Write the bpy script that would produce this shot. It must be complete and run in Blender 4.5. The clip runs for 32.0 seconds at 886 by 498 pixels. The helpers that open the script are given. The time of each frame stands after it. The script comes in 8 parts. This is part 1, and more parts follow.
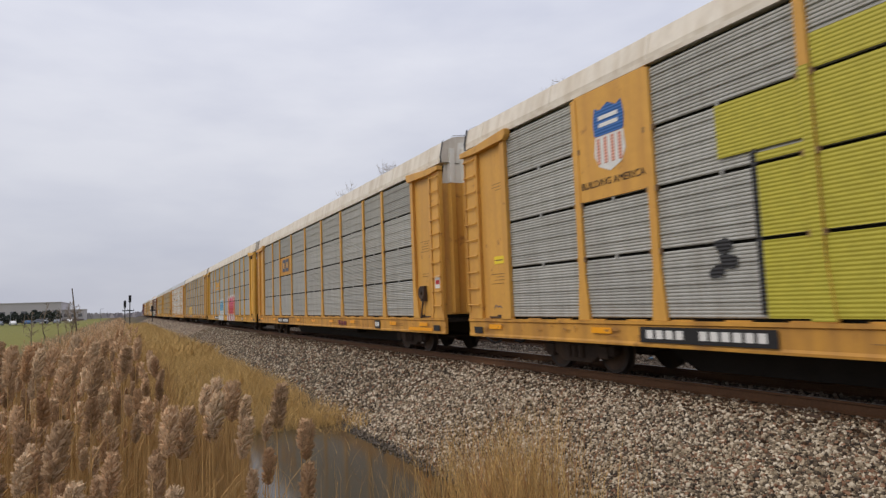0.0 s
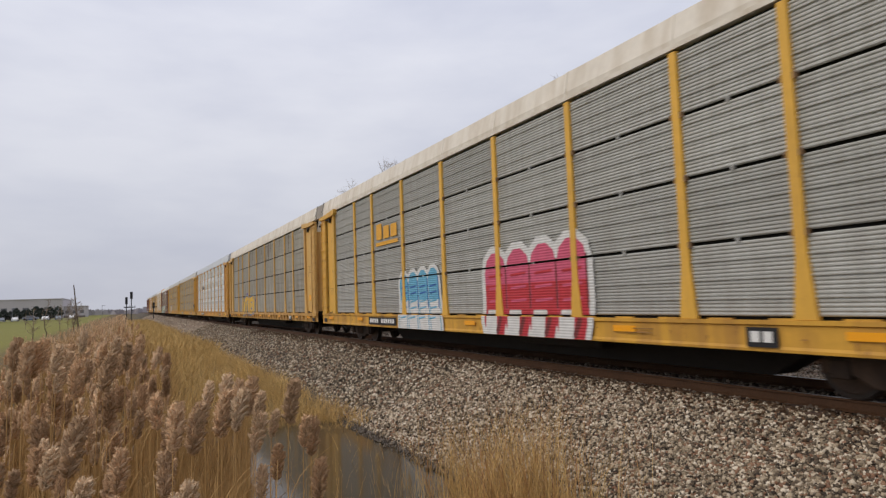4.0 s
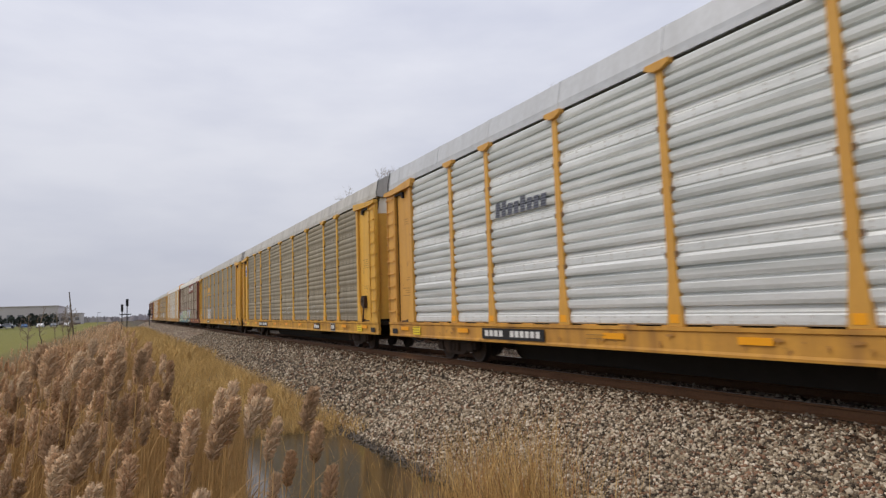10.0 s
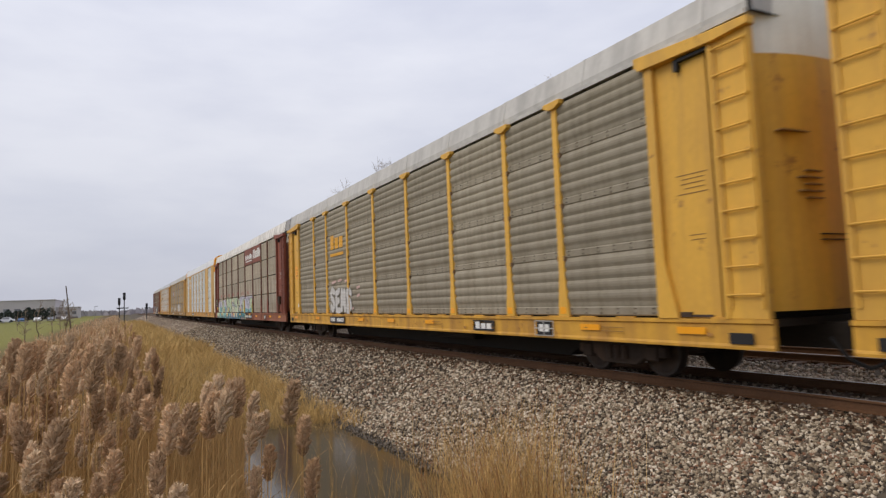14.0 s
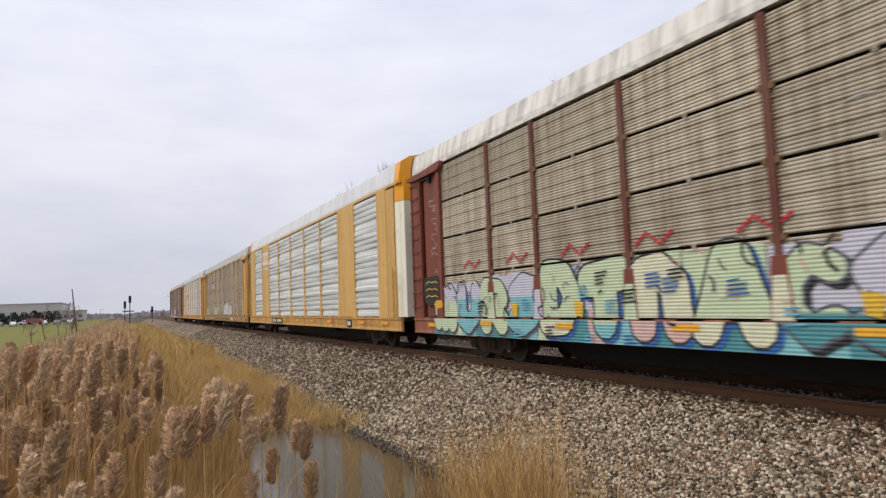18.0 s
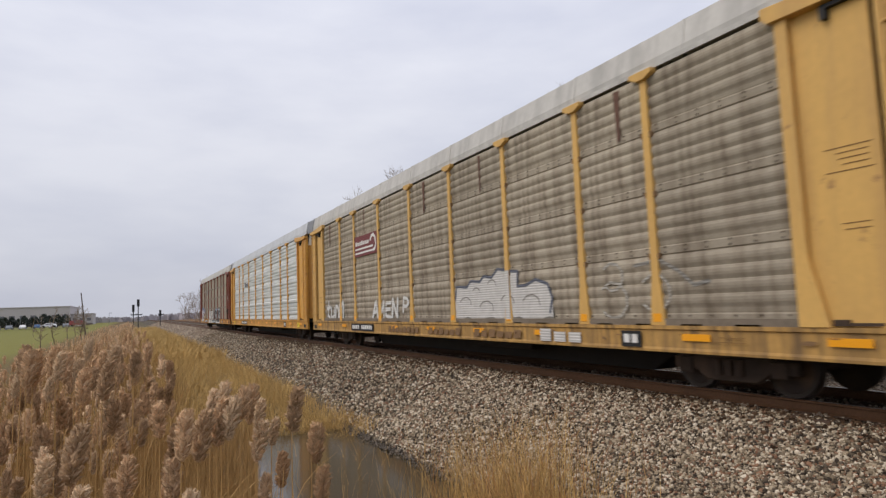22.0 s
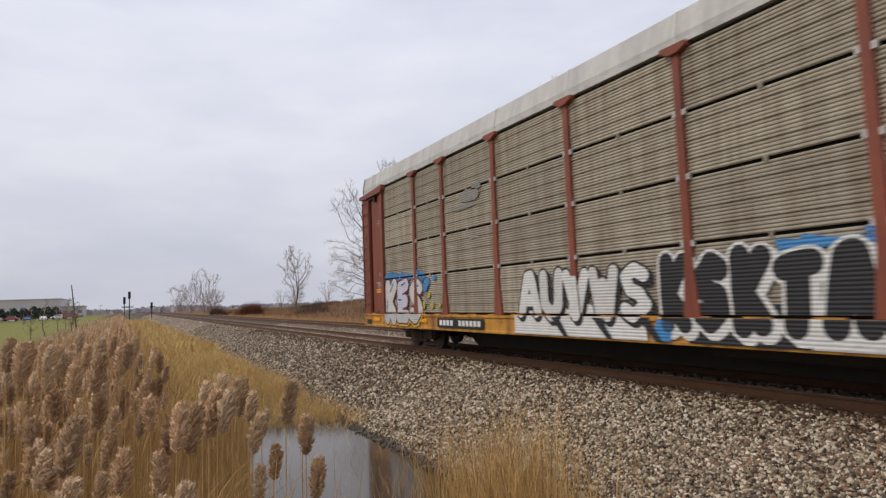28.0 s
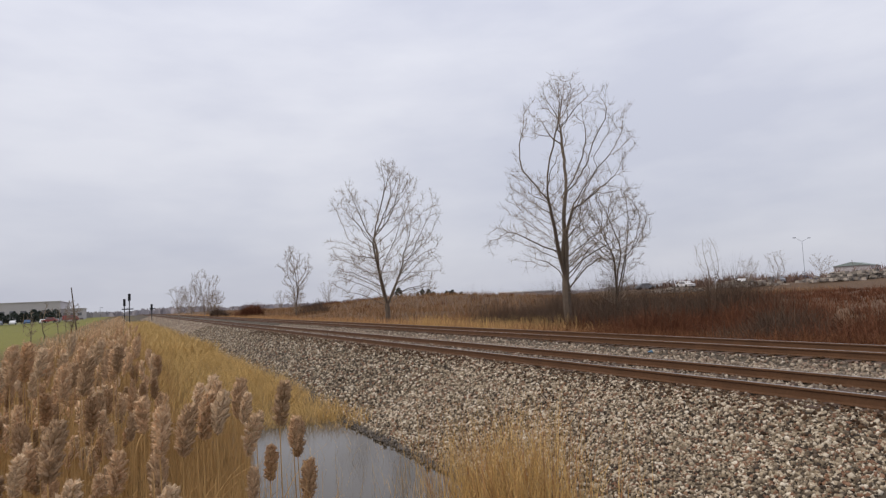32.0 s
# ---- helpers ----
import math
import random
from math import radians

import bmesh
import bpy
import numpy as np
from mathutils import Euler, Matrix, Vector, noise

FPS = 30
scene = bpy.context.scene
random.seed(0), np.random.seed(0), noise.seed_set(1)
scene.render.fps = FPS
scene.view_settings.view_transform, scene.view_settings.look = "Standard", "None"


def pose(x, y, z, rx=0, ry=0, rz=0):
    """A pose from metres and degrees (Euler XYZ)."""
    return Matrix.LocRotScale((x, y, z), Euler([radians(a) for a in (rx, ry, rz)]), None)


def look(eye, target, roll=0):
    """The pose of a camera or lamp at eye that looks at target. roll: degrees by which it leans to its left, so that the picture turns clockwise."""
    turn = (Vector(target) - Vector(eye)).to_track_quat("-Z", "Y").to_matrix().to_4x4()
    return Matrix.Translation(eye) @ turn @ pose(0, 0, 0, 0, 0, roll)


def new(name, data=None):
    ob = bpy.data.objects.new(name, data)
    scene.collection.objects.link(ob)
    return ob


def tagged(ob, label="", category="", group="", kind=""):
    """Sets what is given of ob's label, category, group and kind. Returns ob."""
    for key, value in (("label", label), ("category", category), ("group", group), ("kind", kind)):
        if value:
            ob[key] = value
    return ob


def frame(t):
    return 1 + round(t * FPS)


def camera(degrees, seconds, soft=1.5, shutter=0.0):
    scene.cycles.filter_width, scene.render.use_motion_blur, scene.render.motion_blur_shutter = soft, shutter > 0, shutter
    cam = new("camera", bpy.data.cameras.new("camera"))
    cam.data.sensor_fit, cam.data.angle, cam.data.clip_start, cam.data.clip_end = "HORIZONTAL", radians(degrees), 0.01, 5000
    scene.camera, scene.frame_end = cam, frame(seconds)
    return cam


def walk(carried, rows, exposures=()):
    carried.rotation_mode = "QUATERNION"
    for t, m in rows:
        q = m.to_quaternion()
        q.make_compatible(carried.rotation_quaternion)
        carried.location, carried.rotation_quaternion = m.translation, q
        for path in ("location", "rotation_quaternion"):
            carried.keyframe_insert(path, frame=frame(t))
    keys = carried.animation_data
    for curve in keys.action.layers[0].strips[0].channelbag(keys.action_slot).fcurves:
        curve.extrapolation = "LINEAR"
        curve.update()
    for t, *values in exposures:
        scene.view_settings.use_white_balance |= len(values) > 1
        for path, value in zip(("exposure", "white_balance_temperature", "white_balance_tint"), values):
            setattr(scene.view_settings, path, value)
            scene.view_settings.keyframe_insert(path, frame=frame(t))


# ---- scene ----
# World: z = 0 at the rail tops, y along the track, x across it. The camera stands on a bank beside the line.
from collections import defaultdict

cam = camera(70.0, 32.0, soft=1.3, shutter=0.22)
EYE = (0.0, 0.0, 1.55)
TURNS = [
    (0.0, 94.80, 2.11, -26.71),
    (0.5, 94.67, 2.14, -26.63),
    (1.0, 94.52, 2.06, -26.61),
    (1.5, 94.40, 2.06, -26.79),
    (2.0, 94.26, 2.03, -26.97),
    (2.5, 94.38, 2.09, -26.86),
    (3.0, 94.50, 2.10, -26.64),
    (3.5, 94.54, 2.06, -26.61),
    (5.5, 94.53, 1.89, -26.62),
    (6.0, 94.57, 1.87, -26.62),
    (6.5, 94.53, 1.87, -26.67),
    (7.0, 94.46, 1.79, -26.71),
    (7.5, 94.61, 1.74, -26.84),
    (8.0, 94.87, 1.80, -26.89),
    (8.5, 95.21, 1.88, -26.90),
    (9.0, 95.27, 1.91, -26.95),
    (9.5, 95.25, 1.82, -26.98),
    (10.0, 95.22, 1.94, -26.90),
    (10.5, 94.99, 1.94, -26.84),
    (11.0, 94.74, 1.97, -27.14),
    (11.5, 94.57, 2.02, -27.28),
    (12.0, 94.40, 1.95, -27.31),
    (12.5, 94.30, 2.09, -27.20),
    (13.0, 94.28, 2.07, -27.14),
    (13.5, 94.36, 2.14, -27.15),
    (15.5, 94.99, 2.18, -27.03),
    (16.0, 95.02, 2.20, -27.13),
    (16.5, 94.88, 2.19, -27.05),
    (17.0, 94.82, 2.19, -26.87),
    (17.5, 94.77, 2.23, -26.76),
    (18.0, 94.82, 2.18, -26.71),
    (18.5, 94.80, 2.14, -26.71),
    (19.0, 94.83, 2.05, -26.69),
    (19.5, 94.93, 1.98, -26.59),
    (20.0, 94.97, 2.11, -26.34),
    (20.5, 95.17, 2.09, -26.21),
    (21.0, 95.19, 1.94, -26.17),
    (21.5, 95.23, 2.07, -26.07),
    (22.0, 95.20, 2.10, -26.09),
    (22.5, 94.87, 2.16, -26.21),
    (23.0, 94.64, 2.00, -26.39),
    (23.5, 94.60, 2.08, -26.43),
    (24.0, 94.62, 1.95, -26.38),
    (24.5, 94.90, 1.96, -26.31),
    (26.5, 94.88, 2.10, -26.44),
    (27.0, 94.82, 2.06, -26.53),
    (27.5, 94.63, 2.10, -26.65),
    (28.0, 94.47, 2.13, -26.76),
    (28.5, 94.40, 2.17, -26.83),
    (29.0, 94.43, 2.38, -26.80),
    (29.5, 94.43, 2.45, -26.81),
    (30.0, 94.35, 2.44, -26.93),
    (30.5, 94.28, 2.42, -26.90),
    (31.0, 94.21, 2.53, -26.82),
    (31.5, 94.18, 2.60, -26.78),
    (32.0, 94.39, 2.66, -26.76),
]
walk(cam, [(t, pose(*EYE, a, b, c)) for t, a, b, c in TURNS], exposures=[(0.0, -0.1), (9.0, -0.08), (13.5, -0.03), (16.0, 0.13), (19.5, 0.12), (21.5, -0.03), (24.0, 0.04), (28.0, 0.0), (30.0, 0.0), (32.0, -0.05)])

# ---- light ----
sky_world = bpy.data.worlds.new("overcast_sky")
scene.world = sky_world
sky_world.use_nodes = True
wn = sky_world.node_tree.nodes
wl = sky_world.node_tree.links
wn.clear()
w_out = wn.new("ShaderNodeOutputWorld")
w_bg = wn.new("ShaderNodeBackground")
w_sky = wn.new("ShaderNodeTexSky")
w_sky.sky_type = "NISHITA"
w_sky.sun_disc = False
w_sky.sun_elevation = radians(50)
w_sky.sun_rotation = radians(261)
w_sky.dust_density = 3.0
w_co = wn.new("ShaderNodeTexCoord")
w_map = wn.new("ShaderNodeMapping")
w_map.inputs["Scale"].default_value = (1.0, 1.0, 3.2)
w_noise = wn.new("ShaderNodeTexNoise")
w_noise.inputs["Scale"].default_value = 2.3
w_noise.inputs["Detail"].default_value = 5.0
w_noise.inputs["Roughness"].default_value = 0.5
w_ramp = wn.new("ShaderNodeValToRGB")
w_ramp.color_ramp.elements[0].position = 0.36
w_ramp.color_ramp.elements[0].color = (6.15, 6.35, 7.4, 1)
w_ramp.color_ramp.elements[1].position = 0.64
w_ramp.color_ramp.elements[1].color = (7.7, 7.8, 8.55, 1)
w_sep = wn.new("ShaderNodeSeparateXYZ")
w_h = wn.new("ShaderNodeMapRange")
w_h.inputs["From Min"].default_value = -0.02
w_h.inputs["From Max"].default_value = 0.5
w_h.inputs["To Min"].default_value = 0.73
w_h.inputs["To Max"].default_value = 1.04
w_mul = wn.new("ShaderNodeMix")
w_mul.data_type = "RGBA"
w_mul.blend_type = "MULTIPLY"
w_mul.inputs["Factor"].default_value = 1.0
w_mix = wn.new("ShaderNodeMix")
w_mix.data_type = "RGBA"
w_mix.inputs["Factor"].default_value = 0.93
wl.new(w_co.outputs["Generated"], w_map.inputs["Vector"])
wl.new(w_map.outputs[0], w_noise.inputs["Vector"])
wl.new(w_noise.outputs["Fac"], w_ramp.inputs["Fac"])
wl.new(w_co.outputs["Generated"], w_sep.inputs[0])
wl.new(w_sep.outputs["Z"], w_h.inputs["Value"])
wl.new(w_ramp.outputs["Color"], w_mul.inputs[6])
wl.new(w_h.outputs[0], w_mul.inputs[7])
wl.new(w_sky.outputs[0], w_mix.inputs[6])
wl.new(w_mul.outputs[2], w_mix.inputs[7])
wl.new(w_mix.outputs[2], w_bg.inputs["Color"])
w_bg.inputs["Strength"].default_value = 0.118
wl.new(w_bg.outputs[0], w_out.inputs["Surface"])

sun = new("sun", bpy.data.lights.new("sun", "SUN"))
sun.data.energy = 1.5
sun.data.angle = radians(35)
sun.data.color = (1.0, 0.885, 0.745)
sun.matrix_world = look((-46, 9, 56), (0, 0, 0))


# ---- materials ----
def material(name, colour, rough=0.7, metal=0.0, vary=0.15, scale=3.0, fine=40.0, bump=0.2, streak=0.0, dirt=None, dirt_amount=0.0, island=0.0, piece=0.0, stretch=(1, 1, 1), spec=0.4, spots=None):
    """A surface: base colour, blotches at two scales, optional vertical streaks and dirt, and variation from piece to piece."""
    m = bpy.data.materials.new(name)
    m.use_nodes = True
    n, l = m.node_tree.nodes, m.node_tree.links
    b = n["Principled BSDF"]
    b.inputs["Roughness"].default_value = rough
    b.inputs["Metallic"].default_value = metal
    b.inputs["Specular IOR Level"].default_value = spec
    co = n.new("ShaderNodeTexCoord")
    mp = n.new("ShaderNodeMapping")
    mp.inputs["Scale"].default_value = stretch
    l.new(co.outputs["Object"], mp.inputs["Vector"])
    big = n.new("ShaderNodeTexNoise")
    big.inputs["Scale"].default_value = scale
    big.inputs["Detail"].default_value = 4
    small = n.new("ShaderNodeTexNoise")
    small.inputs["Scale"].default_value = fine
    small.inputs["Detail"].default_value = 3
    l.new(mp.outputs[0], big.inputs["Vector"])
    l.new(mp.outputs[0], small.inputs["Vector"])
    add = n.new("ShaderNodeMath")
    add.operation = "ADD"
    l.new(big.outputs["Fac"], add.inputs[0])
    l.new(small.outputs["Fac"], add.inputs[1])
    rng = n.new("ShaderNodeMapRange")
    rng.inputs["From Min"].default_value = 0.6
    rng.inputs["From Max"].default_value = 1.4
    rng.inputs["To Min"].default_value = 1 - vary
    rng.inputs["To Max"].default_value = 1 + vary
    l.new(add.outputs[0], rng.inputs["Value"])
    value = rng.outputs[0]

    def times(a, socket, lo, hi):
        r = n.new("ShaderNodeMapRange")
        r.inputs["To Min"].default_value = lo
        r.inputs["To Max"].default_value = hi
        l.new(socket, r.inputs["Value"])
        k = n.new("ShaderNodeMath")
        k.operation = "MULTIPLY"
        l.new(a, k.inputs[0])
        l.new(r.outputs[0], k.inputs[1])
        return k.outputs[0]

    if island:
        g = n.new("ShaderNodeNewGeometry")
        value = times(value, g.outputs["Random Per Island"], 1 - island, 1 + island)
    if piece:
        o = n.new("ShaderNodeObjectInfo")
        value = times(value, o.outputs["Random"], 1 - piece, 1 + piece)
    mix = n.new("ShaderNodeMix")
    mix.data_type = "RGBA"
    mix.blend_type = "MULTIPLY"
    mix.inputs["Factor"].default_value = 1
    mix.inputs[6].default_value = (*colour, 1)
    l.new(value, mix.inputs[7])
    result = mix.outputs[2]
    if dirt:
        ms = n.new("ShaderNodeMapping")
        ms.inputs["Scale"].default_value = (0.6, 0.14, 3.2) if streak < 0 else ((2.5, 2.5, 0.25) if streak else (1, 1, 1))
        l.new(co.outputs["Object"], ms.inputs["Vector"])
        dn = n.new("ShaderNodeTexNoise")
        dn.inputs["Scale"].default_value = abs(streak) or 1.5
        dn.inputs["Detail"].default_value = 5
        l.new(ms.outputs[0], dn.inputs["Vector"])
        dr = n.new("ShaderNodeMapRange")
        dr.inputs["From Min"].default_value = 0.42
        dr.inputs["From Max"].default_value = 0.72
        dr.inputs["To Max"].default_value = dirt_amount
        l.new(dn.outputs["Fac"], dr.inputs["Value"])
        dm = n.new("ShaderNodeMix")
        dm.data_type = "RGBA"
        l.new(dr.outputs[0], dm.inputs["Factor"])
        l.new(result, dm.inputs[6])
        dm.inputs[7].default_value = (*dirt, 1)
        result = dm.outputs[2]
    if spots:
        sp = n.new("ShaderNodeTexNoise")
        sp.inputs["Scale"].default_value = 2.6
        sp.inputs["Detail"].default_value = 8
        sp.inputs["Roughness"].default_value = 0.7
        l.new(co.outputs["Object"], sp.inputs["Vector"])
        sr = n.new("ShaderNodeMapRange")
        sr.inputs["From Min"].default_value = 0.60
        sr.inputs["From Max"].default_value = 0.68
        sr.inputs["To Max"].default_value = 0.75
        l.new(sp.outputs["Fac"], sr.inputs["Value"])
        sm = n.new("ShaderNodeMix")
        sm.data_type = "RGBA"
        l.new(sr.outputs[0], sm.inputs["Factor"])
        l.new(result, sm.inputs[6])
        sm.inputs[7].default_value = (*spots, 1)
        result = sm.outputs[2]
    l.new(result, b.inputs["Base Color"])
    if bump:
        bp = n.new("ShaderNodeBump")
        bp.inputs["Strength"].default_value = bump
        bp.inputs["Distance"].default_value = 0.02
        l.new(small.outputs["Fac"], bp.inputs["Height"])
        l.new(bp.outputs[0], b.inputs["Normal"])
    return m


YELLOWS = {
    "orange": material("orange_yellow_paint", (0.63, 0.335, 0.065), 0.5, vary=0.07, scale=1.2, fine=9, bump=0.05, streak=1.2, dirt=(0.40, 0.18, 0.05), dirt_amount=0.42, piece=0.05, spots=(0.30, 0.13, 0.04)),
    "pale": material("faded_yellow_paint", (0.63, 0.385, 0.115), 0.6, vary=0.08, scale=1.2, fine=9, bump=0.05, streak=1.2, dirt=(0.40, 0.24, 0.10), dirt_amount=0.45, piece=0.05, spots=(0.27, 0.14, 0.06)),
    "yellow": material("warm_yellow_paint", (0.70, 0.395, 0.058), 0.55, vary=0.08, scale=1.2, fine=9, bump=0.05, streak=1.2, dirt=(0.38, 0.21, 0.06), dirt_amount=0.45, piece=0.05, spots=(0.26, 0.12, 0.04)),
    "red": material("mineral_red_paint", (0.225, 0.058, 0.032), 0.6, vary=0.14, scale=1.5, fine=12, bump=0.08, streak=2.0, dirt=(0.06, 0.028, 0.02), dirt_amount=0.6, piece=0.08),
}
DARKRED = material("weathered_dark_red_paint", (0.12, 0.034, 0.022), 0.7, vary=0.2, scale=1.5, fine=12, bump=0.08, streak=2.0, dirt=(0.30, 0.22, 0.17), dirt_amount=0.35)
STAINED_YELLOW = material("stained_yellow_sill_paint", (0.46, 0.27, 0.08), 0.7, vary=0.2, scale=1.5, fine=10, bump=0.1, streak=3.0, dirt=(0.11, 0.07, 0.04), dirt_amount=0.85)
SILLS = {name: material(name + "_grimy_sill_paint", colour, 0.6, vary=0.12, scale=1.2, fine=9, bump=0.06, streak=1.0, dirt=(0.27, 0.13, 0.04), dirt_amount=0.75, spots=(0.20, 0.09, 0.03)) for name, colour in (("orange", (0.58, 0.295, 0.05)), ("pale", (0.56, 0.32, 0.085)), ("yellow", (0.60, 0.325, 0.042)))}
SILLS["red"] = material("red_rusty_sill_paint", (0.245, 0.082, 0.045), 0.7, vary=0.2, scale=1.2, fine=9, bump=0.08, streak=1.0, dirt=(0.30, 0.145, 0.08), dirt_amount=0.85, spots=(0.36, 0.22, 0.15))
STAINED_AMBER = material("rust_stained_amber_sill_paint", (0.52, 0.25, 0.035), 0.7, vary=0.2, scale=1.5, fine=10, bump=0.1, streak=1.6, dirt=(0.16, 0.06, 0.025), dirt_amount=0.9)
PANELS = {
    "grey": material("galvanised_grey_screen", (0.405, 0.405, 0.378), 0.6, 0.2, vary=0.14, scale=0.9, fine=22, bump=0.25, streak=2.5, dirt=(0.30, 0.285, 0.255), dirt_amount=0.5, piece=0.09),
    "drab": material("drab_streaked_screen", (0.385, 0.37, 0.318), 0.65, 0.15, vary=0.16, scale=0.9, fine=22, bump=0.25, streak=2.3, dirt=(0.215, 0.175, 0.13), dirt_amount=0.65, piece=0.13),
    "tan": material("weathered_grey_tan_screen", (0.30, 0.266, 0.20), 0.7, 0.1, vary=0.16, scale=0.9, fine=22, bump=0.25, streak=2.5, dirt=(0.175, 0.145, 0.095), dirt_amount=0.55, piece=0.10),
    "brown": material("dirty_brown_grey_screen", (0.355, 0.31, 0.24), 0.75, 0.1, vary=0.18, scale=0.9, fine=22, bump=0.25, streak=2.2, dirt=(0.14, 0.105, 0.072), dirt_amount=0.75, piece=0.10),
    "silver": material("bright_galvanised_screen", (0.77, 0.79, 0.785), 0.45, 0.2, vary=0.13, scale=0.8, fine=22, bump=0.15, streak=-1.3, dirt=(0.36, 0.39, 0.38), dirt_amount=0.8, piece=0.04),
    "dun": material("dun_brown_screen", (0.37, 0.33, 0.26), 0.7, 0.1, vary=0.2, scale=0.9, fine=22, bump=0.25, streak=2.2, dirt=(0.20, 0.15, 0.105), dirt_amount=0.65, piece=0.14),
    "dusty": material("dusty_pale_brown_screen", (0.49, 0.44, 0.352), 0.7, 0.1, vary=0.18, scale=0.9, fine=22, bump=0.25, streak=2.2, dirt=(0.24, 0.175, 0.12), dirt_amount=0.75, piece=0.16, spots=(0.29, 0.215, 0.155)),
}
ROOFS = {
    "cream": material("cream_roof_paint", (0.70, 0.65, 0.565), 0.6, vary=0.08, scale=0.7, fine=8, bump=0.08, streak=1.2, dirt=(0.42, 0.33, 0.22), dirt_amount=0.5),
    "white": material("dirty_white_roof_paint", (0.78, 0.76, 0.72), 0.65, vary=0.08, scale=0.7, fine=8, bump=0.08, streak=1.6, dirt=(0.26, 0.24, 0.22), dirt_amount=0.7),
    "silver": material("galvanised_roof", (0.54, 0.56, 0.585), 0.5, 0.2, vary=0.1, scale=0.7, fine=8, bump=0.08, streak=1.2, dirt=(0.42, 0.43, 0.44), dirt_amount=0.5),
    "pale": material("pale_metal_roof", (0.72, 0.735, 0.75), 0.5, 0.2, vary=0.1, scale=0.7, fine=8, bump=0.08, streak=1.2, dirt=(0.5, 0.5, 0.5), dirt_amount=0.4),
    "grey": material("grey_weathered_roof", (0.52, 0.51, 0.485), 0.65, 0.1, vary=0.1, scale=0.7, fine=8, bump=0.08, streak=1.2, dirt=(0.26, 0.25, 0.24), dirt_amount=0.5),
}
# Near-black base colour carries the shade inside the closed cars.
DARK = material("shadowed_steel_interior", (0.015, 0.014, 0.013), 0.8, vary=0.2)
TRUCK = material("brown_black_truck_steel", (0.038, 0.026, 0.019), 0.8, 0.1, vary=0.3, scale=4, fine=30, bump=0.3, dirt=(0.13, 0.08, 0.05), dirt_amount=0.6)
TREAD = material("worn_wheel_steel", (0.05, 0.04, 0.033), 0.5, 0.5, vary=0.15)
STEEL = material("grimy_underframe_steel", (0.022, 0.017, 0.013), 0.8, 0.1, vary=0.3, scale=3, fine=20, bump=0.2)
BLACK = material("black_plate_paint", (0.014, 0.014, 0.015), 0.6, vary=0.2)
WHITE = material("white_stencil_paint", (0.70, 0.70, 0.68), 0.7, vary=0.12, fine=30)
CREAM_END = material("white_door_paint", (0.80, 0.78, 0.71), 0.6, vary=0.08, streak=2.0, dirt=(0.46, 0.41, 0.32), dirt_amount=0.35)
# Cream made brighter than the end doors to put in the corner's light.
CREAM_CORNER = material("clean_cream_corner_paint", (0.86, 0.84, 0.70), 0.5, vary=0.06, spots=(0.55, 0.42, 0.25))
SAFETY = material("yellow_reflector_film", (0.85, 0.36, 0.01), 0.4, vary=0.05)
INK = material("worn_brown_stencil_ink", (0.24, 0.135, 0.045), 0.8, vary=0.25, fine=30)
LEMON = material("lemon_placard", (0.80, 0.62, 0.03), 0.5, vary=0.08)
BOLT = material("zinc_bolt", (0.55, 0.53, 0.50), 0.5, 0.5, vary=0.1)
RAIL = material("rusted_rail_steel", (0.115, 0.056, 0.026), 0.75, 0.2, vary=0.25, scale=2, fine=25, bump=0.25)
BRACKET = material("rusty_bracket_steel", (0.21, 0.125, 0.06), 0.8, vary=0.25, fine=30)
RUSTFILM = material("thin_rust_film", (0.36, 0.18, 0.05), 0.8, vary=0.3, scale=4, fine=25)
RAILTOP = material("worn_rail_head", (0.30, 0.28, 0.26), 0.42, 0.8, vary=0.1)
TIE = material("creosoted_timber_tie", (0.085, 0.052, 0.035), 0.9, vary=0.35, scale=3, fine=18, bump=0.5, piece=0.2, stretch=(1, 6, 3))
STONE = material("crushed_limestone", (1, 1, 1), 0.9, vary=0.22, scale=6, fine=60, bump=0.3)
sn, sl = STONE.node_tree.nodes, STONE.node_tree.links
s_geo = sn.new("ShaderNodeNewGeometry")
s_ramp = sn.new("ShaderNodeValToRGB")
s_ramp.color_ramp.interpolation = "CONSTANT"
STONE_TINTS = [(0.0, (0.042, 0.031, 0.021)), (0.16, (0.112, 0.087, 0.061)), (0.31, (0.205, 0.164, 0.112)), (0.44, (0.315, 0.258, 0.178)), (0.57, (0.44, 0.37, 0.268)), (0.70, (0.215, 0.118, 0.072)), (0.78, (0.59, 0.52, 0.405)), (0.91, (0.28, 0.165, 0.103)), (0.95, (0.73, 0.66, 0.54))]
while len(s_ramp.color_ramp.elements) < len(STONE_TINTS):
    s_ramp.color_ramp.elements.new(0.5)
STONE_TINTS = [(p, (c[0] * 0.89, c[1] * 0.865, c[2] * 0.845)) for p, c in STONE_TINTS]
for e, (p, c) in zip(s_ramp.color_ramp.elements, STONE_TINTS):
    e.position, e.color = p, (*c, 1)
sl.new(s_geo.outputs["Random Per Island"], s_ramp.inputs["Fac"])
s_mix = [n for n in sn if n.bl_idname == "ShaderNodeMix"][0]
sl.new(s_ramp.outputs["Color"], s_mix.inputs[6])
# Tints drawn halfway to one brown, putting distance haze into the colour.
STONE_FAR = STONE.copy()
STONE_FAR.name = "dusty_ballast"
far_ramp = [n for n in STONE_FAR.node_tree.nodes if n.bl_idname == "ShaderNodeValToRGB"][0]
for e, (p, c) in zip(far_ramp.color_ramp.elements, STONE_TINTS):
    e.color = (*[0.5 * a + 0.5 * b for a, b in zip(c, (0.27, 0.212, 0.165))], 1)


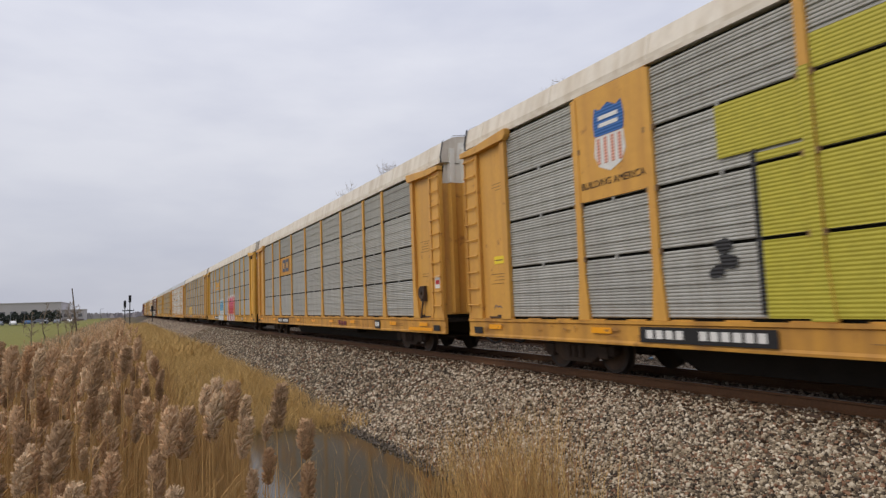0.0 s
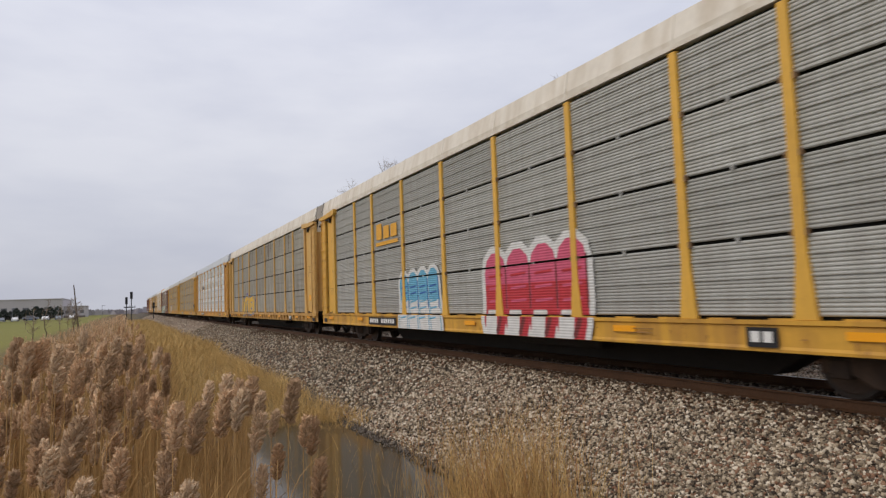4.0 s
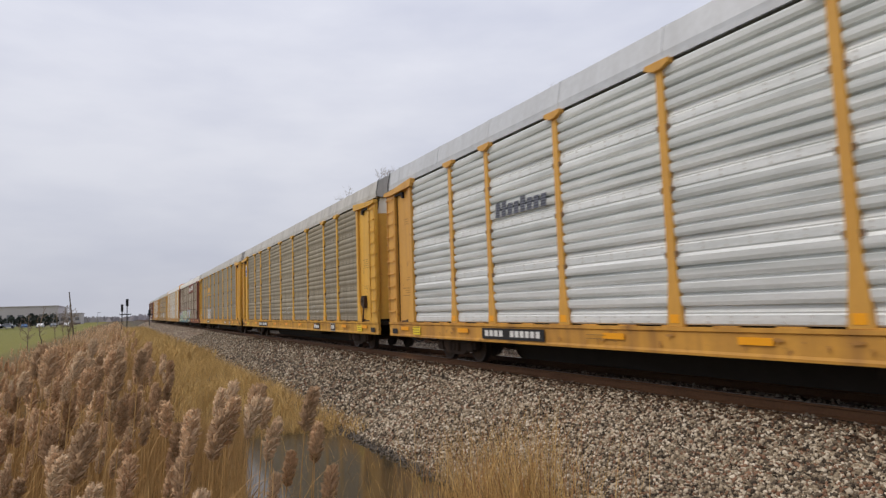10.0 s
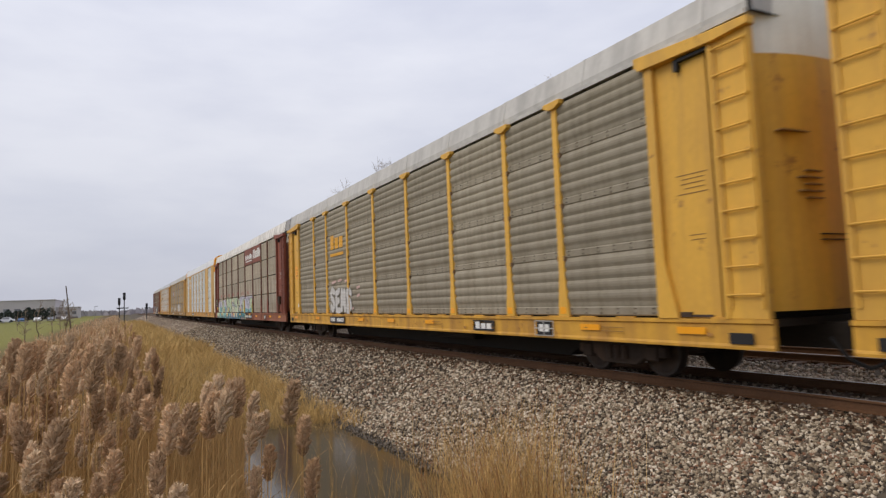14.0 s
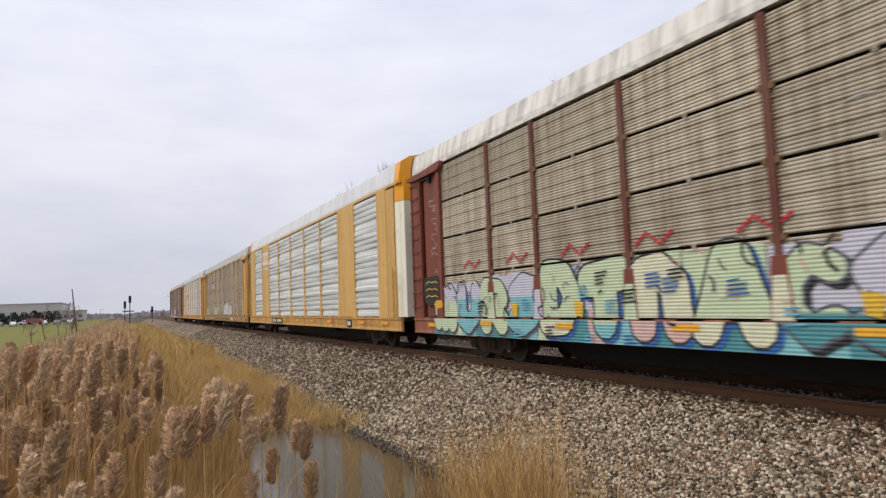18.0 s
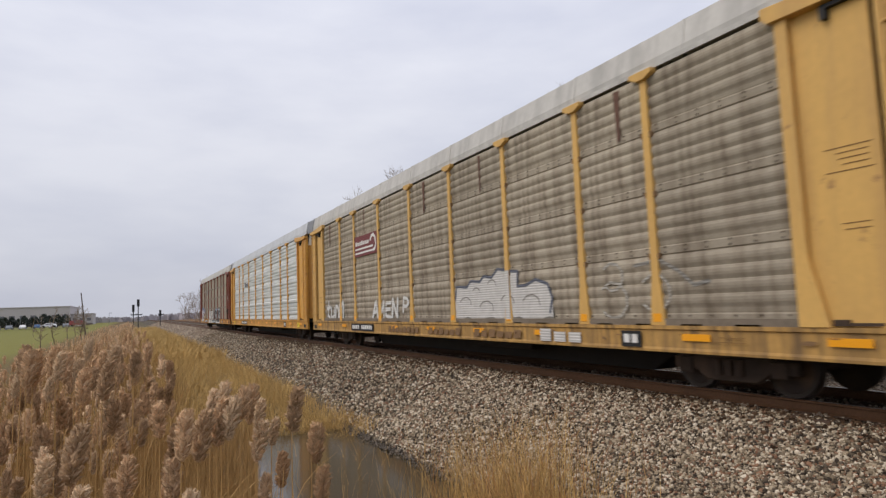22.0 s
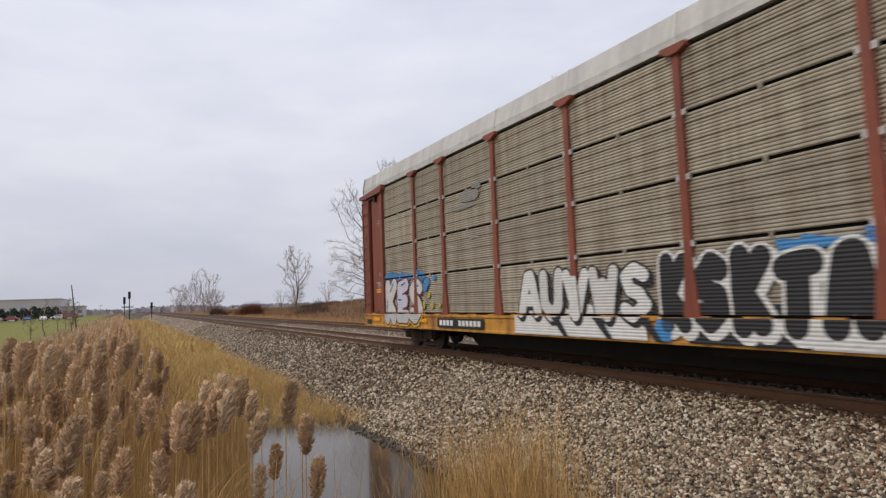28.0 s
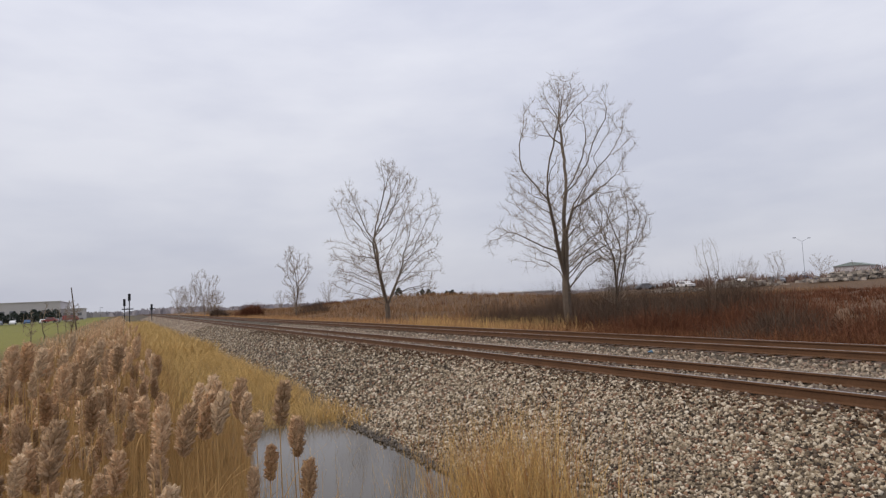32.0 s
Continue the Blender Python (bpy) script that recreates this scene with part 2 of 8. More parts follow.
# ---- building helpers ----
class Geo:
    """Vertices, faces and material slots of one mesh."""

    def __init__(self):
        self.v, self.f, self.m = [], [], []

    def quad(self, pts, slot=0):
        k = len(self.v)
        self.v.extend(pts)
        self.f.append(tuple(range(k, k + len(pts))))
        self.m.append(slot)
        return self

    def box(self, x0, x1, y0, y1, z0, z1, slot=0):
        k = len(self.v)
        self.v.extend([(x0, y0, z0), (x1, y0, z0), (x1, y1, z0), (x0, y1, z0), (x0, y0, z1), (x1, y0, z1), (x1, y1, z1), (x0, y1, z1)])
        for q in ((0, 3, 2, 1), (4, 5, 6, 7), (0, 1, 5, 4), (1, 2, 6, 5), (2, 3, 7, 6), (3, 0, 4, 7)):
            self.f.append(tuple(k + i for i in q))
            self.m.append(slot)
        return self

    def prism(self, ring, axis, a, b, slot=0, caps=True):
        """A closed ring of 2D points swept along an axis from a to b. Ring points are (other two axes, in xyz order)."""
        k, n = len(self.v), len(ring)
        for s in (a, b):
            for p, q in ring:
                self.v.append({"x": (s, p, q), "y": (p, s, q), "z": (p, q, s)}[axis])
        for i in range(n):
            j = (i + 1) % n
            self.f.append((k + i, k + j, k + n + j, k + n + i))
            self.m.append(slot)
        if caps:
            self.f.append(tuple(k + i for i in reversed(range(n))))
            self.f.append(tuple(k + n + i for i in range(n)))
            self.m.extend([slot, slot])
        return self

    def tube(self, a, b, r0, r1=None, sides=6, slot=0):
        a, b = Vector(a), Vector(b)
        r1 = r0 if r1 is None else r1
        d = (b - a).normalized()
        u = d.orthogonal().normalized()
        w = d.cross(u)
        k = len(self.v)
        for c, r in ((a, r0), (b, r1)):
            for i in range(sides):
                t = 2 * math.pi * i / sides
                self.v.append(tuple(c + r * (math.cos(t) * u + math.sin(t) * w)))
        for i in range(sides):
            j = (i + 1) % sides
            self.f.append((k + i, k + j, k + sides + j, k + sides + i))
            self.m.append(slot)
        self.f.append(tuple(k + i for i in reversed(range(sides))))
        self.f.append(tuple(k + sides + i for i in range(sides)))
        self.m.extend([slot, slot])
        return self

    def mesh(self, name, mats, bevel=0.0, smooth=False):
        me = bpy.data.meshes.new(name)
        me.from_pydata([tuple(p) for p in self.v], [], self.f)
        mats = mats if isinstance(mats, (list, tuple)) else [mats]
        for mt in mats:
            me.materials.append(mt)
        if len(mats) > 1:
            me.polygons.foreach_set("material_index", self.m)
        bm = bmesh.new()
        bm.from_mesh(me)
        if bevel:
            bmesh.ops.bevel(bm, geom=bm.edges[:], offset=bevel, segments=1, affect="EDGES", clamp_overlap=True)
        if len(bm.faces) < 60000:
            bmesh.ops.recalc_face_normals(bm, faces=bm.faces[:])
        bm.to_mesh(me)
        bm.free()
        if smooth:
            me.polygons.foreach_set("use_smooth", [True] * len(me.polygons))
        me.update()
        return me


def part(name, geo, mats, parent=None, label="", bevel=0.0, smooth=False, at=None):
    """One mesh object under a thing or a part."""
    me = geo if isinstance(geo, bpy.types.Mesh) else geo.mesh(name, mats, bevel, smooth)
    ob = new(name, me)
    if parent is not None:
        ob.parent = parent
    if at is not None:
        ob.matrix_local = at
    if label:
        tagged(ob, label)
    return ob


def empty(name, label, category, group=""):
    e = new(name)
    e.empty_display_size = 0.2
    return tagged(e, label, category, group)


# ---- ground ----
TRACK_X, TRACK2_X, GAUGE = 9.61, 14.70, 1.505
WATER_Z = -1.38


def smooth_step(a, b, t):
    t = min(1.0, max(0.0, (t - a) / (b - a)))
    return t * t * (3 - 2 * t)


def lerp_table(table, t):
    for (a, p), (b, q) in zip(table, table[1:]):
        if t <= b:
            return p + (q - p) * max(0.0, min(1.0, (t - a) / (b - a)))
    return table[-1][1]


ACROSS = [(-60, -0.9), (-12, -0.9), (-7, -1.05), (-3.0, -1.25), (0.0, -1.5), (1.6, -1.62), (4.4, -1.62), (5.0, -1.42), (8.05, -0.27), (8.4, -0.2), (10.9, -0.2), (11.3, -0.34), (13.0, -0.34), (13.4, -0.2), (16.1, -0.2), (17.4, -0.6), (20.0, -0.9), (60.0, -0.6), (120, -0.3)]


def ground_z(x, y):
    """Height of the ground: ditch beside the line, trackbed, and rising rough land beyond."""
    z = lerp_table(ACROSS, x)
    if x < 5.4:
        # the pond lies near the camera only; further on the ditch floor is dry grass
        dry = smooth_step(15.5, 21, y + 1.2 * noise.noise((x * 0.5, y * 0.3, 3)))
        z += dry * 0.36 * smooth_step(5.4, 4.6, x) * smooth_step(-6, 1.0, x)
        z += 0.10 * noise.noise((x * 0.6, y * 0.6, 0.5)) * smooth_step(5.2, 4.2, x)
        near = smooth_step(7.5, 0.5, math.hypot(x - 0.5, y - 0.0))
        z += near * 1.35 * smooth_step(6.2, 3.2, x)
    if x > 17:
        bank = smooth_step(20, 34, x) * (0.35 * smooth_step(70, 20, y) + 0.45)
        z += bank + 0.35 * noise.noise((x * 0.08, y * 0.08, 2.0)) * smooth_step(18, 26, x)
        # the raised scrapyard, and a grassy mound beside the line
        z += 1.1 * smooth_step(78, 96, x) * smooth_step(36, 52, y) * smooth_step(150, 120, y)
        z += 2.5 * math.exp(-((x - 58) / 15) ** 2 - ((y - 130) / 45) ** 2)
    far = max(abs(x) - 150, y - 400, 0)
    if far:
        z += (-0.4 - z) * smooth_step(0, 300, far)
    return z


GROUND = bpy.data.materials.new("ground_soil_grass")
GROUND.use_nodes = True
gn, gl = GROUND.node_tree.nodes, GROUND.node_tree.links
g_b = gn["Principled BSDF"]
g_b.inputs["Roughness"].default_value = 0.95
g_b.inputs["Specular IOR Level"].default_value = 0.2
g_geo = gn.new("ShaderNodeNewGeometry")
g_sep = gn.new("ShaderNodeSeparateXYZ")
gl.new(g_geo.outputs["Position"], g_sep.inputs[0])
g_n1 = gn.new("ShaderNodeTexNoise")
g_n1.inputs["Scale"].default_value = 0.35
g_n1.inputs["Detail"].default_value = 6
g_n2 = gn.new("ShaderNodeTexNoise")
g_n2.inputs["Scale"].default_value = 6.0
g_n2.inputs["Detail"].default_value = 4
gl.new(g_geo.outputs["Position"], g_n1.inputs["Vector"])
gl.new(g_geo.outputs["Position"], g_n2.inputs["Vector"])
g_dx = gn.new("ShaderNodeMath")
g_dx.operation = "MULTIPLY_ADD"
g_dx.inputs[1].default_value = 1.6
gl.new(g_n1.outputs["Fac"], g_dx.inputs[0])
gl.new(g_sep.outputs["X"], g_dx.inputs[2])
g_map = gn.new("ShaderNodeMapRange")
g_map.inputs["From Min"].default_value = -30
g_map.inputs["From Max"].default_value = 50
gl.new(g_dx.outputs[0], g_map.inputs["Value"])
g_ramp = gn.new("ShaderNodeValToRGB")
cr = g_ramp.color_ramp
cr.interpolation = "LINEAR"


def ramp_x(x):
    return (x + 0.8 + 30) / 80


# Soil colour under the ballast is darkened for shade between the stones.
stops = [(-30, (0.165, 0.165, 0.04)), (-9, (0.18, 0.17, 0.042)), (-6.5, (0.13, 0.09, 0.04)), (1.0, (0.12, 0.09, 0.045)), (4.6, (0.10, 0.085, 0.05)), (5.3, (0.085, 0.07, 0.052)), (17.2, (0.085, 0.068, 0.05)), (18.3, (0.24, 0.15, 0.07)), (27, (0.15, 0.088, 0.046)), (50, (0.12, 0.075, 0.045))]
while len(cr.elements) < len(stops):
    cr.elements.new(0.5)
for e, (x, c) in zip(cr.elements, stops):
    e.position = max(0.0, min(1.0, ramp_x(x)))
    e.color = (*c, 1)
gl.new(g_map.outputs[0], g_ramp.inputs["Fac"])
g_var = gn.new("ShaderNodeMapRange")
g_var.inputs["From Min"].default_value = 0.3
g_var.inputs["From Max"].default_value = 0.7
g_var.inputs["To Min"].default_value = 0.65
g_var.inputs["To Max"].default_value = 1.3
gl.new(g_n2.outputs["Fac"], g_var.inputs["Value"])
g_mul = gn.new("ShaderNodeMix")
g_mul.data_type = "RGBA"
g_mul.blend_type = "MULTIPLY"
g_mul.inputs["Factor"].default_value = 1
gl.new(g_ramp.outputs["Color"], g_mul.inputs[6])
gl.new(g_var.outputs[0], g_mul.inputs[7])
gl.new(g_mul.outputs[2], g_b.inputs["Base Color"])
g_bump = gn.new("ShaderNodeBump")
g_bump.inputs["Strength"].default_value = 0.6
g_bump.inputs["Distance"].default_value = 0.05
gl.new(g_n2.outputs["Fac"], g_bump.inputs["Height"])
gl.new(g_bump.outputs[0], g_b.inputs["Normal"])


def axis_steps(pieces):
    out = []
    for a, b, step in pieces:
        n = max(1, round((b - a) / step))
        out += [a + (b - a) * i / n for i in range(n)]
    return out + [pieces[-1][1]]


def make_ground():
    xs = axis_steps([(-3000, -400, 400), (-400, -100, 60), (-100, -16, 8), (-16, 5.6, 0.45), (5.6, 17.5, 0.7), (17.5, 40, 1.5), (40, 120, 5), (120, 400, 60), (400, 3000, 400)])
    xs = sorted(set(xs) | {float(x) for x, _ in ACROSS})
    ys = axis_steps([(-3000, -400, 400), (-400, -60, 60), (-60, -6, 6), (-6, 24, 0.6), (24, 70, 2), (70, 200, 8), (200, 600, 40), (600, 4200, 400)])
    g = Geo()
    for y in ys:
        for x in xs:
            g.v.append((x, y, ground_z(x, y)))
    w = len(xs)
    for j in range(len(ys) - 1):
        for i in range(w - 1):
            k = j * w + i
            g.f.append((k, k + 1, k + w + 1, k + w))
            g.m.append(0)
    ob = part("ground", g, GROUND, smooth=True)
    tagged(ob, "rough dry grass, soil and lawn beside the railway line", "ground", kind="structure")


make_ground()

WATER = bpy.data.materials.new("still_ditch_water")
WATER.use_nodes = True
wb = WATER.node_tree.nodes["Principled BSDF"]
wb.inputs["Base Color"].default_value = (0.06, 0.047, 0.03, 1)
wb.inputs["Roughness"].default_value = 0.1
wb.inputs["IOR"].default_value = 1.33
wn2 = WATER.node_tree.nodes.new("ShaderNodeTexNoise")
wn2.inputs["Scale"].default_value = 7.0
wbp = WATER.node_tree.nodes.new("ShaderNodeBump")
wbp.inputs["Strength"].default_value = 0.05
wbp.inputs["Distance"].default_value = 0.02
WATER.node_tree.links.new(wn2.outputs["Fac"], wbp.inputs["Height"])
WATER.node_tree.links.new(wbp.outputs[0], wb.inputs["Normal"])
g = Geo()
nseg = 24
ring = [(2.4 + 3.1 * math.cos(t) * (1 + 0.1 * math.sin(3 * t)), 11.0 + 10.0 * math.sin(t), WATER_Z) for t in [2 * math.pi * i / nseg for i in range(nseg)]]
g.quad(ring)
tagged(part("water", g, WATER), "still grey pond water in the trackside ditch", "water", kind="structure")


# ---- the two tracks ----
def rail_geo(length0, length1):
    ring = [(-0.070, -0.172), (0.070, -0.172), (0.070, -0.160), (0.012, -0.140), (0.010, -0.045), (0.036, -0.034), (0.037, -0.010), (0.028, 0.0), (-0.028, 0.0), (-0.037, -0.010), (-0.036, -0.034), (-0.010, -0.045), (-0.012, -0.140), (-0.070, -0.160)]
    g = Geo().prism(ring, "y", length0, length1)
    g.m[7] = 1
    return g


def make_track(name, cx, label):
    track = tagged(new(name), label, "railway track", kind="structure")
    track.location = (cx, 0, 0)
    rail_me = rail_geo(-150, 900).mesh("rail", [RAIL, RAILTOP])
    for s in (-1, 1):
        part("rail", rail_me, None, track, at=pose(s * GAUGE / 2, 0, 0))
    rnd = random.Random(name)
    ties = [Geo().box(-1.29, 1.29, -0.115, 0.115, -0.36, -0.175 + d, 0).mesh("tie", TIE, 0.012) for d in (0, 0.008, -0.012)]
    plate = Geo().box(-0.17, 0.17, -0.1, 0.1, -0.19, -0.166).mesh("tie_plate", RAIL)
    far = Geo()
    y, count = -22.0, 0
    while y < 320:
        if count < 150:
            tie = part("tie", rnd.choice(ties), None, track, at=pose(rnd.uniform(-0.03, 0.03), y, rnd.uniform(-0.008, 0.008), 0, 0, rnd.uniform(-0.8, 0.8)))
        else:
            far.box(-1.29, 1.29, y - 0.115, y + 0.115, -0.36, -0.175)
        count += 1
        y += 0.52
    part("distant_ties", far, TIE, track)["kind"] = "stuff"
    return track


make_track("near_track", TRACK_X, "railway track with rust-brown rails on timber ties")
make_track("far_track", TRACK2_X, "second railway track with rust-brown rails on timber ties")


def stones(name, count, place, size0, size1, seed):
    """Loose crushed stone: many small irregular lumps as one mesh."""
    rng = np.random.default_rng(seed)
    base = np.array([(1, 1, -1), (-1, 1, -1), (-1, -1, -1), (1, -1, -1), (1, 1, 1), (-1, 1, 1), (-1, -1, 1), (1, -1, 1)], float) * (0.62, 0.62, 0.62)
    quads = np.array([(0, 3, 2, 1), (4, 5, 6, 7), (0, 1, 5, 4), (1, 2, 6, 5), (2, 3, 7, 6), (3, 0, 4, 7)])
    c = place(rng, count)
    n = len(c)
    s = rng.uniform(size0, size1, (n, 1, 1)) * rng.uniform(0.6, 1.25, (n, 1, 3))
    q = rng.normal(size=(n, 4))
    q /= np.linalg.norm(q, axis=1, keepdims=True)
    w, x, y, z = q.T
    rot = np.stack([np.stack([1 - 2 * (y * y + z * z), 2 * (x * y - z * w), 2 * (x * z + y * w)], -1), np.stack([2 * (x * y + z * w), 1 - 2 * (x * x + z * z), 2 * (y * z - x * w)], -1), np.stack([2 * (x * z - y * w), 2 * (y * z + x * w), 1 - 2 * (x * x + y * y)], -1)], 1)
    v = (base[None] * rng.uniform(0.6, 1.25, (n, 8, 3))) * s
    v = np.einsum("nij,nkj->nki", rot, v) + c[:, None]
    me = bpy.data.meshes.new(name)
    me.vertices.add(n * 8)
    me.vertices.foreach_set("co", v.astype(np.float32).ravel())
    idx = (quads[None] + 8 * np.arange(n)[:, None, None]).ravel()
    me.loops.add(n * 24)
    me.loops.foreach_set("vertex_index", idx.astype(np.int32))
    me.polygons.add(n * 6)
    me.polygons.foreach_set("loop_start", np.arange(0, n * 24, 4, dtype=np.int32))
    me.update(calc_edges=True)
    me.materials.append(STONE)
    return new(name, me)


PROFILE = np.array(ACROSS)
GRIMESTONE = material("oily_brown_ballast", (0.075, 0.046, 0.028), 0.95, vary=0.3, scale=5, fine=40, island=0.6, spec=0.08)
WETSTONE = material("dark_wet_stone", (0.09, 0.07, 0.05), 0.35, vary=0.3, scale=5, fine=40, island=0.5)


def slope_place(y0, y1, x0, x1, power=1.0):
    def place(rng, n):
        x = rng.uniform(x0, x1, n)
        y = y0 + (y1 - y0) * rng.uniform(0, 1, n) ** power
        z = np.interp(x, PROFILE[:, 0], PROFILE[:, 1]) + rng.uniform(-0.01, 0.025, n)
        return np.stack([x, y, z], 1)
    return place


def tie_end_place(rng, n):
    x = 8.62 - np.abs(rng.normal(0, 0.42, n))
    return np.stack([x, 1 + 45 * rng.uniform(0, 1, n) ** 1.6, np.interp(x, PROFILE[:, 0], PROFILE[:, 1]) + rng.uniform(0.0, 0.035, n)], 1)


tagged(stones("ballast_stones", 46000, slope_place(4, 9.5, 4.95, 8.5), 0.016, 0.042, 1), "loose grey crushed-stone ballast on the track shoulder", "ballast", kind="stuff")
tagged(stones("ballast_stones", 26000, slope_place(9, 15, 4.95, 8.5), 0.018, 0.046, 11), "loose grey crushed-stone ballast on the shoulder above the pond", "ballast", kind="stuff")
tagged(stones("wet_stones", 1700, lambda r, n: np.stack([4.86 + r.normal(0, 0.07, n), r.uniform(5, 17, n), np.full(n, -1.40) + r.uniform(-0.02, 0.05, n)], 1), 0.025, 0.05, 8), "dark wet stones along the pond edge", "stones", kind="stuff").data.materials[0] = WETSTONE
tagged(stones("ballast_stones", 32000, slope_place(14, 75, 4.9, 8.5, 1.7), 0.022, 0.056, 2), "loose grey crushed-stone ballast further along the shoulder", "ballast", kind="stuff")
tagged(stones("ballast_stones", 12000, slope_place(72, 240, 4.9, 8.5, 1.5), 0.06, 0.13, 6), "grey ballast shoulder running into the distance", "ballast", kind="stuff").data.materials[0] = STONE_FAR
tagged(stones("ballast_stones", 22000, slope_place(0, 60, 10.9, 13.4, 1.8), 0.03, 0.062, 3), "loose grey crushed-stone ballast between the tracks", "ballast", kind="stuff").data.materials[0] = STONE_FAR
tagged(stones("rail_bed_stones", 6000, tie_end_place, 0.025, 0.05, 9), "rust-stained ballast along the tie ends", "ballast", kind="stuff").data.materials[0] = GRIMESTONE
tagged(stones("rail_bed_stones", 10000, slope_place(0, 50, 8.5, 10.9, 1.5), 0.028, 0.05, 4), "muted grey ballast between the near rails", "ballast", kind="stuff").data.materials[0] = STONE_FAR
tagged(stones("rail_bed_stones", 10000, slope_place(0, 60, 13.4, 17.3, 1.5), 0.028, 0.055, 5), "dark grimy ballast round the far rails", "ballast", kind="stuff").data.materials[0] = GRIMESTONE


g = Geo()
bend = [(7.42, 15.6, -0.47), (7.28, 15.72, -0.50), (7.12, 15.78, -0.545), (6.95, 15.74, -0.60), (6.82, 15.66, -0.63)]
for i, (a, b) in enumerate(zip(bend, bend[1:])):
    g.tube(a, b, 0.022 - 0.003 * i, 0.019 - 0.003 * i, sides=6)
g.tube(bend[2], (6.98, 15.95, -0.5), 0.010, 0.005, sides=5)
tagged(part("fallen_stick", g, TIE), "crooked brown stick lying on the ballast", "stick")
LITTER = material("faded_blue_plastic", (0.05, 0.13, 0.30), 0.5, vary=0.2)
LITTER_TEAL = material("faded_teal_plastic", (0.07, 0.15, 0.22), 0.5, vary=0.2)
for x, y, w, mat, label in ((9.13, 14.7, 0.07, LITTER, "crumpled scrap of blue plastic by the rail"), (13.2, 13.4, 0.08, LITTER_TEAL, "crumpled scrap of blue-grey plastic between the tracks")):
    g = Geo().box(-w, w, -0.6 * w, 0.6 * w, -0.3 * w, 0.4 * w)
    g.v = [(a + 0.3 * w * math.sin(9 * b + i), b, c + 0.25 * w * math.cos(i * 2.1)) for i, (a, b, c) in enumerate(g.v)]
    scrap = tagged(part("plastic_scrap", g, mat, bevel=0.006), label, "litter")
    scrap.location = (x, y, ground_z(x, y) + 0.4 * w)


# ---- the train ----
SIDE = 1.53
POSTS = [-9.1, -7.15, -4.35, -1.45, 1.45, 4.35, 7.15, 9.1]
ENDS = 11.7
ROWS_Z = [1.13, 2.28, 3.35, 4.40, 5.465]
BODY_END = 13.68
cache = {}


def cached(key, make):
    if key not in cache:
        cache[key] = make()
    return cache[key]


def wave_ring(style, z0, z1):
    """Cross-section of a side screen: x outward is negative, z upward."""
    pts = []
    if style == "fine":
        n = max(2, round((z1 - z0) / 0.058))
        for i in range(n):
            a, h = z0 + (z1 - z0) * i / n, (z1 - z0) / n
            d = 0.030 if i % 5 == 4 else 0.016
            pts += [(-0.002, a), (-d, a + 0.3 * h), (-d, a + 0.62 * h), (-0.002, a + 0.88 * h)]
    else:
        groups = [(1.13, 2.28), (2.28, 3.35), (3.35, 4.40), (4.40, 5.465)]
        for g0, g1 in groups:
            h = g1 - g0
            pts.append((0.0, g0))
            pts += [(-0.018, g0 + 0.02 * h), (-0.018, g0 + 0.13 * h), (0.0, g0 + 0.15 * h), (-0.005, g0 + 0.17 * h)]
            ribs = 4
            a0, a1 = g0 + 0.22 * h, g0 + 0.97 * h
            for i in range(ribs):
                a, p = a0 + (a1 - a0) * i / ribs, (a1 - a0) / ribs
                if style == "soft":
                    pts += [(-0.010, a), (-0.016, a + 0.10 * p), (-0.036, a + 0.34 * p), (-0.042, a + 0.54 * p), (-0.039, a + 0.76 * p), (-0.020, a + 0.96 * p)]
                    continue
                pts += [(0.045, a), (0.045, a + 0.14 * p), (-0.026, a + 0.24 * p), (-0.042, a + 0.5 * p), (-0.046, a + 0.9 * p), (-0.02, a + 0.97 * p)]
            pts.append((0.0, g1 - 0.003))
    ring = pts + [(0.03, z1), (0.03, z0)]
    return ring


def screen_mesh(style, width, z0, z1, mat):
    def make():
        return Geo().prism(wave_ring(style, z0, z1), "y", -width / 2, width / 2).mesh("screen_panel", mat)
    return cached(("screen", style, round(width, 2), z0, z1, mat.name), make)


def post_mesh(mat, cap):
    def make():
        g = Geo()
        ring = [(-0.17, 1.1), (0.17, 1.1), (0.085, 1.95), (0.075, 5.46), (-0.075, 5.46), (-0.085, 1.95)]
        g.prism(ring, "x", -0.075, 0.01)
        if cap:
            g.prism([(-0.09, 5.36), (0.09, 5.36), (0.27, 5.44), (0.27, 5.52), (-0.27, 5.52), (-0.27, 5.44)], "x", -0.135, 0.0)
        return g.mesh("post", mat, 0.008)
    return cached(("post", mat.name, cap), make)


def roof_ring(high):
    half = [(1.52, 5.53), (1.53, 5.70), (1.44, 5.70 + 0.62 * high), (1.12, 5.70 + 0.85 * high), (0.62, 5.70 + 0.96 * high), (0, 5.70 + high)]
    return [(-x, z) for x, z in half] + [(x, z) for x, z in reversed(half[:-1])]


def roof_mesh(mat, high):
    return cached(("roof", mat.name, high), lambda: Geo().prism(roof_ring(high), "y", -BODY_END, BODY_END).mesh("roof", mat))


def seam_mesh(mat, high):
    ring = [(x * 1.006, 5.53 + (z - 5.53) * 1.010) for x, z in roof_ring(high)]
    return cached(("seam", mat.name, high), lambda: Geo().prism(ring, "y", -0.035, 0.035).mesh("roof_seam", mat))


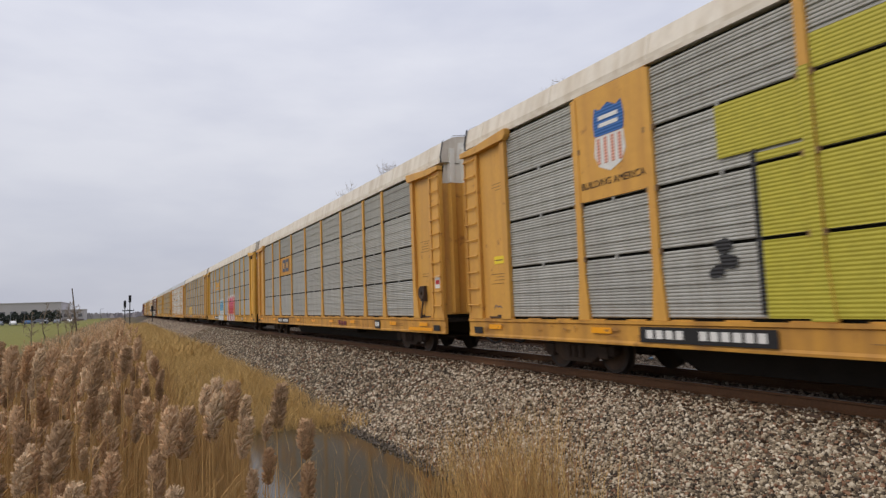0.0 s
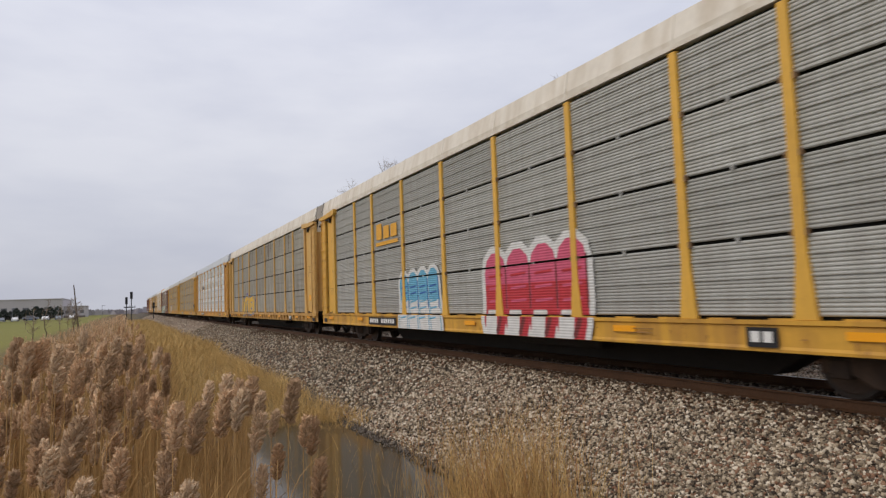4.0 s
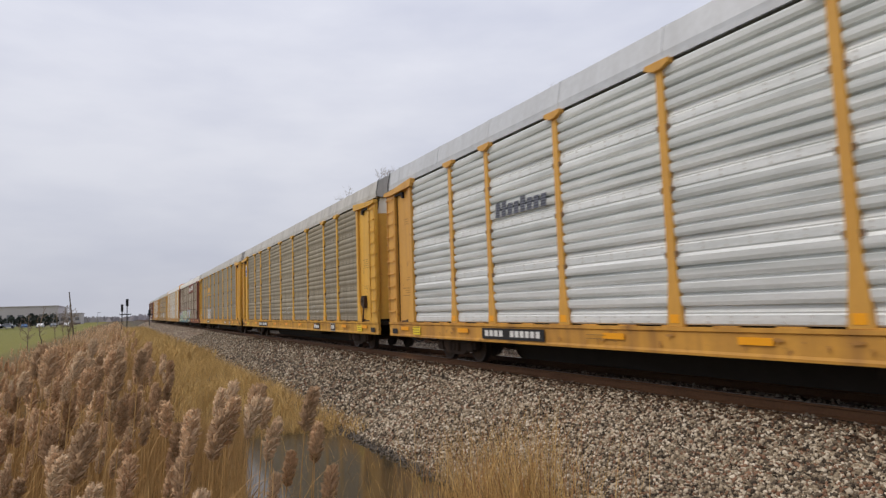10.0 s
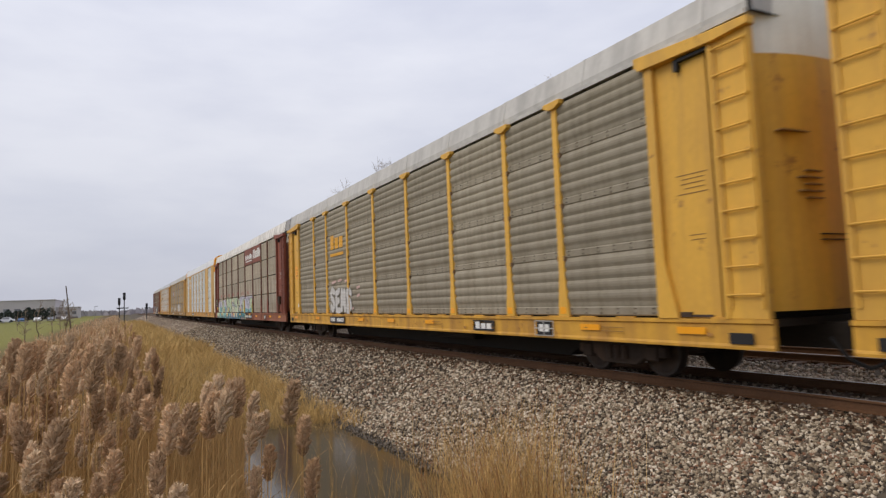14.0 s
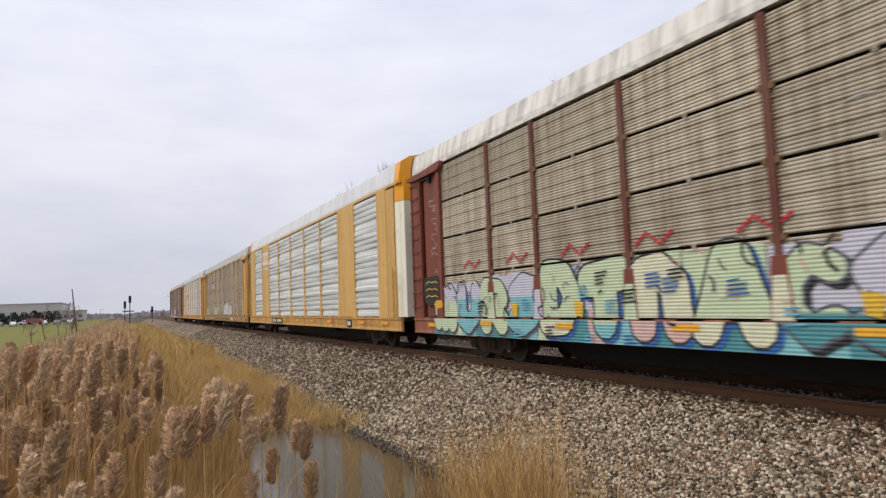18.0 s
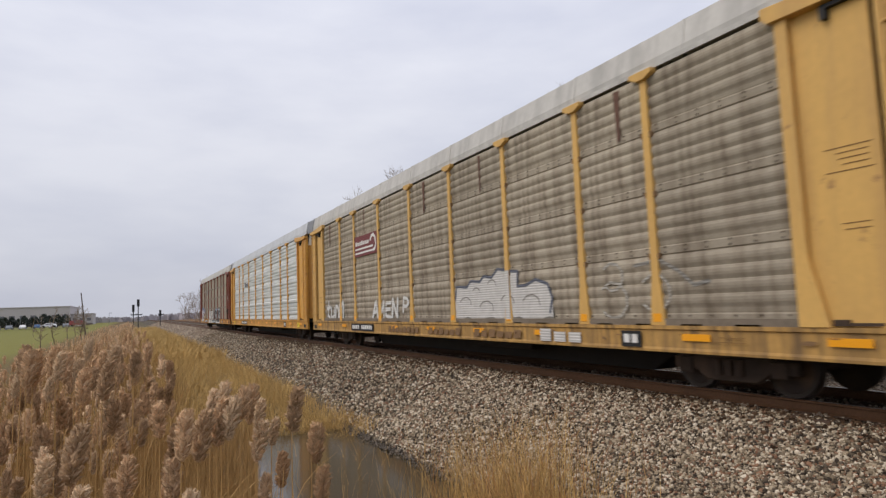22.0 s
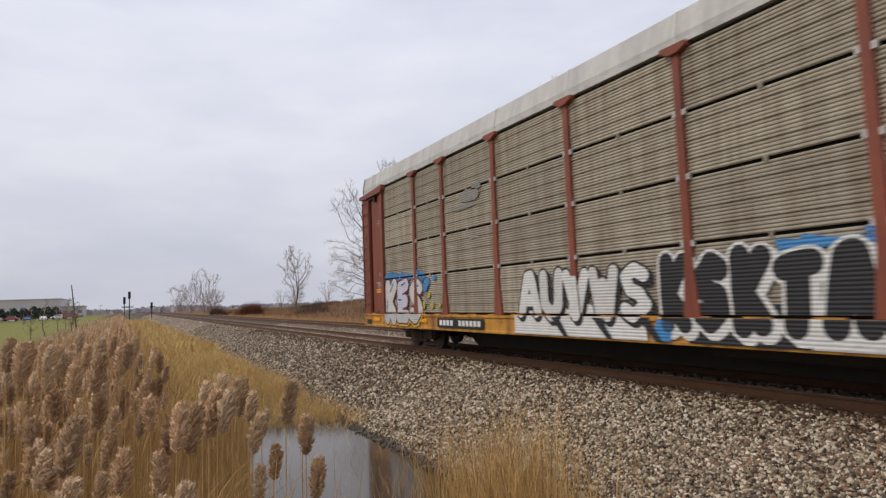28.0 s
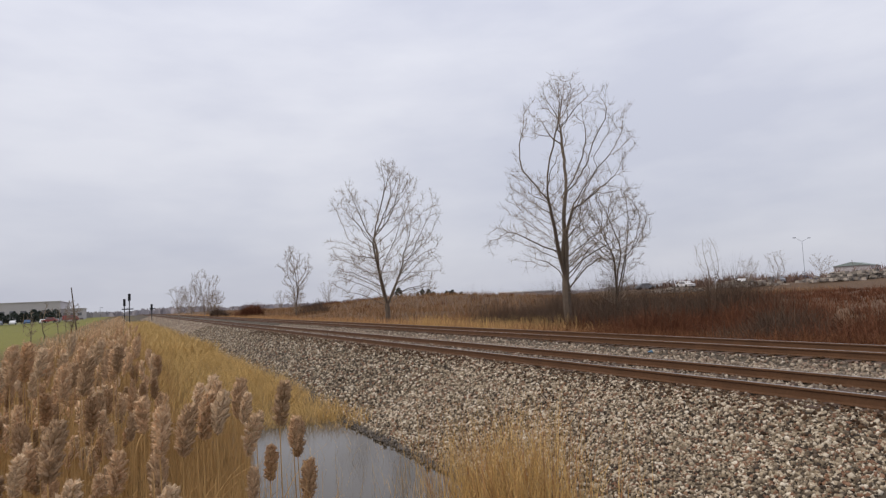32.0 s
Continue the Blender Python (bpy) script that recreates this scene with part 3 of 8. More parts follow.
def wheelset_meshes():
    def make():
        g = Geo()
        g.tube((-0.95, 0, 0), (0.95, 0, 0), 0.075, sides=10)
        w = Geo()
        w.tube((-0.07, 0, 0), (0.07, 0, 0), 0.42, sides=28, slot=0)
        w.tube((0.055, 0, 0), (0.085, 0, 0), 0.45, sides=28, slot=1)
        w.tube((-0.078, 0, 0), (-0.068, 0, 0), 0.34, 0.36, sides=28, slot=1)
        w.tube((-0.10, 0, 0), (-0.06, 0, 0), 0.11, sides=14, slot=1)
        return g.mesh("axle", TRUCK), w.mesh("wheel", [TREAD, TRUCK])
    return cached("wheels", make)


def truck_meshes():
    def make():
        side = Geo()
        ring = [(-1.15, 0.36), (-1.15, 0.56), (-0.72, 0.60), (-0.42, 0.74), (0.42, 0.74), (0.72, 0.60), (1.15, 0.56), (1.15, 0.36), (0.72, 0.36), (0.45, 0.20), (-0.45, 0.20), (-0.72, 0.36)]
        side.prism(ring, "x", -0.08, 0.08)
        spring = Geo().tube((-0.1, 0, 0.30), (-0.1, 0, 0.55), 0.075, sides=8)
        box = Geo().box(-0.12, 0.05, -0.14, 0.14, 0.30, 0.56)
        bolster = Geo().box(-1.05, 1.05, -0.2, 0.2, 0.5, 0.72)
        return side.mesh("side_frame", TRUCK, 0.02), spring.mesh("spring", TRUCK), box.mesh("axle_box", TRUCK, 0.02), bolster.mesh("bolster", TRUCK, 0.02)
    return cached("truck", make)


wheels = defaultdict(list)


def add_truck(car, y):
    side, spring, box, bolster = truck_meshes()
    axle, wheel = wheelset_meshes()
    truck = part("truck", bolster, None, car, "brown-black cast steel truck with two axles", at=pose(0, y, 0))
    for s in (-1, 1):
        turn = 0 if s < 0 else 180
        part("side_frame", side, None, truck, at=pose(s * 1.0, 0, 0, 0, 0, turn))
        for b in (-0.2, 0.0, 0.2):
            part("spring", spring, None, truck, at=pose(s * 1.0, b, 0, 0, 0, turn))
        for a in (-0.87, 0.87):
            part("axle_box", box, None, truck, at=pose(s * 1.0, a, 0, 0, 0, turn))
    for a in (-0.87, 0.87):
        part("axle", axle, None, truck, at=pose(0, a, 0.43))
        for s in (-1, 1):
            wheels[s, a].append(part("wheel", wheel, None, truck, at=pose(s * 0.76, a, 0.43, 0, 0, 0 if s < 0 else 180)))


def ladder_mesh(mat):
    def make():
        g = Geo()
        for y in (0.0, 0.52):
            g.box(-0.055, -0.035, y - 0.022, y + 0.022, 1.25, 5.15)
        for i in range(10):
            z = 1.45 + 0.41 * i
            g.tube((-0.075, -0.02, z), (-0.075, 0.54, z), 0.016, sides=6)
            g.box(-0.085, -0.03, -0.02, 0.0, z - 0.02, z + 0.02)
            g.box(-0.085, -0.03, 0.52, 0.54, z - 0.02, z + 0.02)
        return g.mesh("ladder", mat)
    return cached(("ladder", mat.name), make)


def corner_meshes(mat, gap):
    """The plain plated corner of a car side, beyond the last screen: recessed plate, ladder panel, two posts."""
    def make():
        return (
            ("door_plate", Geo().box(-0.02, 0.03, 11.75, 12.955 - gap, 1.1, 5.45).mesh("door_plate", mat, 0.006)),
            ("ladder_panel", Geo().box(-0.085, 0.03, 13.04, 13.66, 1.1, 5.32).mesh("ladder_panel", mat, 0.006)),
            ("corner_post", Geo().box(-0.11, 0.0, 12.96, 13.035, 1.1, 5.36).mesh("corner_post", mat, 0.006)),
            ("end_post", Geo().prism([(11.66, 1.1), (12.08, 1.1), (11.86, 2.0), (11.84, 5.45), (11.66, 5.45)], "x", -0.11, 0.0).mesh("end_post", mat, 0.006)),
            ("door_track", Geo().box(-0.10, 0.0, 12.3, 12.95, 5.20, 5.25).box(-0.11, 0.0, 12.3, 12.38, 5.06, 5.22).mesh("door_track", BLACK)),
            ("latch_bar", Geo().box(-0.05, 0.0, 12.1, 12.7, 1.12, 1.16).box(-0.07, 0.0, 12.1, 12.3, 1.12, 1.2).mesh("latch_bar", TRUCK)),
        )
    return cached(("corner", mat.name, gap), make)


def smooth_corner_meshes(mat):
    """A plain corner: two smooth plates with a seam, a short ladder, and a set-back edge."""
    def make():
        ladder = Geo()
        for y in (13.12, 13.48):
            ladder.box(-0.12, -0.08, y - 0.02, y + 0.02, 1.05, 2.75)
        for i in range(5):
            ladder.tube((-0.11, 13.1, 1.25 + 0.34 * i), (-0.11, 13.5, 1.25 + 0.34 * i), 0.015)
        return (
            ("corner_plate", Geo().box(-0.055, 0.03, 11.68, 12.55, 1.1, 5.52).mesh("corner_plate", mat, 0.008)),
            ("corner_plate", Geo().box(-0.045, 0.03, 12.57, 13.25, 1.1, 5.45).mesh("corner_plate", mat, 0.008)),
            ("corner_edge", Geo().prism([(0.0, 13.27), (0.0, 13.30), (0.13, 13.76), (0.4, 13.76), (0.4, 13.27)], "z", 1.12, 4.94).mesh("corner_edge", CREAM_CORNER, 0.008)),
            ("corner_edge_top", Geo().prism([(0.0, 13.27), (0.0, 13.30), (0.13, 13.76), (0.4, 13.76), (0.4, 13.27)], "z", 4.95, 5.72).mesh("corner_edge_top", SAFETY, 0.008)),
            ("short_ladder", ladder.mesh("short_ladder", mat)),
        )
    return cached(("smooth_corner", mat.name), make)


def rail_cap_mesh(mat):
    def make():
        return Geo().prism([(11.5, 5.40), (11.6, 5.30), (13.1, 5.26), (13.72, 5.30), (13.72, 5.42), (13.0, 5.44), (11.5, 5.55)], "x", -0.17, 0.0).mesh("top_rail_cap", mat, 0.008)
    return cached(("cap", mat.name), make)


def end_meshes(low, high_mat, split, roof_high):
    """Bowed end doors: a lower skin and an upper skin, with slots."""
    def make():
        def skin(z0, z1, inset0, inset1):
            g = Geo()
            n = 8
            pts = []
            for i in range(n + 1):
                x = -1.47 + 2.94 * i / n
                pts.append((x, 0.30 * (1 - abs(x / 1.47) ** 2.2)))
            k = len(g.v)
            for z, ins in ((z0, inset0), (z1, inset1)):
                for x, y in pts:
                    g.v.append((x * (1 - ins), y * (1 - 0.4 * ins), z))
            for i in range(n):
                g.f.append((k + i, k + i + 1, k + n + 2 + i, k + n + 1 + i))
                g.m.append(0)
            for z, off in ((z0, 0), (z1, n + 1)):
                g.f.append(tuple(k + off + i for i in range(n + 1)))
                g.m.append(0)
            g.f.append((k, k + n, k + 2 * n + 1, k + n + 1))
            g.m.append(0)
            return g
        a = skin(1.2, split, 0, 0).mesh("end_door", low)
        b = skin(split, 5.62 + 0.75 * roof_high, 0, 0.13).mesh("end_door_top", high_mat)
        return a, b
    return cached(("end", low.name, high_mat.name, split, roof_high), make)


def slot_mesh(x0, x1, z, tall):
    """A dark slot that follows the bow of the end doors, thinning at its tips."""
    def make():
        # Flat black sheet: the dark inside of the recess is only its colour.
        g = Geo()
        n = 8
        for i in range(n):
            pts = []
            for j in (i, i + 1):
                x = x0 + (x1 - x0) * j / n
                y = 0.30 * (1 - abs(x / 1.47) ** 2.2) + 0.014
                h = tall / 2 * (0.8 + 0.2 * math.sin(math.pi * j / n))
                pts.append(((x, y - 0.004, z - h), (x, y - 0.004, z + h)))
            g.quad([pts[0][0], pts[1][0], pts[1][1], pts[0][1]])
        return g.mesh("door_slot", BLACK)
    return cached(("slot", x0, z), make)


def sill_mesh(mat, ribbed):
    def make():
        g = Geo()
        if ribbed:
            g.box(-0.10, 0.0, -13.7, 13.7, 0.98, 1.10)
            g.box(-0.02, 0.0, -13.7, 13.7, 0.70, 0.98)
            for i in range(38):
                y = -13.2 + i * 0.714
                g.prism([(-0.11, 0.98), (0.0, 0.98), (0.0, 0.70), (-0.03, 0.70)], "y", y - 0.14, y + 0.14)
        else:
            g.prism([(-0.09, 1.10), (0.02, 1.10), (0.02, 0.66), (-0.07, 0.66), (-0.075, 0.70), (-0.06, 0.74), (-0.06, 1.02), (-0.09, 1.04)], "y", -13.7, 13.7)
        for i in range(26):
            y = -12.9 + i * 1.03
            g.box(-0.07, -0.02, y - 0.22, y + 0.22, 1.10, 1.125)
        return g.mesh("side_sill", mat)
    return cached(("sill", mat.name, ribbed), make)


def decal(parent, name, geo, mats, label, near=True):
    ob = part(name, geo, mats, parent, label, at=pose(-SIDE, 0, 0))
    if name in ("graffiti", "small_name_mark", "name_mark", "shield_emblem", "spray_mist", "chalk_marks", "spray_lines", "sill_mark"):
        ob["kind"] = "stuff"
    return ob


def plate_bars(g, y0, y1, z0, z1, x, groups, back=0, ink=1):
    """A stencil plate with bars in place of its lettering; it reads from +y to -y on the camera's side."""
    g.box(x, x + 0.006, y0, y1, z0, z1, back)
    span = y1 - y0
    for a, b, n in groups:
        ya, yb = y1 - span * a, y1 - span * b
        w = (ya - yb) / n
        for i in range(n):
            g.box(x - 0.004, x, ya - w * (i + 0.82), ya - w * (i + 0.12), z0 + 0.25 * (z1 - z0), z1 - 0.2 * (z1 - z0), ink)
    return g


def small_print(g, y0, z0, w, lines, x, slot=0, pitch=0.075, seed=0):
    rnd = random.Random(seed)
    for i in range(lines):
        u = rnd.uniform(0.6, 1.0)
        g.box(x - 0.003, x, y0, y0 + w * u, z0 - i * pitch, z0 - i * pitch + 0.013, slot)


def stroke(g, pts, width, x, slot=0):
    """A painted ribbon along a polyline in the (y, z) plane of a car's side."""
    w = width / 2
    left, right = [], []
    for i, (y, z) in enumerate(pts):
        a = pts[max(0, i - 1)]
        b = pts[min(len(pts) - 1, i + 1)]
        d = math.hypot(b[0] - a[0], b[1] - a[1]) or 1
        ny, nz = -(b[1] - a[1]) / d, (b[0] - a[0]) / d
        left.append((x, y + ny * w, z + nz * w))
        right.append((x, y - ny * w, z - nz * w))
    for i in range(len(pts) - 1):
        g.quad([left[i], left[i + 1], right[i + 1], right[i]], slot)


def blob(g, cy, cz, ry, rz, x, slot, rnd, points=14, power=3.0, rough=0.12):
    ring = []
    for i in range(points):
        t = 2 * math.pi * i / points
        c, s = math.cos(t), math.sin(t)
        k = 1 + rnd.uniform(-rough, rough)
        ring.append((x, cy + ry * k * math.copysign(abs(c) ** (2 / power), c), cz + rz * k * math.copysign(abs(s) ** (2 / power), s)))
    g.quad(ring, slot)


GLYPHS = {
    "A": [[(0.0, 0.0), (0.42, 1.0), (0.6, 1.0), (1.0, 0.0)], [(0.22, 0.36), (0.8, 0.36)]],
    "B": [[(0.1, 0.0), (0.1, 1.0), (0.7, 0.95), (0.8, 0.72), (0.3, 0.52), (0.9, 0.32), (0.75, 0.03), (0.1, 0.0)]],
    "C": [[(0.95, 0.85), (0.5, 1.0), (0.08, 0.7), (0.08, 0.3), (0.5, 0.0), (0.95, 0.15)]],
    "D": [[(0.1, 0.0), (0.1, 1.0), (0.65, 0.95), (0.95, 0.5), (0.65, 0.05), (0.1, 0.0)]],
    "E": [[(0.9, 1.0), (0.1, 0.95), (0.1, 0.05), (0.95, 0.0)], [(0.1, 0.5), (0.75, 0.52)]],
    "F": [[(0.95, 0.95), (0.15, 1.0), (0.15, 0.0)], [(0.15, 0.52), (0.8, 0.55)]],
    "I": [[(0.5, 0.0), (0.45, 1.0)]],
    "K": [[(0.12, 0.0), (0.12, 1.0)], [(0.95, 1.0), (0.2, 0.48), (0.95, 0.0)]],
    "M": [[(0.03, 0.0), (0.15, 1.0), (0.5, 0.35), (0.85, 1.0), (0.97, 0.0)]],
    "N": [[(0.08, 0.0), (0.08, 1.0), (0.9, 0.05), (0.9, 1.0)]],
    "O": [[(0.5, 1.0), (0.1, 0.75), (0.1, 0.25), (0.5, 0.0), (0.9, 0.25), (0.9, 0.75), (0.5, 1.0)]],
    "P": [[(0.12, 0.0), (0.12, 1.0), (0.7, 0.97), (0.9, 0.72), (0.65, 0.48), (0.15, 0.45)]],
    "R": [[(0.1, 0.0), (0.1, 1.0), (0.7, 0.97), (0.85, 0.72), (0.6, 0.5), (0.15, 0.47)], [(0.45, 0.47), (0.95, 0.0)]],
    "S": [[(0.92, 0.88), (0.5, 1.0), (0.1, 0.8), (0.3, 0.56), (0.75, 0.44), (0.92, 0.2), (0.5, 0.0), (0.06, 0.12)]],
    "T": [[(0.0, 0.92), (1.0, 1.0)], [(0.5, 0.95), (0.48, 0.0)]],
    "U": [[(0.08, 1.0), (0.1, 0.25), (0.5, 0.0), (0.9, 0.25), (0.92, 1.0)]],
    "V": [[(0.05, 1.0), (0.5, 0.0), (0.95, 1.0)]],
    "W": [[(0.02, 1.0), (0.25, 0.0), (0.5, 0.7), (0.75, 0.0), (0.98, 1.0)]],
    "n": [[(0.08, 0.0), (0.1, 0.95), (0.5, 1.0), (0.85, 0.75), (0.9, 0.0)]],
    "m": [[(0.05, 0.0), (0.05, 0.9), (0.27, 1.0), (0.48, 0.8), (0.5, 0.0)], [(0.5, 0.8), (0.75, 1.0), (0.95, 0.8), (0.95, 0.0)]],
    "t": [[(0.45, 1.1), (0.4, 0.2), (0.9, 0.05)], [(0.05, 0.72), (0.9, 0.78)]],
    "u": [[(0.1, 0.8), (0.12, 0.1), (0.5, 0.0), (0.85, 0.2)], [(0.88, 0.8), (0.88, 0.0)]],
}


def cut(poly, z0, z1):
    """The part of a polygon (y, z) between two heights."""
    for limit, sign in ((z0, 1), (z1, -1)):
        kept = []
        for (ya, za), (yb, zb) in zip(poly, poly[1:] + poly[:1]):
            da, db = sign * (za - limit), sign * (zb - limit)
            if da >= 0:
                kept.append((ya, za))
            if da * db < 0:
                f = da / (da - db)
                kept.append((ya + f * (yb - ya), limit))
        poly = kept
        if len(poly) < 3:
            return []
    return poly


class Spray:
    """Thin layers of spray paint on a car's side: over the screens, between their gaps, and over the sill."""

    def __init__(self, fine=True, sill=True):
        self.g, self.mats, self.n = Geo(), [], 0
        self.bands = ([(1.152, 2.252, -0.047), (2.302, 3.322, -0.047), (3.372, 4.372, -0.047)] if fine else [(1.135, 5.4, -0.05)]) + ([(0.67, 1.10, -0.0985)] if sill else [])

    def poly(self, pts, mat, lift):
        if mat not in self.mats:
            self.mats.append(mat)
        self.n += 1
        for z0, z1, base in self.bands:
            ring = cut(pts, z0, z1)
            if ring:
                self.g.quad([(base - lift - 0.00002 * self.n, y, z) for y, z in ring], self.mats.index(mat))

    def line(self, pts, width, mat, lift, z0=-9, z1=9):
        """A stroke with round joints; z0 and z1 may cut it."""
        w = width / 2
        for (ya, za), (yb, zb) in zip(pts, pts[1:]):
            d = math.hypot(yb - ya, zb - za) or 1
            p, q = -(zb - za) / d * w, (yb - ya) / d * w
            ring = cut([(ya + p, za + q), (yb + p, zb + q), (yb - p, zb - q), (ya - p, za - q)], z0, z1)
            if ring:
                self.poly(ring, mat, lift)
        for y, z in pts:
            ring = cut([(y + w * math.cos(0.6283 * i), z + w * math.sin(0.6283 * i)) for i in range(10)], z0, z1)
            if ring:
                self.poly(ring, mat, lift)

    def word(self, letters, y1, y0, z0, z1, fills, edge, weight, seed, halo=None, shade=None, low=None, split=1.3, rim=0.05, slant=0.0, shine=None, halo_top=9):
        """Fat letters read from +y to -y: halo, drop shade, outline, fill, a second fill below a height, highlights."""
        rnd = random.Random(seed)
        w = (y1 - y0) / len(letters)
        for i, ch in enumerate(letters):
            sw = weight * min(w, 0.8 * (z1 - z0)) * rnd.uniform(0.9, 1.1)
            pad = sw / 2 + rim
            left, wide = y1 - i * w - pad * 0.75, w - pad * 1.3
            base, tall = z0 + pad + rnd.uniform(-0.05, 0.03), (z1 - z0) - 2 * pad + rnd.uniform(-0.08, 0.05)
            strokes = []
            for s in GLYPHS[ch]:
                pts = [(left - u * wide - slant * v + rnd.uniform(-0.03, 0.03), base + v * tall + rnd.uniform(-0.03, 0.03)) for u, v in s]
                fat = [pts[0]]
                for a, b in zip(pts, pts[1:]):
                    fat += [((a[0] + b[0]) / 2 + rnd.uniform(-0.02, 0.02), (a[1] + b[1]) / 2 + rnd.uniform(-0.02, 0.02)), b]
                strokes.append(fat)
            fill = fills[i % len(fills)]
            for s in strokes:
                if halo:
                    self.line(s, sw + 4 * rim, halo, 0.0, z1=halo_top)
            for s in strokes:
                if shade:
                    self.line([(y - 1.6 * rim, z - 1.3 * rim) for y, z in s], sw + 2 * rim, shade, 0.002)
            for s in strokes:
                self.line(s, sw + 2 * rim, edge, 0.004)
            for s in strokes:
                self.line(s, sw, fill, 0.006)
                if low:
                    self.line(s, sw, low[i % len(low)], 0.008, z1=split + rnd.uniform(-0.08, 0.08))
                if shine:
                    self.line([(y + 0.2 * sw, z + 0.12 * sw) for y, z in s[:2]], 0.14 * sw, shine, 0.010)

    def done(self, car, label):
        return decal(car, "graffiti", self.g, self.mats, label)


def graffiti(parent, y0, y1, z0, z1, fills, edge, word, seed, label, halo=None, weight=0.34, fine=True, sill=True, **more):
    spray = Spray(fine, sill)
    spray.word(word, y1, y0, z0, z1, fills, edge, weight, seed, halo, **more)
    return spray.done(parent, label)


def tag_scrawl(parent, y0, y1, z0, z1, mat, word, seed, label, width=0.05, lift=0.004):
    """A single-colour sprayed scrawl."""
    rnd = random.Random(seed)
    spray = Spray(False, False)
    w = (y1 - y0) / len(word)
    for i, ch in enumerate(word):
        tall = (z1 - z0) * rnd.uniform(0.8, 1.1)
        for s in GLYPHS[ch]:
            spray.line([(y1 - (i + 0.08 + 0.84 * u) * w + rnd.uniform(-0.04, 0.04) * w - 0.08 * v, z0 + v * tall + rnd.uniform(-0.03, 0.03)) for u, v in s], width * rnd.uniform(0.8, 1.2), mat, lift)
    return spray.done(parent, label)


PAINT = {n: material("spray_" + n, c, 0.6, vary=0.14, scale=5, fine=30, bump=0.0) for n, c in {
    "black": (0.02, 0.02, 0.022), "white": (0.62, 0.62, 0.60), "chrome": (0.45, 0.46, 0.47), "yellow": (0.42, 0.375, 0.04), "gold": (0.66, 0.42, 0.04), "pink": (0.55, 0.09, 0.16),
    "sky": (0.12, 0.36, 0.52), "teal": (0.07, 0.25, 0.28), "mint": (0.50, 0.60, 0.40), "salmon": (0.62, 0.30, 0.22), "blue": (0.03, 0.12, 0.36), "violet": (0.19, 0.13, 0.29), "red": (0.45, 0.03, 0.04),
    "chalkwhite": (0.55, 0.54, 0.52), "faded": (0.36, 0.34, 0.30), "azure": (0.05, 0.21, 0.46), "lilac": (0.52, 0.51, 0.60), "aqua": (0.20, 0.46, 0.50), "cream": (0.62, 0.62, 0.45), "rose": (0.58, 0.40, 0.36), "chalk": (0.42, 0.41, 0.38), "smoke": (0.22, 0.21, 0.19), "maroon": (0.16, 0.03, 0.03), "amber": (0.72, 0.36, 0.03), "slate": (0.10, 0.11, 0.14)}.items()}
for ink in PAINT.values():
    # the sprayed coat follows the ribs of the screen beneath
    nn, ll = ink.node_tree.nodes, ink.node_tree.links
    ribs = nn.new("ShaderNodeTexWave")
    ribs.bands_direction = "Z"
    ribs.inputs["Scale"].default_value = 5.4
    ribs.inputs["Distortion"].default_value = 0.15
    rc = nn.new("ShaderNodeTexCoord")
    rb = nn.new("ShaderNodeBump")
    rb.inputs["Strength"].default_value = 0.3
    rb.inputs["Distance"].default_value = 0.03
    ll.new(rc.outputs["Object"], ribs.inputs["Vector"])
    ll.new(ribs.outputs["Fac"], rb.inputs["Height"])
    ll.new(rb.outputs[0], nn["Principled BSDF"].inputs["Normal"])

TRAIN_V, CAR_LENGTH, FIRST_GAP = 10.88, 28.45, 15.31
SURGE = [(0, 0.0), (16, 0.05), (19.5, 0.3), (22, 0.5), (24, 0.58), (28, 0.75), (32, 0.85)]


def travelled(t):
    return TRAIN_V * t + lerp_table(SURGE, t)


SLACK = {0: -0.35, 9: -0.08}


def car_y(k, t):
    return FIRST_GAP + (k - 0.5) * CAR_LENGTH + SLACK.get(k, 0) - travelled(t)


cars = []


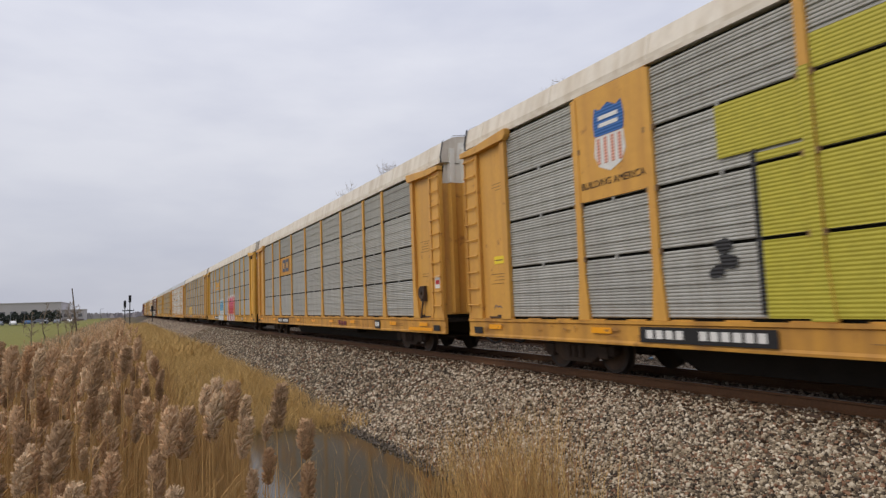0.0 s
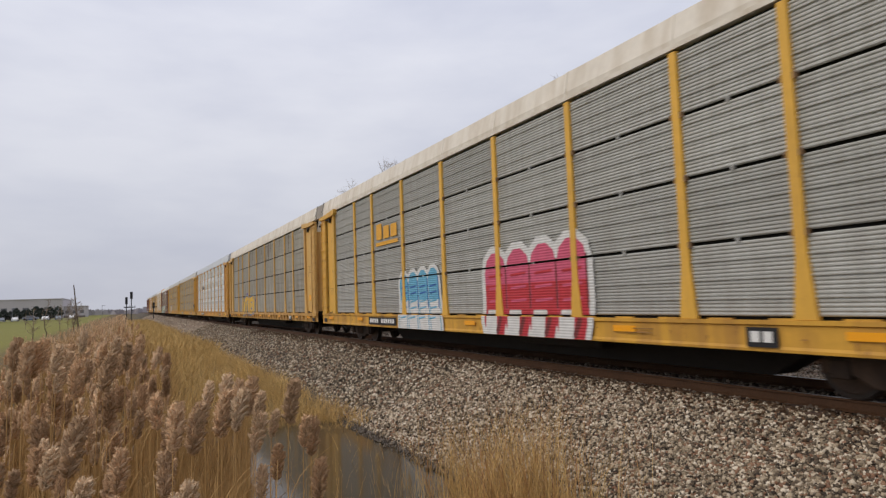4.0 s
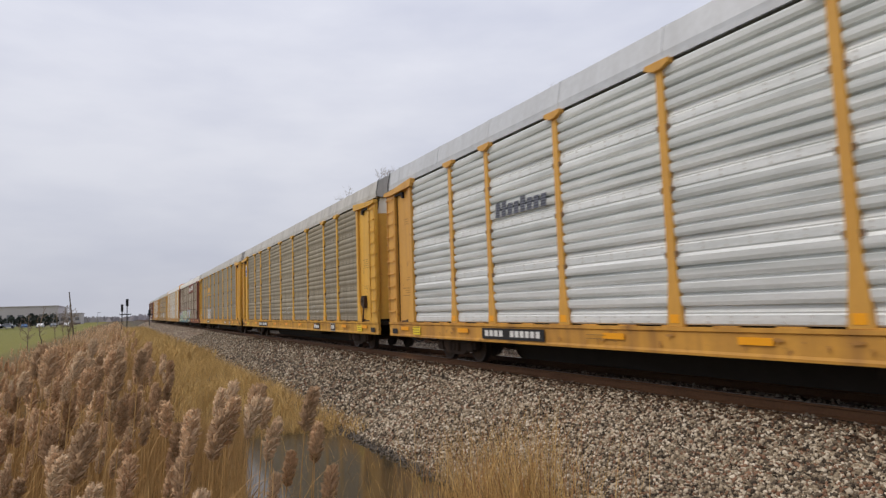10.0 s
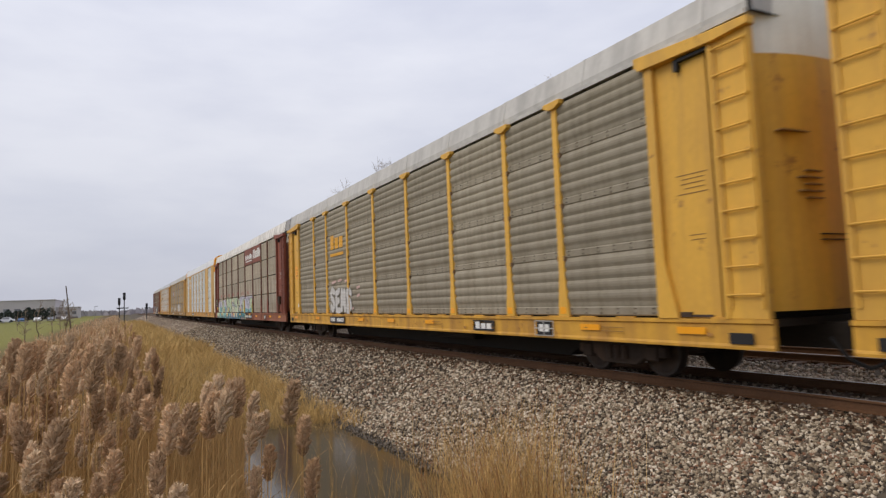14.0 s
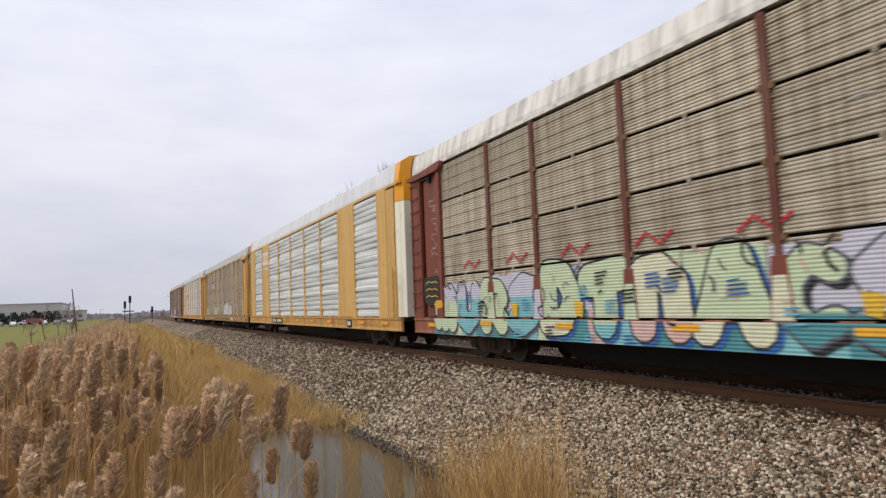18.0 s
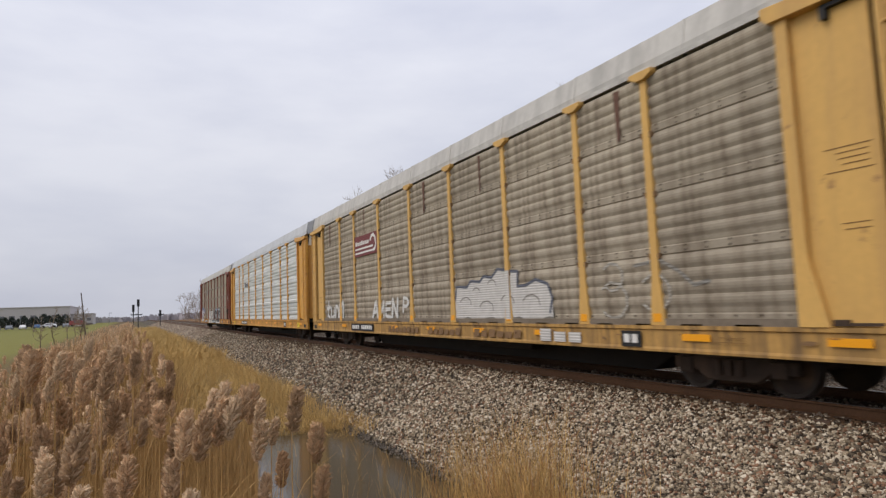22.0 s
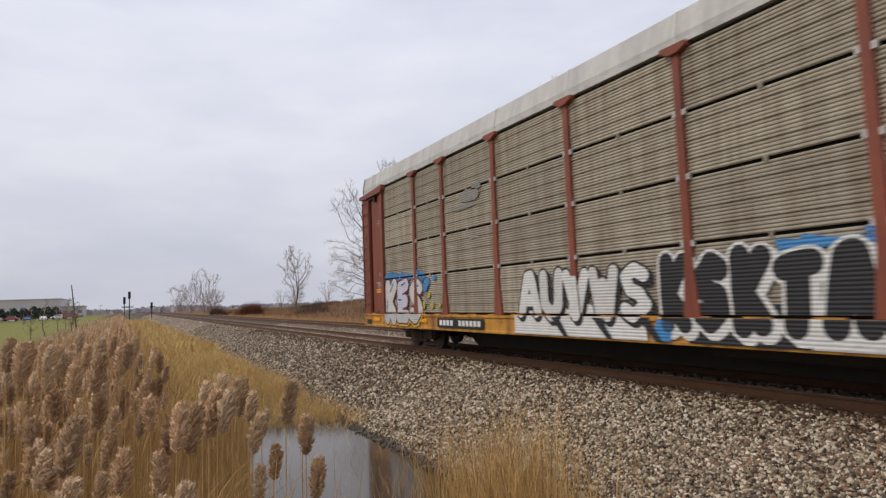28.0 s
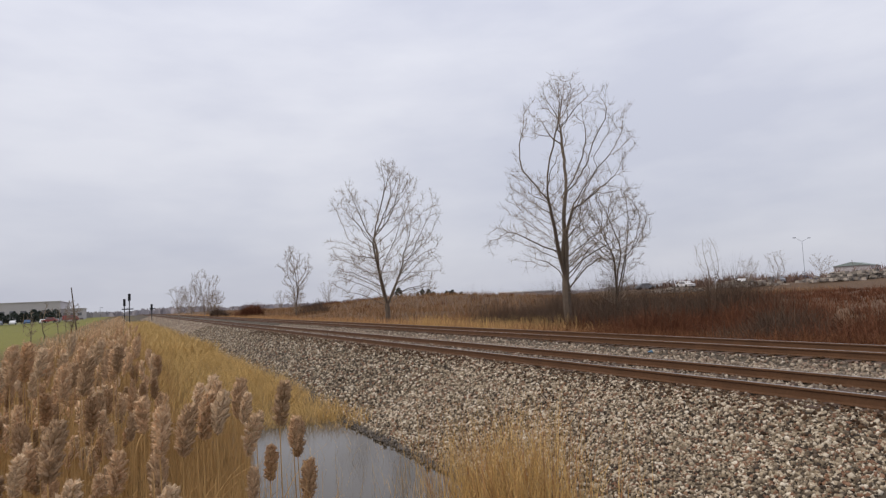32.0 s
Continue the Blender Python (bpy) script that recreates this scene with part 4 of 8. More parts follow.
def make_car(k, style, paint, screen, roof, label, high=0.58, cap=False, sill=None, ribbed=False, solid=(), white_top=True, smooth=False):
    """One enclosed auto-carrying rail car, built round its own middle at rail level."""
    car = empty("autorack_car", label, "rail car", "cars of the passing train")
    body, panel, roofing = YELLOWS[paint], PANELS[screen], ROOFS[roof]
    sill_mat = {"stained": STAINED_YELLOW, "amber": STAINED_AMBER}.get(sill) or SILLS.get(paint, body)
    part("underframe", cached("underframe", lambda: Geo().box(-0.35, 0.35, -14.0, 14.0, 0.62, 1.0).box(-1.42, 1.42, -13.6, 13.6, 0.98, 1.09).mesh("underframe", STEEL)), None, car, "dark grimy steel underframe")
    # Hung lower than a real sill to darken the gap beneath the car.
    part("centre_sill", cached("centre_sill", lambda: Geo().prism([(-8.4, 0.61), (-7.6, 0.15), (7.6, 0.15), (8.4, 0.61)], "x", -0.30, 0.30).mesh("centre_sill", STEEL)), None, car, "dark centre sill, over-deep to black out the view under the car")
    part("air_reservoir", cached("reservoir", lambda: Geo().box(-0.9, -0.5, -4.2, -1.2, 0.42, 0.97).mesh("air_reservoir", STEEL, 0.04)), None, car)
    part("valve_box", cached("valve_box", lambda: Geo().box(0.5, 0.9, 1.2, 4.2, 0.5, 0.97).mesh("valve_box", STEEL, 0.04)), None, car)
    # A solid box in painted shade fills the body behind the screens.
    part("interior", cached("inner", lambda: Geo().box(-1.44, 1.44, -13.5, 13.5, 1.1, 5.5).mesh("interior", DARK)), None, car, "solid near-black box painted for the shade behind the screens")
    part("roof", roof_mesh(roofing, high), None, car, roof + " metal roof with raised seams")
    for i in range(10):
        part("roof_seam", seam_mesh(roofing, high), None, car, at=pose(0, -12.8 + 2.85 * i, 0))
    edges = [-ENDS] + POSTS + [ENDS]
    for s in (0, 1):
        face = pose(-SIDE, 0, 0) if s == 0 else pose(SIDE, 0, 0, 0, 0, 180)
        part("side_sill", sill_mesh(sill_mat, ribbed), None, car, at=face)
        part("eave_rail", cached(("eave", (body if solid else roofing).name), lambda: Geo().box(-0.03, 0.0, -13.6, 13.6, 5.52, 5.60).mesh("eave_rail", body if solid else roofing)), None, car, at=face)
        for i, (a, b) in enumerate(zip(edges, edges[1:])):
            mid, width = (a + b) / 2, b - a - 0.03
            if i in solid:
                plate = cached(("plate", paint, round(width, 2)), lambda w=width: Geo().box(-0.05, 0.03, -w / 2 - 0.1, w / 2 + 0.1, 1.12, 5.52).mesh("plate_panel", body, 0.01))
                part("plate_panel", plate, None, car, at=face @ pose(0, mid, 0))
            elif style == "fine":
                for z0, z1 in zip(ROWS_Z, ROWS_Z[1:]):
                    part("screen_panel", screen_mesh("fine", width, z0 + 0.022, z1 - 0.028, panel), None, car, at=face @ pose(0, mid, 0))
            else:
                part("screen_panel", screen_mesh("bold" if screen == "silver" else "soft", width, 1.13, 5.465, panel), None, car, at=face @ pose(0, mid, 0))
        for i, y in enumerate(POSTS):
            if k == 7:
                slim = cached("slim_post", lambda: Geo().box(-0.07, 0.01, -0.065, 0.065, 1.6, 5.46).mesh("post", DARKRED, 0.006))
                foot = cached("post_foot", lambda: Geo().prism([(-0.2, 0.72), (0.2, 0.72), (0.18, 1.2), (0.115, 2.02), (-0.115, 2.02), (-0.18, 1.2)], "x", -0.0775, -0.055).mesh("post_foot", body, 0.006))
                part("post_foot", foot, None, part("post", slim, None, car, at=face @ pose(0, y, 0)), "wide flared foot plate of the post")
                continue
            part("post", post_mesh(body, cap), None, car, at=face @ pose(0, y, 0))
        for e in (0, 1):
            corner = face if e == 0 else face @ Matrix.Diagonal((1, -1, 1, 1))
            if smooth:
                for piece, me in smooth_corner_meshes(body):
                    part(piece, me, None, car, at=corner)
                continue
            for piece, me in corner_meshes(body, 0.0 if k < 2 else 0.105):
                if piece == "door_track" and k < 2:
                    continue
                part(piece, me, None, car, at=corner)
            part("top_rail_cap", rail_cap_mesh(body), None, car, at=corner)
            part("ladder", ladder_mesh(body), None, car, "", at=face @ pose(-0.06, 13.06 if e == 0 else -13.60, 0))
        rusty = BOLT if k == 11 else BRACKET
        bracket = cached(("bracket", rusty.name), lambda: Geo().box(-0.07, -0.01, -0.026, 0.026, -0.055, 0.04).mesh("post_bracket", rusty))
        if k != 8 and s == 0:
            for y in POSTS:
                for z in ROWS_Z[1:-1]:
                    for d in (-0.1, 0.1):
                        part("post_bracket", bracket, None, car, at=face @ pose(0, y + d, z))
        if style == "fine":
            clip = cached(("clip", screen), lambda: Geo().box(-0.045, -0.01, -0.022, 0.022, -0.045, 0.03).mesh("panel_clip", panel))
            for a, b in zip(edges, edges[1:]) if s == 0 else ():
                for z in ROWS_Z[1:-1]:
                    part("panel_clip", clip, None, car, at=face @ pose(0, (a + b) / 2, z))
        else:
            bolts = Geo()
            for a, b in zip(edges, edges[1:]):
                n = max(3, round((b - a) / 0.42))
                for z in [z0 + f for z0 in ROWS_Z[:-1] for f in (0.05, 0.13)]:
                    for i in range(n):
                        y = a + (i + 0.5) * (b - a) / n
                        bolts.box(-0.028, -0.01, y - 0.014, y + 0.014, z - 0.014, z + 0.014)
            part("panel_bolts", cached(("bolts", screen), lambda: bolts.mesh("panel_bolts", BOLT if screen == "silver" else TRUCK)), None, car, at=face)["kind"] = "stuff"
    top_mat = CREAM_END if white_top else body
    # End doors of cars 7 and 11 take a darker red than the body.
    low_me, top_me = end_meshes({7: DARKRED, 8: CREAM_END, 11: DARKRED}.get(k, body), top_mat if k != 8 else SAFETY, 4.95, high)
    for e in (-1, 1):
        at = pose(0, e * 13.55, 0, 0, 0, 0 if e > 0 else 180)
        part("end_door", low_me, None, car, at=at)
        part("end_door_top", top_me, None, car, at=at)
        if k in (2, 3, 7, 9, 11):
            for z, x0, x1, tall in ((2.56, -1.1, -0.05, 0.15), (2.56, 0.05, 1.1, 0.15), (4.25, -1.15, -0.05, 0.15), (4.25, 0.05, 1.15, 0.15), (5.2, -1.38, -0.5, 0.11), (5.2, 0.5, 1.38, 0.11)):
                part("door_slot", slot_mesh(x0, x1, z, tall), None, car, "black slot with a lifted lip", at=at)
        elif k == 1:
            for i in range(7):
                x = -1.2 + 0.4 * i
                at_rib = at @ pose(x, 0.27 * (1 - abs(x / 1.47) ** 2.2) - 0.03, 0)
                for piece, mat, z0, z1 in (("end_pleat", body, 1.25, 4.94), ("end_pleat_top", CREAM_END, 4.95, 5.95)):
                    pleat = cached((piece, mat.name), lambda z0=z0, z1=z1, mat=mat, piece=piece: Geo().prism([(-0.12, 0.0), (0.12, 0.0), (0.07, 0.13), (-0.07, 0.13)], "z", z0, z1).mesh(piece, mat))
                    part(piece, pleat, None, car, "", at=at_rib)
        else:
            hatch = cached(("hatch", low_me.name), lambda: Geo().box(-0.95, -0.35, 0.17, 0.30, 1.42, 2.5).mesh("door_hatch", body if k != 8 else CREAM_END, 0.01))
            part("door_hatch", hatch, None, car, at=at)
            g = Geo()
            for x0 in (-1.05, 0.35):
                for i in range(5):
                    g.box(x0, x0 + 0.55 * (0.75 + 0.25 * (i % 2)), 0.20, 0.312 - 0.10 * abs(x0 + 0.25) ** 2.2, 3.2 - 0.1 * i, 3.225 - 0.1 * i)
            g.box(-1.2, 1.2, 0.12, 0.255, 3.78, 3.80)
            part("door_stencil", g, INK if k != 8 else PAINT["slate"], car, "stencilled bars on the end door", at=at)
        part("door_seam", cached("doorseam", lambda: Geo().box(-0.75, 0.55, 0.262, 0.308, 2.28, 2.295).box(-0.75, 0.55, 0.262, 0.308, 2.2, 2.215).mesh("door_seam", STEEL)), None, car, at=at)
        seal = cached(("seal", high), lambda: Geo().prism([(x * 1.015, 5.53 + (z - 5.53) * 1.04) for x, z in roof_ring(high)], "y", 0.09, 0.17, caps=False).mesh("roof_end_seal", BLACK))
        if k != 8:
            part("roof_end_seal", seal, None, car, "black rubber edge of the roof end", at=at)
        coupler = cached("coupler", lambda: Geo().box(-0.12, 0.12, 0.2, 0.78, 0.72, 0.95).box(-0.2, 0.12, 0.62, 0.84, 0.68, 0.98).mesh("coupler", TRUCK, 0.03))
        part("coupler", coupler, None, car, at=pose(0, e * 13.55, 0, 0, 0, 0 if e > 0 else 180))
        hose = cached("hose", lambda: Geo().tube((0.5, 0.35, 0.8), (0.45, 0.55, 0.5), 0.03).tube((0.45, 0.55, 0.5), (0.3, 0.75, 0.36), 0.03).tube((0.3, 0.75, 0.36), (0.15, 0.85, 0.42), 0.03).mesh("brake_hose", BLACK))
        part("brake_hose", hose, None, car, at=pose(0, e * 13.45, 0, 0, 0, 0 if e > 0 else 180))
        add_truck(car, e * 10.05)
    # stencilled plates and reflectors on the camera's side
    strip = cached("strip", lambda: Geo().box(-0.094, -0.09, -0.28, 0.28, 0.86, 0.97, 0).mesh("reflector", SAFETY))
    for y in (-12.3, -9.9, -5.7, -2.9, 0.0, 2.9, 8.6, 12.4):
        part("reflector", strip, None, car, at=pose(-SIDE, y, 0))
    if cap and k != 11:
        foot = cached("foot_reflector", lambda: Geo().box(-0.082, -0.074, -0.09, 0.09, 1.16, 1.30).mesh("reflector", SAFETY))
        for y in POSTS:
            part("reflector", foot, None, car, at=pose(-SIDE, y, 0))
    g = Geo()
    plate_bars(g, *({7: (-4.2, -1.8), 8: (3.4, 6.0), 6: (4.75, 6.7)}.get(k) or ((5.0, 7.6) if not ribbed else (9.6, 11.0))), 0.74, 1.0, -0.098, [(0.05, 0.38, 4), (0.48, 0.95, 6)])
    decal(car, "number_plate", g, [BLACK, WHITE] if k != 3 else [sill_mat, BRACKET], "stencil plate with plain bars")
    g = Geo()
    plate_bars(g, -8.7, -8.2, 0.72, 1.0, -0.096, [(0.1, 0.9, 2)])
    decal(car, "stencil_square", g, [BLACK, WHITE], "small black and white stencil square")
    ink = INK if paint != "red" else PAINT["chalk"]
    note_rows = [(-12.7, 3.3, 0.5, 3, 1), (-12.65, 2.4, 0.42, 2, 0), (12.0, 4.35, 0.4, 3, 0), (11.98, 2.1, 0.55, 2, 1), (12.05, 2.5, 0.25, 2, 0)]
    for i, (y, z, w, lines, boxed) in enumerate(note_rows):
        g = Geo()
        small_print(g, y, z, w, lines, -0.022, seed=k + i)
        if boxed:
            for a in (z + 0.07, z - 0.075 * lines - 0.01):
                g.box(-0.025, -0.022, y - 0.05, y + w + 0.05, a, a + 0.014)
        decal(car, "stencilled_note", g, ink, "small stencilled note as plain bars")
    for i, y in enumerate((-10.8, -6.4, -3.6, 3.1) if paint != "red" else ()):
        g = Geo()
        small_print(g, y, 0.92, 0.7, 2, -0.093, pitch=0.07, seed=k + 5 + i)
        decal(car, "stencilled_note", g, ink, "small stencilled note on the sill as plain bars")
    if k in (2, 3):
        g = Geo().box(-0.028, -0.02, 12.0, 12.42, 1.72, 1.98).box(-0.032, -0.028, 12.2, 12.4, 1.76, 1.94, 1)
        if k == 3:
            decal(car, "hazard_label", g, [PAINT["amber"], SAFETY], "orange and yellow label low on the door plate")
        g = Geo().box(-0.028, -0.02, -12.62, -12.2, 1.72, 1.98).box(-0.032, -0.028, -12.6, -12.4, 1.76, 1.94, 1)
        decal(car, "hazard_label", g, [PAINT["amber"], SAFETY], "orange and yellow label low on the door plate")
    if k in (4, 5, 10):
        for y in (-11.8, 11.5):
            g = Geo().box(-0.098, -0.09, y - 0.25, y + 0.25, 0.74, 0.98)
            for z in (0.80, 0.87, 0.94):
                g.box(-0.101, -0.098, y - 0.2, y + 0.2, z, z + 0.02, 1)
            decal(car, "lemon_label", g, [LEMON, INK], "lemon-yellow label with dark bars on the sill end")
    if k == 0:
        g = Geo().box(-0.03, -0.02, 11.98, 12.4, 2.42, 2.6).box(-0.033, -0.03, 12.02, 12.36, 2.49, 2.52, 1)
        decal(car, "lemon_label", g, [LEMON, INK], "lemon-yellow label on the door plate")
        spray = Spray(False, False)
        spray.line([(12.5 - 0.09 * i, 1.34 + 0.07 * (i % 2) + 0.02 * (i % 3)) for i in range(7)], 0.025, PAINT["slate"], -0.02)
        spray.done(car, "small dark scribble low on the door plate")
    if k == 1:
        g = Geo().box(-0.09, -0.086, -13.5, -13.2, 1.95, 2.3).box(-0.093, -0.09, -13.46, -13.24, 2.06, 2.18, 1)
        decal(car, "warning_label", g, [WHITE, PAINT["red"]], "white label with a red bar beside the ladder")
    # Raised black boxes; the darkness of each hole is put into their colour.
    for y in (-13.2, 13.2) if k not in (7, 8) else ():
        part("sill_opening", cached("opening", lambda: Geo().box(-0.094, -0.088, -0.2, 0.2, 0.74, 0.90).mesh("sill_opening", BLACK)), None, car, at=pose(-SIDE, y, 0))
    rnd = random.Random(400 + k)
    g = Geo()
    for i in range(46):
        y, z = rnd.uniform(-13, 13), rnd.uniform(0.80, 1.0)
        if i % 2:
            w = rnd.uniform(0.008, 0.03)
            g.quad([(-0.0915 - 0.0001 * i, y - w, z), (-0.0915 - 0.0001 * i, y + w, z + 0.01), (-0.0915 - 0.0001 * i, y + 0.3 * w, z - rnd.uniform(0.06, 0.14)), (-0.0915 - 0.0001 * i, y - 0.2 * w, z - rnd.uniform(0.06, 0.14))])
        else:
            blob(g, y, z, rnd.uniform(0.02, 0.11), rnd.uniform(0.01, 0.035), -0.0915 - 0.0001 * i, 0, rnd, 13, 2.0, 0.5)
    decal(car, "sill_grime", g, BRACKET if k in (9, 11) else RUSTFILM, "brown grime and rust patches on the sill")["kind"] = "stuff"
    wheel_brake = cached("handbrake", lambda: Geo().tube((-0.16, 0, 0), (-0.13, 0, 0), 0.2, sides=20).tube((-0.2, 0, 0), (-0.1, 0, 0), 0.06, sides=10).box(-0.12, 0.0, -0.14, 0.14, -0.25, 0.2).tube((-0.1, 0, -0.2), (-0.1, 0.15, -0.75), 0.03).mesh("hand_brake", TRUCK))
    if k in (1, 5, 7, 11):
        part("hand_brake", wheel_brake, None, car, "dark brown hand brake wheel and housing", at=pose(-SIDE, -12.35, 1.85))
    cars.append((k, car))
    return car


# ---- the twelve cars ----
c0 = make_car(0, "fine", "orange", "grey", "cream", "orange-yellow auto-carrier rail car with grey screens and yellow graffiti", high=0.6)
c1 = make_car(1, "fine", "orange", "grey", "cream", "orange-yellow auto-carrier rail car with grey ribbed screens", high=0.7)
c2 = make_car(2, "fine", "yellow", "grey", "cream", "yellow auto-carrier rail car with blue and pink graffiti", high=0.7)
c3 = make_car(3, "fine", "pale", "drab", "cream", "faded yellow auto-carrier rail car with rust-streaked grey screens", ribbed=True, high=0.7)
c4 = make_car(4, "bold", "orange", "silver", "silver", "orange-yellow auto-carrier rail car with bright galvanised sides", cap=True, high=0.74)
c5 = make_car(5, "bold", "yellow", "tan", "grey", "yellow auto-carrier rail car with weathered tan-grey sides", cap=True, high=0.7)
c6 = make_car(6, "bold", "yellow", "tan", "grey", "yellow auto-carrier rail car with weathered sides and white graffiti", cap=True, high=0.7)
c7 = make_car(7, "fine", "red", "dusty", "white", "mineral-red auto-carrier rail car with a long graffiti mural", high=0.68)
c8 = make_car(8, "bold", "pale", "silver", "pale", "enclosed yellow auto-carrier rail car with silver ribbed panels", solid=(1, 7), high=0.86, smooth=True)
c9 = make_car(9, "bold", "pale", "brown", "grey", "pale yellow auto-carrier rail car with dirty brown-grey sides", cap=True, sill="stained", high=0.7)
c10 = make_car(10, "bold", "orange", "silver", "silver", "orange-yellow auto-carrier rail car with clean silver sides", cap=True, high=0.72)
c11 = make_car(11, "fine", "red", "dun", "grey", "mineral-red auto-carrier rail car with yellow sills and graffiti", cap=True, sill="amber", high=0.68)


# ---- marks, logos and graffiti on the cars ----
def shapes_row(g, y0, y1, z0, z1, n, x, slot=0, slant=0.0, seed=0):
    """A row of plain blocks where a name stands; it runs from +y to -y."""
    rnd = random.Random(seed)
    w = (y1 - y0) / n
    for i in range(n):
        a, b = y1 - i * w - 0.1 * w, y1 - (i + 1) * w + 0.12 * w
        top = z1 if i == 0 else z1 - (z1 - z0) * rnd.choice([0, 0.22, 0.22])
        s = slant * (top - z0)
        g.quad([(x, a, z0), (x, b, z0), (x, b - s, top), (x, a - s, top)], slot)


def text_on(car, words, y, z, size, mat, x):
    cu = bpy.data.curves.new("lettering", "FONT")
    cu.body, cu.size, cu.extrude, cu.align_x = words, size, 0.002, "CENTER"
    cu.materials.append(mat)
    ob = new("lettering", cu)
    ob.parent = car
    ob.matrix_local = Matrix(((0, 0, -1, x), (-1, 0, 0, y), (0, 1, 0, z), (0, 0, 0, 1)))
    return ob


PX = -0.046
# car 0: orange plate with a striped shield, large yellow letters
g = Geo().box(-0.055, 0.0, 7.16, 9.09, 3.38, 5.5)
decal(c0, "logo_plate", g, YELLOWS["orange"], "orange plate carrying a striped shield")
g = Geo()
shield = [(-0.36, 0.62), (-0.22, 0.55), (0, 0.66), (0.22, 0.55), (0.36, 0.62), (0.42, 0.36), (0.40, 0.1), (0.36, 0.06), (-0.36, 0.06), (-0.40, 0.1), (-0.42, 0.36)]
g.quad([(-0.062, 8.12 + a, 4.50 + b) for a, b in shield], 0)
low = [(-0.38, 0.05), (0.38, 0.05), (0.42, -0.3), (0.3, -0.52), (0.0, -0.64), (-0.3, -0.52), (-0.42, -0.3)]
g.quad([(-0.062, 8.12 + a, 4.50 + b) for a, b in low], 1)
for i in range(4):
    a = -0.28 + 0.19 * i
    g.quad([(-0.066, 8.12 + a - 0.045, 4.52), (-0.066, 8.12 + a + 0.045, 4.52), (-0.066, 8.12 + a + 0.045, 4.02), (-0.066, 8.12 + a - 0.045, 4.02)], 2)
for z in (4.72, 4.86):
    g.quad([(-0.066, 7.86, z), (-0.066, 8.38, z), (-0.066, 8.38, z + 0.075), (-0.066, 7.86, z + 0.075)], 1)
decal(c0, "shield_emblem", g, [PAINT["blue"], WHITE, PAINT["salmon"]], "blue, white and red striped shield")
text_on(c0, "BUILDING AMERICA", 8.12, 3.62, 0.19, BLACK, -SIDE - 0.062)
g = Geo()
for y0, y1, z0, z1 in ((4.45, 5.8, 3.55, 4.45), (4.45, 5.15, 1.15, 3.5), (1.55, 4.25, 1.15, 4.9), (-1.3, 1.3, 1.15, 4.6), (-4.2, -1.6, 1.15, 4.9), (-6.8, -4.5, 1.15, 4.4)):
    for a, b in zip(ROWS_Z, ROWS_Z[1:]):
        if min(b - 0.03, z1) - max(a + 0.025, z0) > 0.05:
            g.quad([(PX, y0, max(a + 0.025, z0)), (PX, y1, max(a + 0.025, z0)), (PX, y1, min(b - 0.03, z1)), (PX, y0, min(b - 0.03, z1))], 0)
rnd = random.Random(4)
for y, z, w, h in ((2.95, 4.05, 0.22, 0.42), (2.3, 2.6, 0.3, 0.5), (-0.2, 3.2, 0.3, 0.7), (-2.9, 3.0, 0.35, 0.8), (-5.6, 2.6, 0.3, 0.7), (3.4, 1.7, 0.12, 0.5)):
    blob(g, y, z, w, h, PX - 0.004, 1, rnd, 12, 4, 0.06)
stroke(g, [(5.2, 1.2), (5.2, 3.5), (5.15, 3.55)], 0.09, PX - 0.003, 2)
for y, z in ((5.85, 2.25), (5.75, 2.0), (5.95, 1.85)):
    blob(g, y, z, 0.16, 0.11, PX - 0.003, 2, rnd, 9, 2, 0.3)
decal(c0, "graffiti", g, [PAINT["yellow"], PAINT["slate"], PAINT["black"]], "large yellow-green sprayed letters")
for y in (4.35, 1.45, -1.45, -4.35):
    g = Geo().prism([(y - 0.165, 1.12), (y + 0.165, 1.12), (y + 0.082, 1.95), (y + 0.072, 4.5), (y - 0.072, 4.5), (y - 0.082, 1.95)], "x", -0.081, -0.077)
    decal(c0, "sprayed_post_face", g, PAINT["yellow"], "yellow-green paint over a post")


def logo_bracket(car, yc, zc, s, mat, x, plate=None):
    """A pair of hollow blocks in place of the painted mark."""
    g = Geo()
    for a, b in ((0.9, 0.06), (-0.06, -0.9)):
        g.quad([(x, yc + a * s, zc - 0.42 * s), (x, yc + b * s, zc - 0.42 * s), (x, yc + (b - 0.05) * s, zc + 0.42 * s), (x, yc + (a - 0.05) * s, zc + 0.42 * s)], 0)
        g.quad([(x - 0.003, yc + (a - 0.2) * s, zc - 0.2 * s), (x - 0.003, yc + (b + 0.2) * s, zc - 0.2 * s), (x - 0.003, yc + (b + 0.16) * s, zc + 0.2 * s), (x - 0.003, yc + (a - 0.24) * s, zc + 0.2 * s)], 1)
    decal(car, "logo_mark", g, [mat, YELLOWS["pale" if car is c8 else "orange"]], "pair of hollow painted blocks")


# car 1: yellow screen with a dark mark; the letters on the sill as bars
g = Geo()
for a, b in ((3.375, 4.372),):
    g.prism(wave_ring("fine", a, b), "y", 4.38, 7.12)
decal(c1, "yellow_screen", g, YELLOWS["orange"], "yellow-painted screen panel").location.x -= 0.006
logo_bracket(c1, 5.75, 3.9, 0.8, PAINT["slate"], -0.048)
g = Geo()
shapes_row(g, -5.0, -3.9, 0.78, 0.98, 3, -0.096)
decal(c1, "sill_mark", g, PAINT["maroon"], "dark red blocks on the sill")
g = Geo().box(-0.10, -0.093, -12.9, -11.2, 0.72, 0.82)
decal(c1, "reflector", g, SAFETY, "long orange-yellow reflector strip")
